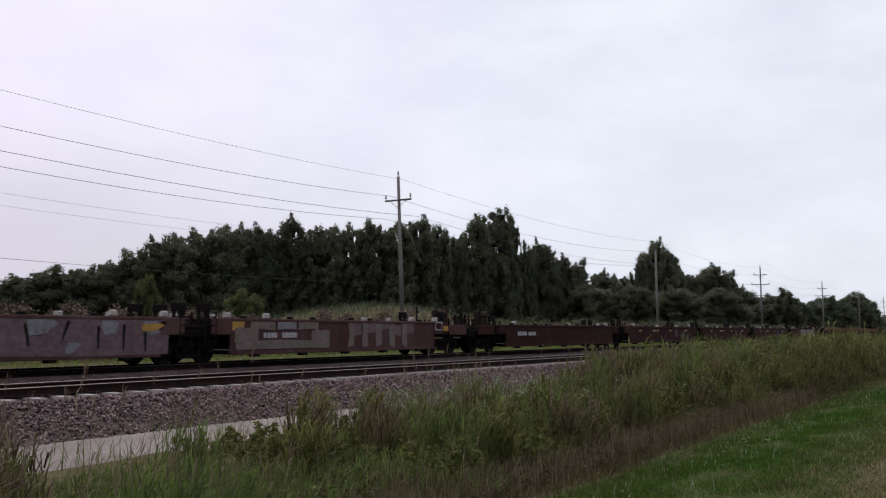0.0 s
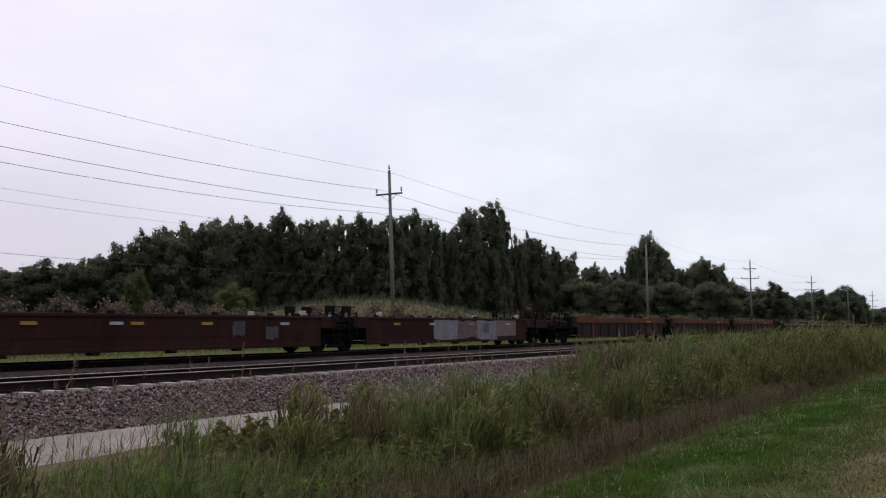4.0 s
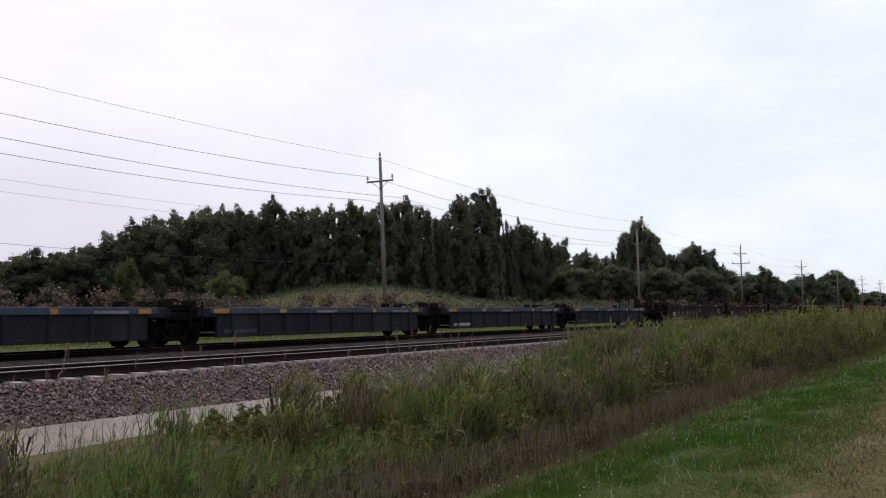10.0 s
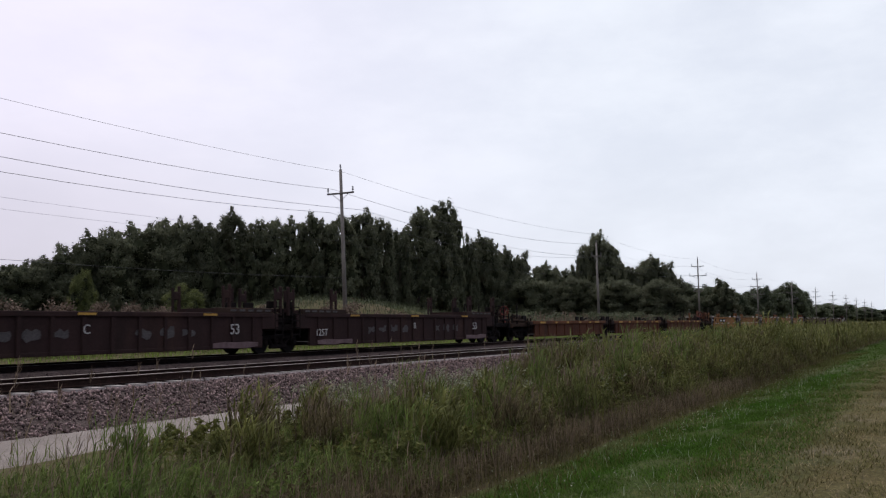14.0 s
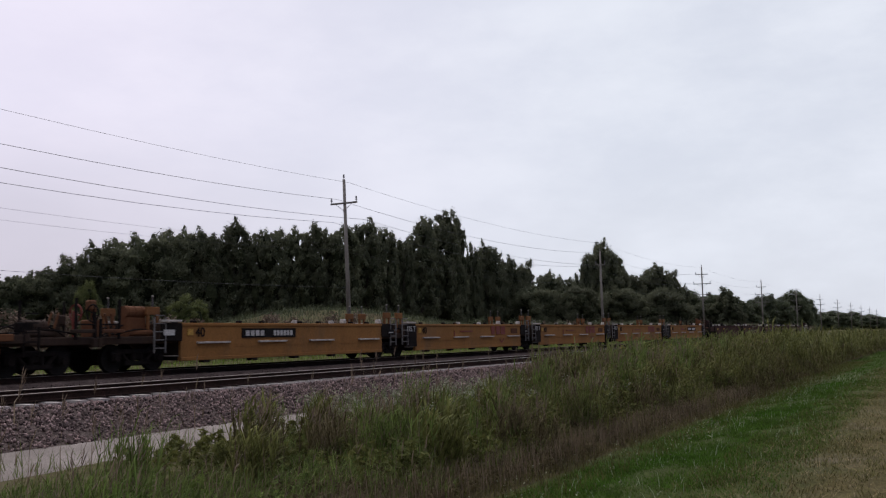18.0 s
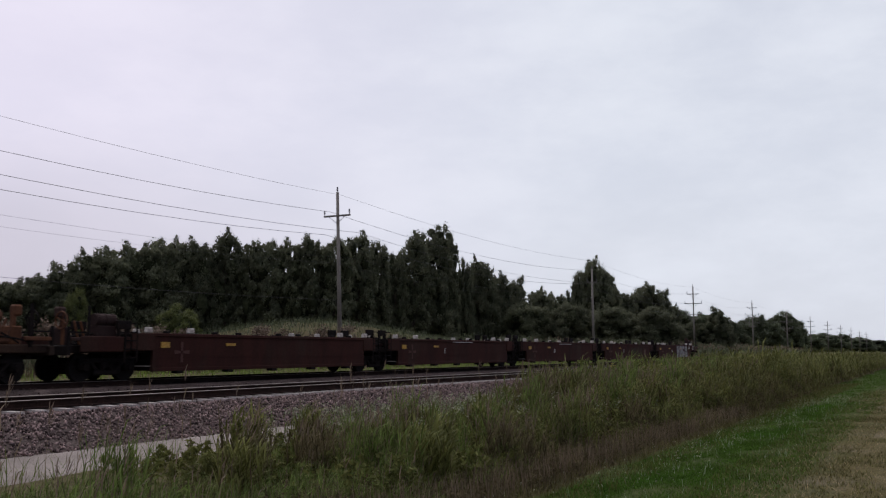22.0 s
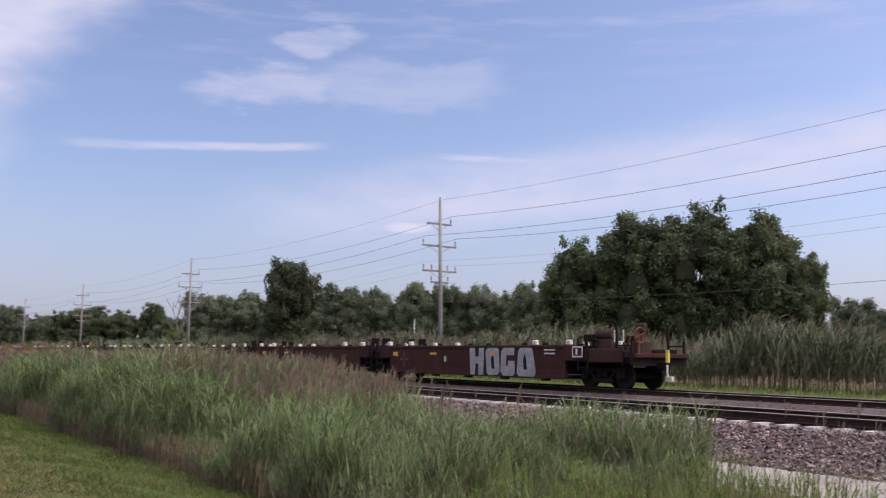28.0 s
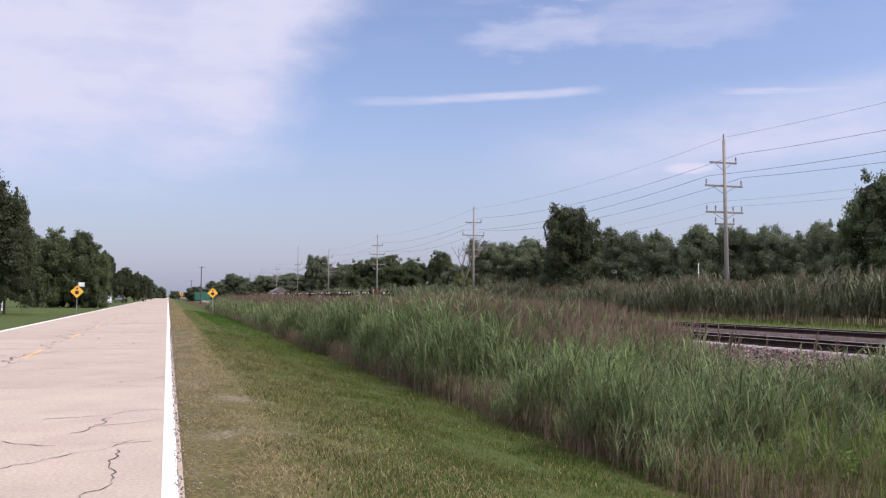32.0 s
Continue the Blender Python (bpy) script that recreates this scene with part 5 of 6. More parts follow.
for key, (seed, wd, tp, shape, mat, copies) in {"broad": (11, 0.95, 0.08, "round", LEAF_A, 2), "tall": (12, 0.55, 0.10, "poplar", LEAF_A, 3), "mid": (13, 0.75, 0.06, "round", LEAF_A, 3),
                                                "bush": (14, 1.25, 0.0, "round", LEAF_A, 2), "maple": (15, 0.9, 0.05, "round", LEAF_B, 2), "lone": (16, 0.8, 0.08, "shoots", LEAF_D, 1),
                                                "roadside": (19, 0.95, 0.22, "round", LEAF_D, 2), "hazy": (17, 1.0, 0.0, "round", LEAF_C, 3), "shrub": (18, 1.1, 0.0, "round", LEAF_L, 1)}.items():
    TEMPLATES[key] = [tree_parts(seed + 40 * v, 10.0, 10.0 * wd, tp, 0.105, 520, mat, shape) for v in range(copies)]
    BREADTH[key] = 10.0 * wd
TREE_N = [0]


def tree(key, az, dist, top_el, span, label="dense dark green deciduous tree", group="trees behind the railway"):
    """A tree at that bearing and distance from the road's edge, its top at that angle above the eye, its crown that many degrees broad."""
    a = radians(az)
    x, y = dist * math.cos(a), dist * math.sin(a)
    z = ground_z(y)
    h = 1.6 + dist * math.tan(radians(top_el)) - z
    TREE_N[0] += 1
    trunk, crown = TEMPLATES[key][TREE_N[0] % len(TEMPLATES[key])]
    kz = h / 9.6
    kx = dist * radians(span) / BREADTH[key]
    t = new("tree")
    t.matrix_basis = pose(x, y, z, 0, 0, (TREE_N[0] * 77) % 360) @ Matrix.Diagonal((kx, kx, kz, 1))
    tagged(t, label, "tree", group)
    part("trunk", trunk, t)
    part("crown", crown, t)
    return t


def row(key, dist, rows, label, group):
    for az, el, span in rows:
        d = dist(az) if callable(dist) else dist
        tree(key, az, d, el, span, label, group)


def wood_edge(az):
    return min(900.0, max(108.0, 62.0 / max(0.03, math.sin(radians(az)))))


WOOD = "trees behind the railway"
row("mid", wood_edge, [(57.2, 3.04, 4.2), (55.6, 3.44, 4.4), (54, 3.74, 4.1), (52.5, 3.94, 3.7), (51, 4.44, 3.7), (49.6, 5.44, 4.1), (48.2, 5.84, 4.4), (46.4, 5.94, 4.8), (44.8, 6.44, 4.4), (43.5, 6.24, 3.7)], "dense dark green tree in the wood", WOOD)
row("tall", wood_edge, [(41.9, 7.05, 2.9), (40.6, 6.5, 2.4), (39.3, 6.69, 2.8), (37.9, 6.64, 2.6), (36.6, 6.89, 2.8), (35.2, 6.94, 2.8), (33.8, 7.14, 2.9), (32.6, 6.7, 2.2), (31.4, 6.0, 1.8), (30.2, 7.09, 2.9), (29.1, 7.65, 3.2), (28.1, 7.2, 1.8)], "tall dark green cottonwood tree", WOOD)
row("mid", wood_edge, [(27, 5.2, 1.4), (26, 5.59, 2.5), (24.9, 4.54, 2.3), (23.8, 4.14, 2.2), (22.4, 3.74, 2.5), (21.3, 3.34, 2.3), (20.5, 3.3, 1.4), (20, 4.6, 1.1), (19.1, 5.4, 2.8), (18.2, 4.54, 2.0), (17.2, 3.54, 2.2), (15.8, 3.84, 2.9), (14.9, 3.34, 2.0), (14.2, 2.7, 1.4)], "dark green tree at the wood's edge", WOOD)
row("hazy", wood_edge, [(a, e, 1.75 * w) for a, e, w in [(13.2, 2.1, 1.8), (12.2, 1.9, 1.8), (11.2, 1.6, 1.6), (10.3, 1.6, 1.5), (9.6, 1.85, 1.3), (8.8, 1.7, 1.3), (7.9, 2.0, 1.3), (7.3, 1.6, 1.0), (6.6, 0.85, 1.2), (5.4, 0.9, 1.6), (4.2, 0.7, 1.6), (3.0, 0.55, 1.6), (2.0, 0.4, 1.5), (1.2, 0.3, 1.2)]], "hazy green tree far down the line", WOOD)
# deeper trees close the gaps low down
row("broad", 145, [(57 - 2.6 * k, e, 3.6) for k, e in enumerate((2.4, 2.7, 3.2, 4.0, 4.5, 4.8, 4.7, 4.6, 4.8, 5.0, 4.4, 4.8, 3.6, 2.8, 2.6, 2.6, 2.4))], "dark tree deep in the wood", WOOD)
row("mid", 116, [(57 - 2.1 * k, (2.2 if k < 3 else 3.3 if k < 15 else 2.3) + 0.5 * math.sin(k * 2.3), 3.1) for k in range(4)], "low dark young tree before the wood", "undergrowth at the wood's edge")
row("mid", 170, [(22 - 1.3 * k, 1.9 + 0.5 * math.sin(k * 1.7), 2.2) for k in range(9)], "low dark undergrowth bush before the wood", "undergrowth at the wood's edge")
tree("shrub", 44.6, 75, 2.2, 3.2, "round pale green shrub before the wood", "undergrowth at the wood's edge")
tree("shrub", 50.4, 78, 2.9, 2.0, "tall pale green shrub before the wood", "undergrowth at the wood's edge")
# opposite the bend in the view: two broad trees, the lone tree and the far rows
row("broad", 48, [(105.6, 9.4, 8.5), (101.4, 9.9, 8.5), (97.0, 8.8, 8.0)], "big dark green tree behind the reeds", "trees beyond the reeds")
row("maple", 80, [(137.0, 6.7, 5.8), (133.4, 8.3, 7.4), (130.2, 8.6, 7.4), (126.9, 8.1, 6.8), (124.4, 6.3, 4.2)], "broad green maple in a clump", "trees beyond the reeds")
tree("lone", 155.3, 84, 5.75, 4.3, "lone dark tree with upright shoots", "trees beyond the reeds")
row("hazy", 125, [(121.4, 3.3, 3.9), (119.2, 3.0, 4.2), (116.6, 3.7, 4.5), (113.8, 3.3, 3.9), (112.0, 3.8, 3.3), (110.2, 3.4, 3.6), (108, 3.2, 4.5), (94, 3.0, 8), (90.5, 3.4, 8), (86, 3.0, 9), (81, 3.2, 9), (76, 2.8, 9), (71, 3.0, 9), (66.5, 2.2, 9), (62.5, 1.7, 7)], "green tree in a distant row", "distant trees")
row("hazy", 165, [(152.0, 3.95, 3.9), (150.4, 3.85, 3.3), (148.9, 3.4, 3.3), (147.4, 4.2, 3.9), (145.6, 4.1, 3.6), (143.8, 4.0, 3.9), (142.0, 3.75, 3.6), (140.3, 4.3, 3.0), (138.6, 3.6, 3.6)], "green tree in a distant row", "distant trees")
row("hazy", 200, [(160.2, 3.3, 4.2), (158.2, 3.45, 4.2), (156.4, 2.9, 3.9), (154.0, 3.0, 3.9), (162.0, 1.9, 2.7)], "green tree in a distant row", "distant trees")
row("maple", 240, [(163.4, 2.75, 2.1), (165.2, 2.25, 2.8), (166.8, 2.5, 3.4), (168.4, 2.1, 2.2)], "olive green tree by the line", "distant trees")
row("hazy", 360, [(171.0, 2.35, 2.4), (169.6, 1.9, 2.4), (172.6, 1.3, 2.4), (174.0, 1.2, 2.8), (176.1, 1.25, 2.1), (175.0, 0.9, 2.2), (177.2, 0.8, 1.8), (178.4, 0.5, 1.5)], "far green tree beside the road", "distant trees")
tree("shrub", 161.9, 130, 1.35, 1.8, "pale green shrub by the line", "trees beyond the reeds")


def bare_tree(az, dist, h, seed):
    r = random.Random(seed)
    t = empty("bare_tree", "leafless grey dead tree by the line", "tree", "trees beyond the reeds", pose(dist * math.cos(radians(az)), dist * math.sin(radians(az)), ground_z(dist * math.sin(radians(az)))))
    bm = bmesh.new()

    def grow(p, d, ln, rad, depth):
        q = p + d * ln
        add_cyl(bm, p, q, rad, rad * 0.6, 6)
        if depth:
            for _ in range(3):
                e = (d + Vector((r.uniform(-0.8, 0.8), r.uniform(-0.8, 0.8), r.uniform(-0.1, 0.5)))).normalized()
                grow(q, e, ln * r.uniform(0.55, 0.8), rad * 0.55, depth - 1)
    grow(Vector((0, 0, -0.2)), Vector((0, 0, 1)), h * 0.42, h * 0.022, 4)
    part("trunk", bm_mesh("trunk", bm, BARK), t)


bare_tree(161.9, 122, 8.6, 5)
# trees on the road's other side
ROADSIDE = "trees across the road"
row("roadside", 92, [(191.8, 6.9, 8.0), (188.9, 5.3, 3.4), (189.6, 2.8, 4.0), (195.5, 7.0, 6.0), (201, 7.5, 7.0), (208, 7.0, 8.0)], "big dark green roadside tree", ROADSIDE)
row("maple", 140, [(186.7, 3.4, 3.6), (185.2, 3.4, 3.2), (184.1, 2.6, 2.2)], "bright green roadside tree", ROADSIDE)
row("roadside", 240, [(183.5, 2.3, 1.3), (182.6, 1.5, 1.4), (181.9, 1.25, 1.2), (181.3, 1.1, 1.0)], "dark green roadside tree", ROADSIDE)
row("hazy", 520, [(180.9, 0.65, 0.9), (180.4, 0.45, 0.7), (179.6, 0.25, 0.8)], "hazy tree far down the road", ROADSIDE)


# ---- reeds, weeds and grass ----
def blades(rg, base, height, lean, width, bend=0.35, segs=2):
    """Curved tapering blades: (n, segs, 4, 3) quads from base points."""
    n = len(base)
    a = rg.uniform(0, 2 * np.pi, n)
    d = np.stack([np.cos(a), np.sin(a), np.zeros(n)], -1)
    side = np.stack([-np.sin(a), np.cos(a), np.zeros(n)], -1)
    qs = []
    for s in range(segs):
        f0, f1 = s / segs, (s + 1) / segs

        def at(f):
            return base + d * (lean * height * f ** (1 + bend))[:, None] + np.array([0, 0, 1.0]) * (height * f * (1 - 0.25 * lean * f))[:, None]
        w0, w1 = width * (1 - f0 * 0.8), width * (1 - f1 * 0.95)
        p0, p1 = at(f0), at(f1)
        qs.append(np.stack([p0 - side * w0[:, None], p0 + side * w0[:, None], p1 + side * w1[:, None], p1 - side * w1[:, None]], 1))
    return np.concatenate(qs)


def stalks(rg, n, xf, yf, hf, leaves, leaf_len, stem_w, plume, leaf_w=0.008, tuft=1.0, spikes=5, plume_above=0.0):
    """Stems with hanging leaves and plumes, as quads with material index 0 stem, 1 leaf, 2 plume."""
    x, y = xf(n), yf(n)
    h = hf(x, y) * rg.uniform(0.72, 1.08, n)
    keep = h > 0.12
    x, y, h = x[keep], y[keep], h[keep]
    n = len(x)
    z = np.interp(y, PY, PZ)
    base = np.stack([x, y, z], -1)
    lean = rg.uniform(0.02, 0.16, n)
    a = rg.normal(0.6, 1.0, n)
    d = np.stack([np.cos(a), np.sin(a), np.zeros(n)], -1)
    side = np.stack([np.sin(a + 1), np.cos(a + 1), np.zeros(n)], -1)

    def at(f):
        return base + d * (lean * h * f ** 1.7)[:, None] + np.array([0, 0, 1.0]) * (h * f)[:, None]
    q, idx = [], []
    w = stem_w * rg.uniform(0.7, 1.3, n)[:, None]
    for f0, f1 in ((0, 0.5), (0.5, 1.0)):
        q.append(np.stack([at(f0) - side * w, at(f0) + side * w, at(f1) + side * w * 0.6, at(f1) - side * w * 0.6], 1))
        idx.append(np.zeros(n, int))
    for k in range(leaves):
        f = 0.22 + 0.72 * (k + rg.uniform(0, 0.8, n)) / leaves
        p0 = base + d * (lean * h * f ** 1.7)[:, None] + np.array([0, 0, 1.0]) * (h * f)[:, None]
        b = rg.uniform(0, 2 * np.pi, n)
        out = np.stack([np.cos(b), np.sin(b), np.zeros(n)], -1)
        sd = np.stack([-np.sin(b), np.cos(b), np.zeros(n)], -1)
        ln = (leaf_len * rg.uniform(0.6, 1.25, n) * np.clip(h, 0.4, 2.0))[:, None]
        up = rg.uniform(0.8, 1.7, n)[:, None]
        wind = np.array([0.35, -0.1, 0.0])
        p1 = p0 + (out * 0.32 + wind * 0.2) * ln + np.array([0, 0, 1.0]) * ln * 0.5 * up
        p2 = p0 + (out * 0.62 + wind * 0.8) * ln + np.array([0, 0, 1.0]) * ln * 0.62 * up
        lw = (leaf_w * rg.uniform(0.7, 1.3, n) * np.clip(h, 0.6, 2))[:, None]
        q.append(np.stack([p0 - sd * lw, p0 + sd * lw, p1 + sd * lw, p1 - sd * lw], 1))
        q.append(np.stack([p1 - sd * lw, p1 + sd * lw, p2 + sd * lw * 0.15, p2 - sd * lw * 0.15], 1))
        idx += [np.where(f < 0.27, 0, 1)] * 2
    if plume:
        # loose feathery heads: slim spikelets spreading and drooping from the stem's tip
        m = rg.uniform(0, 1, n) < (plume(x, y) if callable(plume) else plume)
        m &= h > plume_above
        top, c = at(1.0)[m], m.sum()
        top = top + np.array([0, 0, 0.10])
        for k in range(spikes):
            f = k / max(1, spikes - 1)
            b = rg.uniform(0, 2 * np.pi, c)
            out = np.stack([np.cos(b), np.sin(b), np.zeros(c)], -1) * (0.045 * tuft * (1 - 0.5 * f)) + np.array([0.03, 0, 0]) * tuft
            sd = np.stack([-np.sin(b), np.cos(b), np.zeros(c)], -1) * 0.009 * tuft
            p = top + np.array([0, 0, 0.16 * tuft * f])
            up = np.array([0, 0, 0.10 * tuft])
            q.append(np.stack([p - sd * 0.4, p + sd * 0.4, p + up + out + sd, p + up * 1.5 + out * 1.5 - sd * 0.2], 1))
            idx.append(np.full(c, 2))
    return np.concatenate(q), np.concatenate(idx)


def stuff(name, q, idx, mats, label, category):
    return tagged(new(name, quads(name, q, mats, idx)), label, category, kind="stuff")


rg = np.random.default_rng(21)


LATTICE = np.random.default_rng(77).uniform(0, 1, (64, 64))


def lumps(x, y, size):
    """Soft random patches of about that size, 0 to 1."""
    u, v = np.asarray(x) / size + 900, np.asarray(y) / size + 900
    a, b = np.floor(u).astype(int), np.floor(v).astype(int)
    fu, fv = u - a, v - b
    fu, fv = fu * fu * (3 - 2 * fu), fv * fv * (3 - 2 * fv)
    g = lambda i, j: LATTICE[i % 64, j % 64]
    return (g(a, b) * (1 - fu) + g(a + 1, b) * fu) * (1 - fv) + (g(a, b + 1) * (1 - fu) + g(a + 1, b + 1) * fu) * fv


def belt_height(x, y):
    """Tall reed beside the far road, low weeds opposite the camera, taller again down the line."""
    front = 5.5 + np.interp(x, [5, 10, 17, 23, 30], [0, 0.2, 0.5, 0.2, 0]) + 0.9 * (lumps(x, 0 * y, 1.6) - 0.5) + 0.5 * (lumps(x, 0 * y + 9, 0.5) - 0.5)
    low = np.interp(y - front, [0, 0.5, 1.1, 2.0, 3.2, 4.4, 6.0], [0.35, 0.75, 1.0, 0.98, 0.58, 0.34, 0.14])
    high = np.interp(y - front, [0, 0.5, 1.2, 4.2, 6.0], [0.35, 0.8, 1.0, 1.0, 0.8])
    k = np.interp(x, [-20, -12, -3, 19, 28], [0, 0.35, 1, 1, 0])
    back = low * k + high * (1 - k)
    h = np.interp(x, [-140, -40, -24, -20, -16, -12.5, -7, -3, 6, 11, 16, 24, 34, 45, 80, 160], [1.32, 1.45, 1.54, 1.48, 1.08, 1.02, 1.04, 0.74, 0.62, 0.60, 0.64, 1.02, 1.2, 1.25, 1.2, 1.15]) * back
    wild = np.interp(x, [-18, -10], [0.25, 1.0])
    h = h * np.minimum(1.32, 1 + wild * (1.0 * (lumps(x, y, 0.9) - 0.55) + 1.0 * (lumps(x + 40, y, 2.6) - 0.5)))
    return np.where(y < front, 0, h)


def spread(lo, hi, p=1.0):
    return lambda n: lo + (hi - lo) * rg.uniform(0, 1, n) ** p


WEED_D = material("weed_dark_leaf", (0.205, 0.205, 0.064), (0.125, 0.14, 0.044), 0.8, spec=0.12, fine=3, coarse=0.7, amount=0.35, bump=0, per_island=0.5, translucent=0.25, third=(0.115, 0.098, 0.042))
DEAD = material("withered_weed", (0.185, 0.15, 0.078), (0.11, 0.09, 0.05), 0.9, spec=0.05, fine=3, coarse=0.7, amount=0.35, bump=0, per_island=0.5, translucent=0.15)

def brown_heads(x, y):
    return np.interp(x, [-46, -24, -19, -13], [0.42, 0.32, 0.18, 0.02]) * np.interp(y, [6.4, 7.6], [0.03, 1.0])


q, i = stalks(rg, 24000, spread(-46, -9), spread(5.2, 11.4), belt_height, 7, 0.52, 0.005, brown_heads, 0.009, 1.8, 9, 0.85)
stuff("reed_bed", q, i, [REED_B, REED_G, PLUME], "tall green reeds with brown plumes in the ditch", "reeds")
q, i = stalks(rg, 9000, spread(-140, -46), spread(5.2, 11.0), belt_height, 5, 0.5, 0.010, brown_heads, 0.015, 2.4, 8, 0.8)
stuff("far_reed_bed", q, i, [REED_B, REED_G, PLUME], "tall reeds with brown plumes along the ditch", "reeds")
q, i = stalks(rg, 8500, spread(-9, 14), spread(5.2, 11.4), belt_height, 6, 0.45, 0.005, 0.05, 0.007, 0.8, 3)
stuff("weed_belt", q, i, [REED_B, WEED, PLUME], "mixed green weeds and grasses in the ditch", "weeds")
q, i = stalks(rg, 9000, spread(13, 46), spread(5.2, 11.4), belt_height, 5, 0.4, 0.005, 0.05, 0.009, 0.8, 3)
stuff("mixed_weed_belt", q, i, [DEAD, WEED_D, PLUME], "dark mixed weeds and grasses in the ditch", "weeds")
q, i = stalks(rg, 11000, spread(46, 190), spread(5.2, 11.6), belt_height, 5, 0.6, 0.012, 0.04, 0.016)
stuff("far_weed_belt", q, i, [DEAD, WEED_D, PLUME], "tall weeds along the ditch", "weeds")


def leafy_clumps(name, n, xs, ys, lift, per, leaf, mat, label):
    """Bushy broad-leaved plants: leaves thrown round leaning centre lines, thinner towards the ground."""
    x, y = rg.uniform(*xs, n), rg.uniform(*ys, n)
    h = np.maximum(0.3, belt_height(x, y)) * lift * rg.uniform(0.7, 1.2, n)
    f = rg.uniform(0, 1, (n, per)) ** 0.6
    a = rg.uniform(0, 2 * np.pi, (n, per))
    r = 0.16 * np.sqrt(rg.uniform(0, 1, (n, per))) * (1.25 - 0.6 * f) * np.clip(h, 0.5, 1.4)[:, None]
    c = np.stack([x[:, None] + r * np.cos(a), y[:, None] + r * np.sin(a), np.interp(y, PY, PZ)[:, None] + h[:, None] * f], -1).reshape(-1, 3)
    u, w = rg.normal(size=c.shape), rg.normal(size=c.shape)
    u[:, 2] = np.abs(u[:, 2]) * 0.9
    s = leaf * rg.uniform(0.5, 1.3, (len(c), 1))
    u *= s / np.linalg.norm(u, axis=1, keepdims=True)
    w *= s * 0.42 / np.linalg.norm(w, axis=1, keepdims=True)
    stuff(name, np.stack([c - u, c - w, c + u, c + w], 1), None, [mat], label, "weeds")


leafy_clumps("yellowing_weeds", 240, (14, 48), (6.4, 11.2), 1.0, 46, 0.045, WEED, "yellowing bushy weeds in the ditch")
leafy_clumps("broad_leaf_weeds", 3000, (10, 50), (6.0, 11.4), 1.06, 46, 0.058, WEED_D, "bushy broad-leaved weeds in the ditch")
leafy_clumps("broad_leaf_weeds_by_camera", 420, (-9, 9), (6.0, 9.4), 0.95, 46, 0.035, WEED, "bushy broad-leaved weeds in the ditch")
TUFT_X = rg.uniform(-2, 46, 150)
TUFT_Y = rg.uniform(6.0, 9.6, 150) + np.where(TUFT_X > 22, 1.2, 0)


def tufts(pick, k, name, mats, label, leaf_w, tall, plume):
    """Single plants and grass tufts that stand above the rest."""
    which = rg.choice(np.flatnonzero(pick), 26 * pick.sum())
    xs, ys = TUFT_X[which] + rg.normal(0, 0.16, len(which)), TUFT_Y[which] + rg.normal(0, 0.16, len(which))
    hs = np.repeat(rg.uniform(0.9, 1.25, 150)[None], 1, 0)[0][which]
    q, i = stalks(rg, len(which), lambda n: xs, lambda n: ys, lambda x, y: tall * hs * np.interp(x, [-8, 8, 16, 28, 46], [0.85, 0.76, 0.82, 1.12, 1.2]), k, 0.36, 0.005, plume, leaf_w, 0.9, 5)
    stuff(name, q, i, mats, label, "weeds")


TUFT_KIND = rg.integers(0, 3, 150)
tufts(TUFT_KIND == 0, 9, "tall_grass_tufts", [REED_B, WEED, PLUME], "tall green grass tufts above the weeds", 0.007, 1.12, 0.25)
tufts(TUFT_KIND == 1, 14, "tall_leafy_weeds", [DEAD, WEED_D, PLUME], "tall leafy dark weeds in the ditch", 0.014, 1.0, 0.0)
tufts(TUFT_KIND == 2, 10, "withered_tall_weeds", [DEAD, DEAD, PLUME], "withered brown tall weeds in the ditch", 0.009, 0.95, 0.4)
leafy_clumps("far_broad_leaf_weeds", 700, (50, 170), (6.0, 11.4), 1.0, 40, 0.09, WEED_D, "bushy weeds along the ditch")
leafy_clumps("withered_undergrowth", 1500, (4, 48), (5.4, 7.4), 0.75, 30, 0.04, DEAD, "withered brown undergrowth at the weeds' foot")
q, i = stalks(rg, 7000, spread(-48, 30), lambda n: 5.25 + 0.9 * rg.uniform(0, 1, n), lambda x, y: np.interp(x, [-40, -14, -8, 30], [0.6, 0.6, 0.45, 0.42]) * np.ones(len(x)), 3, 0.3, 0.005, 0.0, 0.005)
stuff("dry_reed_stems", q, i, [REED_B, DEAD, PLUME], "dry brown stems at the reeds' foot", "reeds")


BRUSH_MAT = material("brush_leaf", (0.145, 0.166, 0.08), (0.09, 0.104, 0.05), 0.75, fine=3, coarse=0.6, amount=0.4, bump=0, per_island=0.5, translucent=0.15)


def far_height(x, y):
    return (0.66 + 0.62 * lumps(x, y, 2.4)) * np.interp(x, [-200, -34, -22, 8, 20, 56, 75, 120, 260], [2.05, 2.05, 1.95, 1.85, 0.7, 0.7, 1.4, 1.4, 1.3]) * np.interp(y, [30.4, 31.5, 40], [0.8, 1, 1])


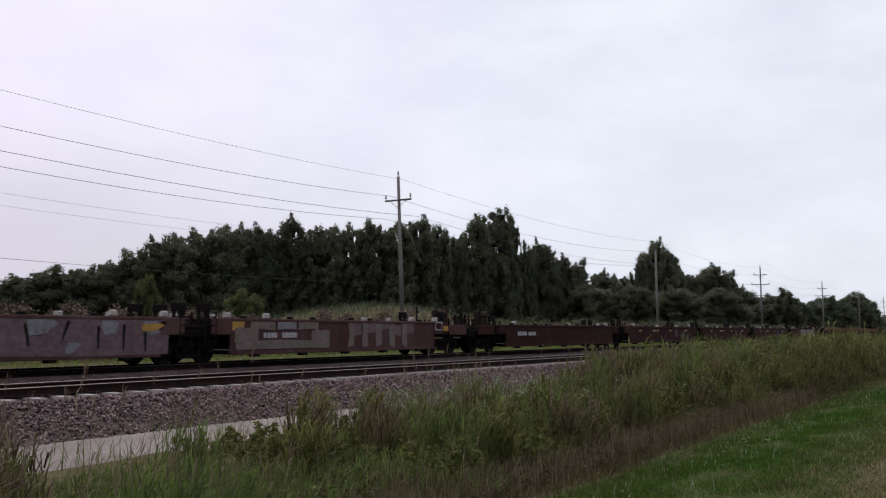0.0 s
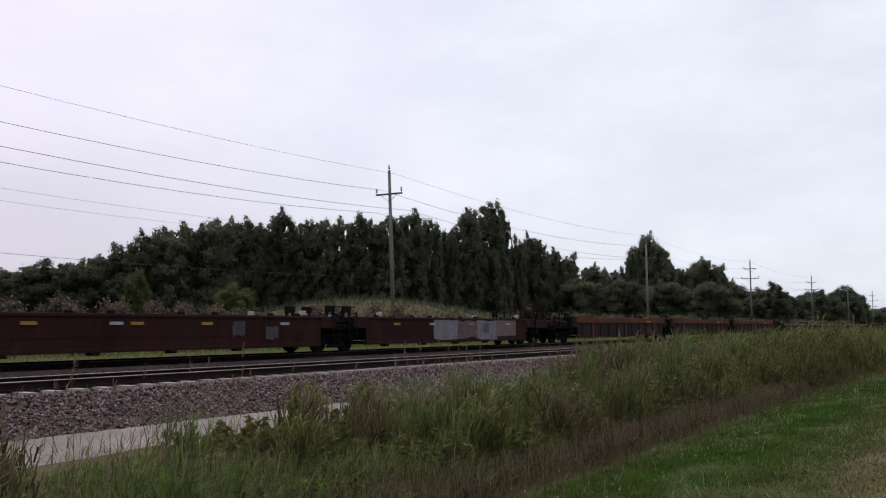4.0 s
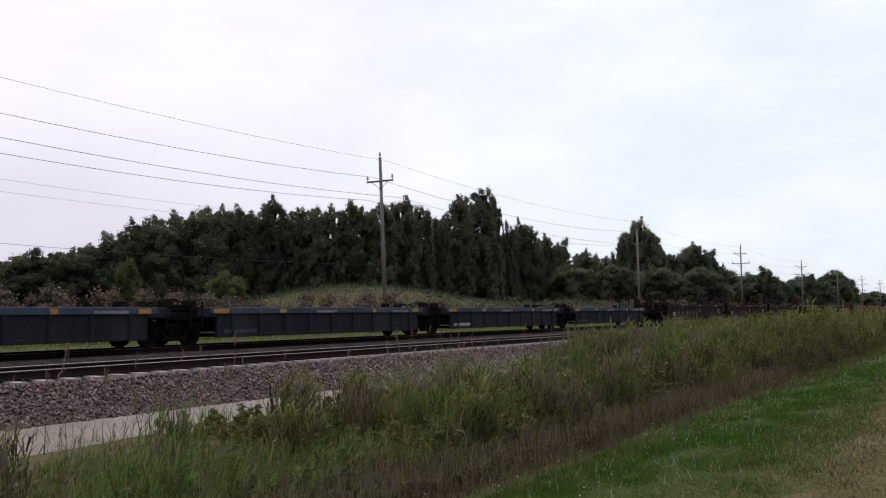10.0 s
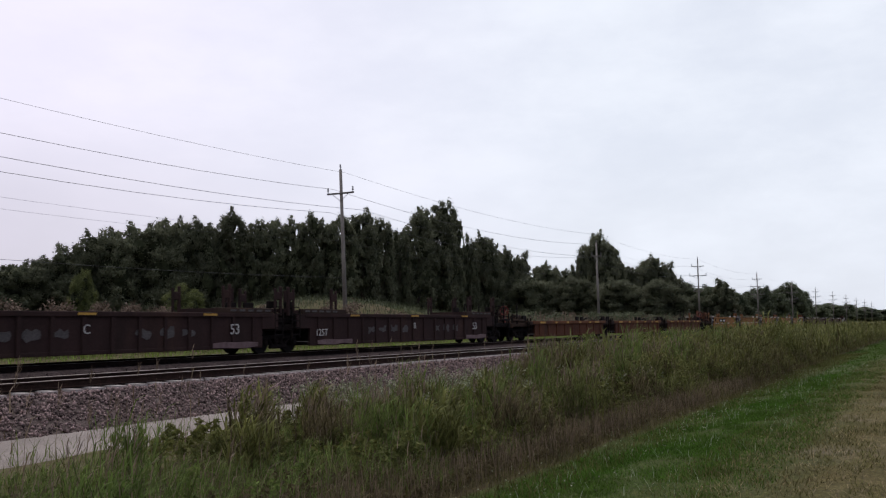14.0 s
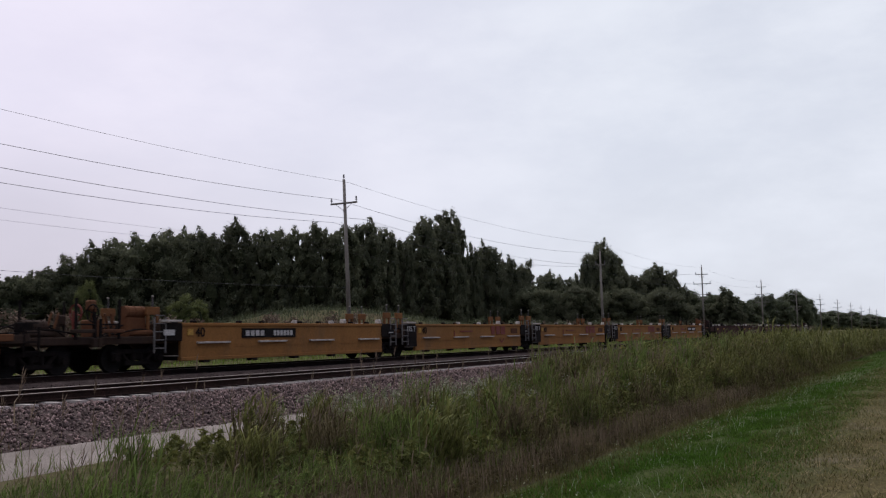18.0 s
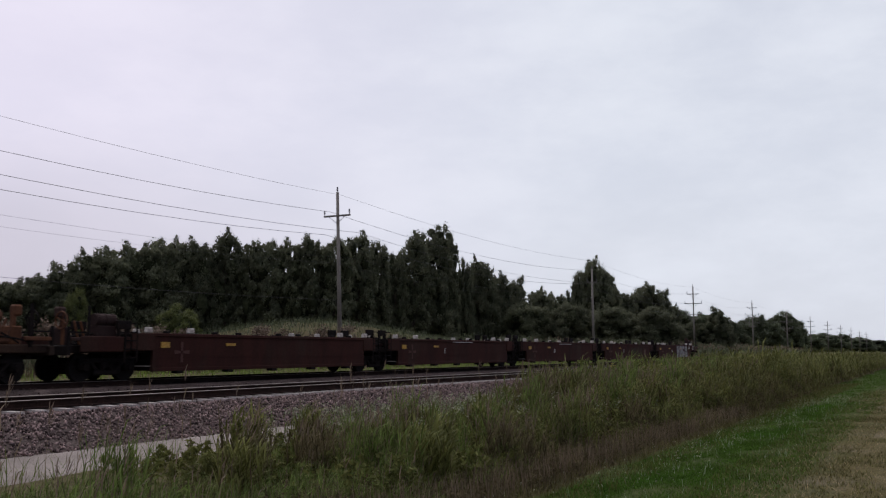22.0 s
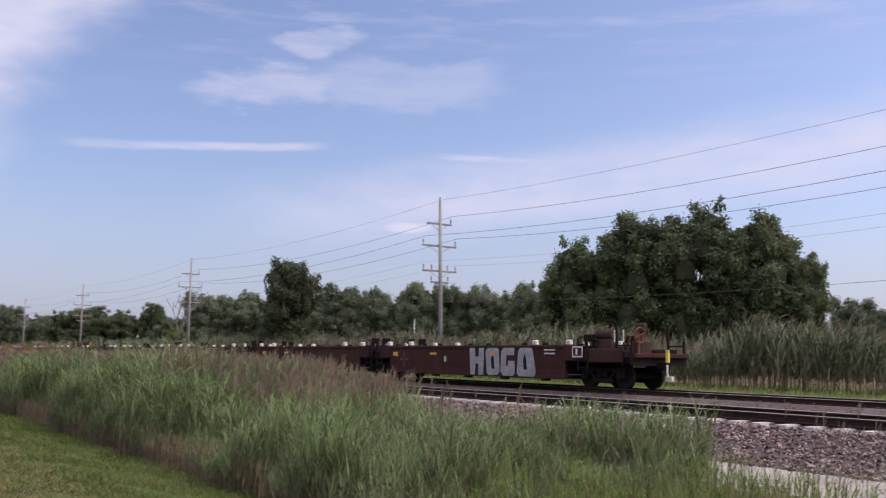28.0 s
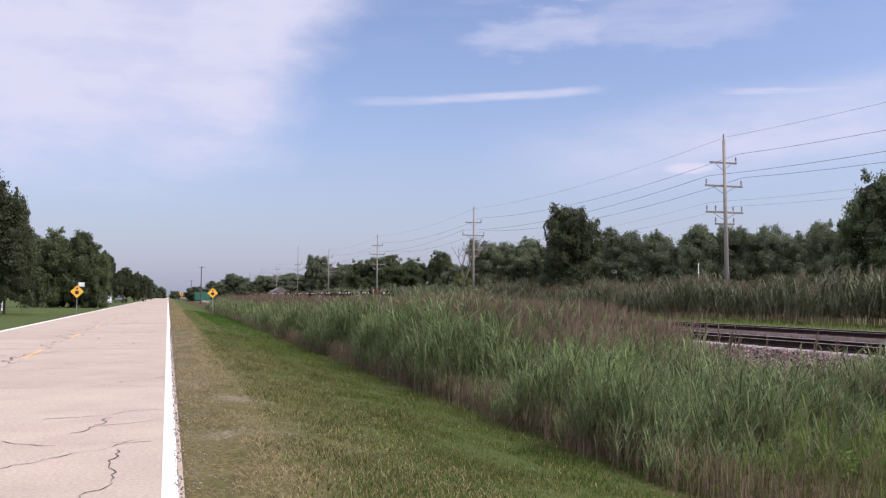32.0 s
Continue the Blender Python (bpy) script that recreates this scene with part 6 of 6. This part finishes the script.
q, i = stalks(rg, 16000, spread(-90, 90), spread(30.6, 35.5), far_height, 6, 0.5, 0.010, lambda x, y: np.where(x < 10, 0.26, 0.35), 0.014, 2.2)
stuff("reeds_behind_track", q, i, [REED_B, BRUSH_MAT, PLUME], "dark reeds and brush behind the far track", "reeds")
q, i = stalks(rg, 9000, lambda n: np.where(rg.uniform(0, 1, n) < 0.4, rg.uniform(-220, -90, n), rg.uniform(90, 260, n)), spread(30.6, 37), far_height, 5, 0.6, 0.016, lambda x, y: np.where(x < 10, 0.10, 0.35), 0.022, 2.6)
stuff("far_reeds_behind_track", q, i, [REED_B, BRUSH_MAT, PLUME], "dark reeds behind the far track", "reeds")


def lawn(name, n, x0, x1, y0, y1, h0, h1, w, mat, label, p=1.0, lean=(0.1, 0.9), patchy=0.0):
    x = rg.uniform(x0, x1, n)
    y = y0 + (y1 - y0) * rg.uniform(0, 1, n) ** p
    if patchy:
        # thin in patches, bare in places near the road's edge
        keep = rg.uniform(0, 1, n) < 1 - patchy + 1.3 * patchy * lumps(x, 2 * y, 1.5)
        keep &= (y > 1.15) | (lumps(x + 30, 2 * y, 1.1) + 0.3 * y > 0.62)
        x, y = x[keep], y[keep]
        n = len(x)
    base = np.stack([x, y, np.interp(y, PY, PZ) - 0.01], -1)
    qq = blades(rg, base, rg.uniform(h0, h1, n), rg.uniform(*lean, n), np.full(n, w) * rg.uniform(0.6, 1.4, n))
    stuff(name, qq, None, [mat], label, "grass")


GRASS = material("grass_blade", (0.062, 0.145, 0.017), (0.075, 0.125, 0.023), 0.85, fine=2, coarse=0.35, amount=0.4, bump=0, per_island=0.55, translucent=0.42, spec=0.05)
STRAW = material("straw_blade", (0.37, 0.28, 0.145), (0.25, 0.195, 0.09), 0.7, fine=2, coarse=0.5, amount=0.4, bump=0, per_island=0.5, translucent=0.3)
TRACKGRASS = material("bright_trackside_grass", (0.22, 0.31, 0.055), (0.16, 0.24, 0.045), 0.8, fine=2, coarse=0.3, amount=0.3, bump=0, per_island=0.4, translucent=0.35)
# blades that shine, with the sun's glint also put into a pale base colour
PALEBLADE = material("glint_grass_blade", (0.40, 0.45, 0.30), (0.30, 0.36, 0.2), 0.35, fine=2, coarse=0.5, amount=0.2, bump=0, per_island=0.3, translucent=0.3, spec=0.6)
lawn("pale_grass_blades", 700, 3, 40, 2.2, 4.6, 0.10, 0.22, 0.004, PALEBLADE, "shiny long blades, glint painted pale, in the mown grass")
OLIVE = material("olive_grass_blade", (0.15, 0.15, 0.05), (0.12, 0.105, 0.042), 0.85, fine=2, coarse=0.5, amount=0.4, bump=0, per_island=0.5, translucent=0.2, spec=0.05)
lawn("mown_grass", 120000, 6, 34, 1.6, 4.9, 0.03, 0.085, 0.005, GRASS, "short mown green grass on the verge", 0.7, (0.3, 1.3))
lawn("mown_grass_by_reeds", 60000, -34, -6, 1.3, 5.6, 0.03, 0.09, 0.005, GRASS, "short green mown grass beside the reeds", 0.7, (0.3, 1.5))
lawn("far_mown_grass", 30000, -110, -30, 1.5, 5.7, 0.05, 0.13, 0.011, GRASS, "mown green grass on the verge")
lawn("mown_grass_down_line", 30000, 33, 130, 1.8, 5.6, 0.04, 0.09, 0.012, GRASS, "mown green grass on the verge")
lawn("dry_grass", 90000, -40, -7, 0.13, 3.0, 0.02, 0.09, 0.004, STRAW, "dry straw-coloured grass at the road's edge", 1.1, (0.3, 1.8), 0.7)
lawn("green_in_straw", 26000, -40, -7, 0.9, 3.0, 0.02, 0.09, 0.0045, GRASS, "green blades among the straw", 0.7, (0.3, 1.8), 0.9)
lawn("olive_grass", 26000, -40, -7, 1.3, 3.7, 0.03, 0.11, 0.0045, OLIVE, "olive grass between straw and lawn", 1.0, (0.4, 1.6))
lawn("olive_verge", 50000, 7, 44, 0.15, 2.9, 0.03, 0.11, 0.005, OLIVE, "olive dry grass at the road's edge", 1.0, (0.4, 1.6), 0.6)
lawn("straw_verge", 10000, 7, 44, 0.13, 2.4, 0.03, 0.11, 0.0045, STRAW, "sparse straw at the road's edge", 1.2, (0.4, 1.6))
lawn("trackside_grass", 22000, -120, 160, 27.3, 30.8, 0.15, 0.5, 0.014, TRACKGRASS, "bright green grass strip behind the far track")
lawn("olive_by_weeds", 34000, 6, 60, 3.9, 6.6, 0.05, 0.17, 0.006, OLIVE, "olive grass at the weeds' foot", 0.7)
lawn("withered_by_weeds", 9000, 6, 34, 4.9, 6.9, 0.10, 0.30, 0.006, DEAD, "withered brown grass at the weeds' foot", 0.8)
lawn("far_dry_grass", 14000, -110, -45, 0.2, 2.8, 0.04, 0.12, 0.011, STRAW, "dry straw-coloured grass at the road's edge", 1.3)
lawn("straw_in_lawn", 16000, -60, -6, 1.6, 5.6, 0.03, 0.10, 0.005, STRAW, "dry blades mixed into the mown grass")
lawn("olive_in_lawn", 75000, -44, -6, 1.6, 5.7, 0.03, 0.10, 0.005, OLIVE, "olive blades mixed into the mown grass")
lawn("low_ditch_grass", 28000, -60, 90, 5.6, 11.3, 0.15, 0.45, 0.008, WEED_D, "low grass among the weeds")
lawn("path_weeds", 2600, -25, 60, 11.4, 12.8, 0.15, 0.55, 0.008, WEED, "stray weeds at the path's edge", 1.8)


# ---- flowers in the weeds, the mound, signs and far things ----
def flower_heads(name, n, xs, ys, lift, size, mat, label, per=9):
    x, y = rg.uniform(*xs, n), rg.uniform(*ys, n)
    h = lift * rg.uniform(0.75, 1.15, n)
    c = np.stack([x, y, np.interp(y, PY, PZ) + h], -1)
    c = np.repeat(c, per, 0) + rg.normal(0, 1, (n * per, 3)) * np.array([0.05, 0.05, 0.07]) * size / 0.03
    u, w = rg.normal(size=c.shape), rg.normal(size=c.shape)
    u *= size / np.linalg.norm(u, axis=1, keepdims=True)
    w *= size / np.linalg.norm(w, axis=1, keepdims=True)
    stuff(name, np.stack([c - u, c - w, c + u, c + w], 1), None, [mat], label, "flowers")


flower_heads("goldenrod", 15, (-5.0, -3.9), (10.8, 11.5), 0.85, 0.026, FLOWER_Y, "yellow goldenrod heads among the weeds", 26)
flower_heads("goldenrod_down_line", 26, (30, 44), (9.5, 11.5), 1.15, 0.035, FLOWER_Y, "yellow goldenrod heads among the weeds", 20)
flower_heads("pale_flowers", 260, (14, 27), (9.4, 11.6), 0.70, 0.022, FLOWER_W, "pale flowering weed heads", 16)
flower_heads("clover_flowers", 320, (4, 40), (3.2, 5.6), 0.10, 0.014, FLOWER_W, "white clover heads in the grass", 3)
q, i = stalks(rg, 130, spread(-5.1, -3.8), spread(10.7, 11.6), lambda x, y: np.full(len(x), 0.85), 7, 0.3, 0.006, 0.0)
stuff("goldenrod_stems", q, i, [REED_B, WEED, PLUME], "leafy goldenrod stems", "weeds")
flower_heads("pale_flowers_by_path", 34, (-6.4, -1.4), (9.6, 11.5), 0.66, 0.02, FLOWER_W, "pale flowering weed heads by the path", 14)
flower_heads("white_umbels", 26, (13, 26), (6.5, 9.5), 0.8, 0.022, FLOWER_W, "white flower heads among the weeds", 14)
flower_heads("pale_flowers_by_reeds", 30, (-13, -9.5), (10.2, 11.6), 1.05, 0.02, FLOWER_W, "pale flowering weed heads beside the reeds", 14)
q, i = stalks(rg, 500, spread(-13, -9.5), spread(10.0, 11.7), lambda x, y: np.full(len(x), 1.05), 8, 0.35, 0.006, 0.0)
stuff("flowering_weeds_by_reeds", q, i, [REED_B, REED_G, PLUME], "leafy flowering weeds beside the reeds", "weeds")
q, i = stalks(rg, 1400, spread(14, 34), spread(9.6, 11.7), lambda x, y: np.full(len(x), 0.58), 8, 0.35, 0.006, 0.0)
stuff("flowering_weeds", q, i, [REED_B, WEED, PLUME], "leafy flowering weeds by the path", "weeds")
q, i = stalks(rg, 220, spread(-14, 40), spread(6.5, 11.5), lambda x, y: np.full(len(x), 1.25), 3, 0.25, 0.003, 1.0, 0.006, 0.9, 7)
stuff("tall_grass_stems", q, i, [REED_B, REED_B, PLUME], "single tall dry grass stems with seed heads", "grass")


def ridge(x):
    """The mound's height along the line, steep at one end and long at the other."""
    return np.interp(x, [40, 48, 54, 60, 66, 78, 92, 108], [0.0, 0.35, 0.8, 1.0, 1.0, 0.72, 0.5, 0.0])


def build_mound():
    xs, ys = np.linspace(34, 112, 52), np.linspace(37, 60, 18)
    v = []
    for x in xs:
        for y in ys:
            h = 3.3 * ridge(x) * math.sin(math.pi * np.clip((y - 37) / 18, 0, 1)) ** 0.7
            v.append((x + random.uniform(-0.3, 0.3), y, 0.40 + h + (random.uniform(-0.12, 0.12) if h > 0.3 else -0.06)))
    n = len(ys)
    f = [(a * n + b, (a + 1) * n + b, (a + 1) * n + b + 1, a * n + b + 1) for a in range(len(xs) - 1) for b in range(n - 1)]
    tagged(new("mound", mesh_from("mound", v, f, SOIL)), "low grass-covered earth mound behind the track", "mound", kind="structure")
    k = 14000
    x, y = rg.uniform(40, 104, k), rg.uniform(38, 55, k)
    z = 0.40 + 3.3 * ridge(x) * np.sin(np.pi * np.clip((y - 37) / 18, 0, 1)) ** 0.7
    qq = blades(rg, np.stack([x, y, z - 0.1], -1), rg.uniform(0.3, 0.8, k), rg.uniform(0.1, 0.6, k), np.full(k, 0.03))
    stuff("mound_grass", qq, None, [BRUSH_MAT], "rough green grass on the mound", "grass")


build_mound()
# brush thickets behind the far track
TANBRUSH = material("withered_brush", (0.23, 0.17, 0.13), (0.15, 0.112, 0.08), 0.85, spec=0.1, fine=3, coarse=0.6, amount=0.4, bump=0, per_island=0.5, translucent=0.2)


def thicket(k, x, y, h, mat, label):
    r = np.random.default_rng(300 + k)
    h *= r.uniform(0.85, 1.12)
    cl = [((r.uniform(-2.0, 2.0), r.uniform(-1.0, 1.0), h * r.uniform(0.15, 0.86)), h * r.uniform(0.10, 0.2)) for _ in range(30)]
    me = quads("thicket", crown_quads(r, cl, 620, 0.07), mat)
    b = tagged(new("thicket", me), label, "bush", "brush along the track")
    b.matrix_basis = pose(x, y + r.uniform(-0.8, 0.8), ground_z(y) - 0.05)


for k in range(44):
    x = 52 + 3.3 * k
    thicket(k, x, 33.4, float(np.interp(x, [52, 70, 110, 190], [1.7, 2.5, 2.4, 2.2])), BRUSH_MAT, "dull brownish green brush thicket by the track")
for k in range(13):
    x = 23 + 2.6 * k + 0.8 * math.sin(3 * k)
    thicket(60 + k, x, 33.8, 2.3 + 0.5 * math.sin(2.1 * k), TANBRUSH, "withered tan brush thicket by the track")

SIGNYEL = material("sign_yellow_sheet", (0.85, 0.42, 0.03), (0.8, 0.4, 0.03), 0.4, fine=10, coarse=2, amount=0.1, bump=0)
SIGNBLK = material("sign_black", (0.02, 0.02, 0.02), None, 0.5, fine=10, coarse=2)
SIGNGRN = material("sign_green", (0.015, 0.14, 0.085), None, 0.5, fine=10, coarse=2, amount=0.15)
SIGNWHT = material("sign_white", (0.75, 0.75, 0.75), None, 0.5, fine=10, coarse=2, amount=0.15)
GALV = material("galvanised_post", (0.32, 0.32, 0.33), (0.24, 0.24, 0.25), 0.5, 0.5, fine=20, coarse=3)


def diamond_sign(x, y, half, zc, plate_above=False):
    z = ground_z(y)
    s = empty("warning_sign", "yellow diamond warning sign on a steel post", "road sign", "signs beside the road", pose(x, y, z))
    part("post", box_mesh("post", -0.03, 0.03, -0.03, 0.03, -0.2, zc - z + half * 0.9, GALV, 0.008), s)
    bm = bmesh.new()
    add_box(bm, 0.03, 0.045, -half * 0.707, half * 0.707, -half * 0.707, half * 0.707, 0.005)
    part("board", bm_mesh("board", bm, SIGNYEL), s, "yellow diamond board", pose(0, 0, zc - z, 45, 0, 0))
    bm = bmesh.new()
    add_cyl(bm, (0.045, 0, 0), (0.055, 0, 0), half * 0.30, seg=16)
    part("symbol", bm_mesh("symbol", bm, SIGNBLK), s, "round black symbol", pose(0, 0, zc - z - half * 0.12))
    part("symbol", box_mesh("symbol", 0.046, 0.055, -half * 0.12, half * 0.12, half * 0.35, half * 0.62, SIGNBLK), s, "black arrow tip", pose(0, 0, zc - z))
    if plate_above:
        part("small_board", box_mesh("small_board", 0.04, 0.05, 0.1, 0.62, half * 0.8, half * 1.45, SIGNWHT, 0.005), s, "small white board on the same post", pose(0, 0, zc - z))


diamond_sign(-99.0, 4.5, 0.55, 1.9)
diamond_sign(-88.0, -7.85, 0.58, 1.86, True)
diamond_sign(-235, 3.2, 0.55, 2.0)
g = empty("direction_board", "green road direction board on two posts", "road sign", "", pose(-270, 9.5, -0.3))
part("board", box_mesh("board", -0.04, 0.04, -2.2, 2.2, 0.7, 3.0, SIGNGRN, 0.02), g, "green board")
for y in (-1.6, 1.6):
    part("post", box_mesh("post", -0.09, -0.04, y - 0.05, y + 0.05, -0.2, 2.9, GALV), g)


def roadside_pole(x, y, h):
    p = empty("roadside_pole", "dark wooden roadside service pole", "utility pole", "poles beside the road", pose(x, y, ground_z(y)))
    bm = bmesh.new()
    add_cyl(bm, (0, 0, -0.2), (0, 0, h), 0.16, 0.11, 10)
    part("shaft", bm_mesh("shaft", bm, BARK), p)
    part("crossarm", box_mesh("crossarm", -0.06, 0.06, -0.9, 0.9, h - 0.25, h - 0.12, ARM), p)


roadside_pole(-240, 8.0, 9.6)
roadside_pole(-250, -11.0, 9.0)
roadside_pole(-430, 10.0, 9.0)
HOUSEWALL = material("white_siding", (0.70, 0.70, 0.70), (0.6, 0.6, 0.6), 0.7, fine=6, coarse=1, amount=0.1, stretch=(1, 1, 6))
SHINGLE = material("grey_roof_shingle", (0.16, 0.15, 0.15), None, 0.9, fine=10, coarse=1)
GLASSD = material("dark_window_glass", (0.03, 0.035, 0.04), None, 0.15, fine=2, coarse=1, bump=0)


def house(x, y, w, d, h, rot):
    o = empty("house", "small white sided house with a grey roof", "house", "", pose(x, y, ground_z(y), 0, 0, rot))
    part("wall", box_mesh("wall", -w / 2, w / 2, -d / 2, d / 2, -0.2, h, HOUSEWALL), o, "white siding walls")
    part("roof", prism("roof", [(-d / 2 - 0.4, h - 0.05), (d / 2 + 0.4, h - 0.05), (0, h + d * 0.33)], -w / 2 - 0.4, w / 2 + 0.4, SHINGLE), o)
    for k in (-0.3, 0.05, 0.32):
        wn = part("window", box_mesh("window", w * k - 0.45, w * k + 0.45, d / 2, d / 2 + 0.03, 0.9, 2.1, GLASSD), o)
        part("frame", box_mesh("frame", w * k - 0.53, w * k + 0.53, d / 2 - 0.005, d / 2 + 0.012, 0.82, 2.18, SIGNWHT), wn)
    part("door", box_mesh("door", -w * 0.17 - 0.45, -w * 0.17 + 0.45, d / 2, d / 2 + 0.04, 0, 2.05, BARK), o)


house(-108.0, -20.0, 6, 5, 2.6, 0)
house(-330, 38, 12, 6, 2.5, 0)


def parked_car(x, y, mat, label):
    c = empty("parked_car", label, "car", "far parked cars", pose(x, y, ground_z(y)))
    prof = [(-2.2, 0.3), (2.2, 0.3), (2.25, 0.8), (1.3, 0.95), (0.7, 1.45), (-1.2, 1.45), (-1.9, 0.95), (-2.25, 0.85)]
    n = len(prof)
    v = [(a, -0.85, b) for a, b in prof] + [(a, 0.85, b) for a, b in prof]
    f = [tuple(range(n))[::-1], tuple(range(n, 2 * n))] + [(i, (i + 1) % n, n + (i + 1) % n, n + i) for i in range(n)]
    part("body", mesh_from("body", v, f, mat), c)
    part("side_window", box_mesh("side_window", -1.1, 0.65, 0.83, 0.86, 1.0, 1.38, GLASSD), c)
    part("windscreen", box_mesh("windscreen", -0.02, 0.02, -0.7, 0.7, -0.3, 0.3, GLASSD), c, "", pose(1.05, 0, 1.2, 0, -50, 0))
    for a in (-1.35, 1.35):
        for b in (-0.78, 0.78):
            part("wheel", WHEEL, c, m=pose(a, b, 0.32) @ Matrix.Scale(0.7, 4))


CARW = material("white_car_paint", (0.72, 0.72, 0.73), None, 0.3, fine=2, coarse=1, amount=0.03, bump=0)
CARD = material("dark_car_paint", (0.05, 0.05, 0.06), None, 0.3, fine=2, coarse=1, amount=0.03, bump=0)
parked_car(-190, -11.5, CARW, "white parked car beside the far road")
parked_car(-208, -12.5, CARD, "dark parked car beside the far road")
parked_car(-245, -12.0, CARW, "white parked car beside the far road")
parked_car(-165, -12.6, CARW, "white parked car under roadside trees")
m = empty("marker_post", "thin white marker post behind the reeds", "post", "", pose(-57.5, 36.6, 0.4))
part("stake", box_mesh("stake", -0.03, 0.03, -0.03, 0.03, -0.2, 3.9, SIGNWHT, 0.01), m)


# ---- movement: the train runs towards -x at a steady speed, but for a lag during the pan ----
SPEED = 21.4


def motions():
    for car, home in TRAIN:
        rows = []
        for k in range(33):
            # held back 1.5 m in all, to fit the camera's view after the pan
            lag = float(np.interp(k, [25.5, 27.5], [0.0, 1.5]))
            rows.append((k, pose(home - SPEED * k + lag, TRACK_Y[1], RAIL_Z)))
        walk(car, rows)


motions()
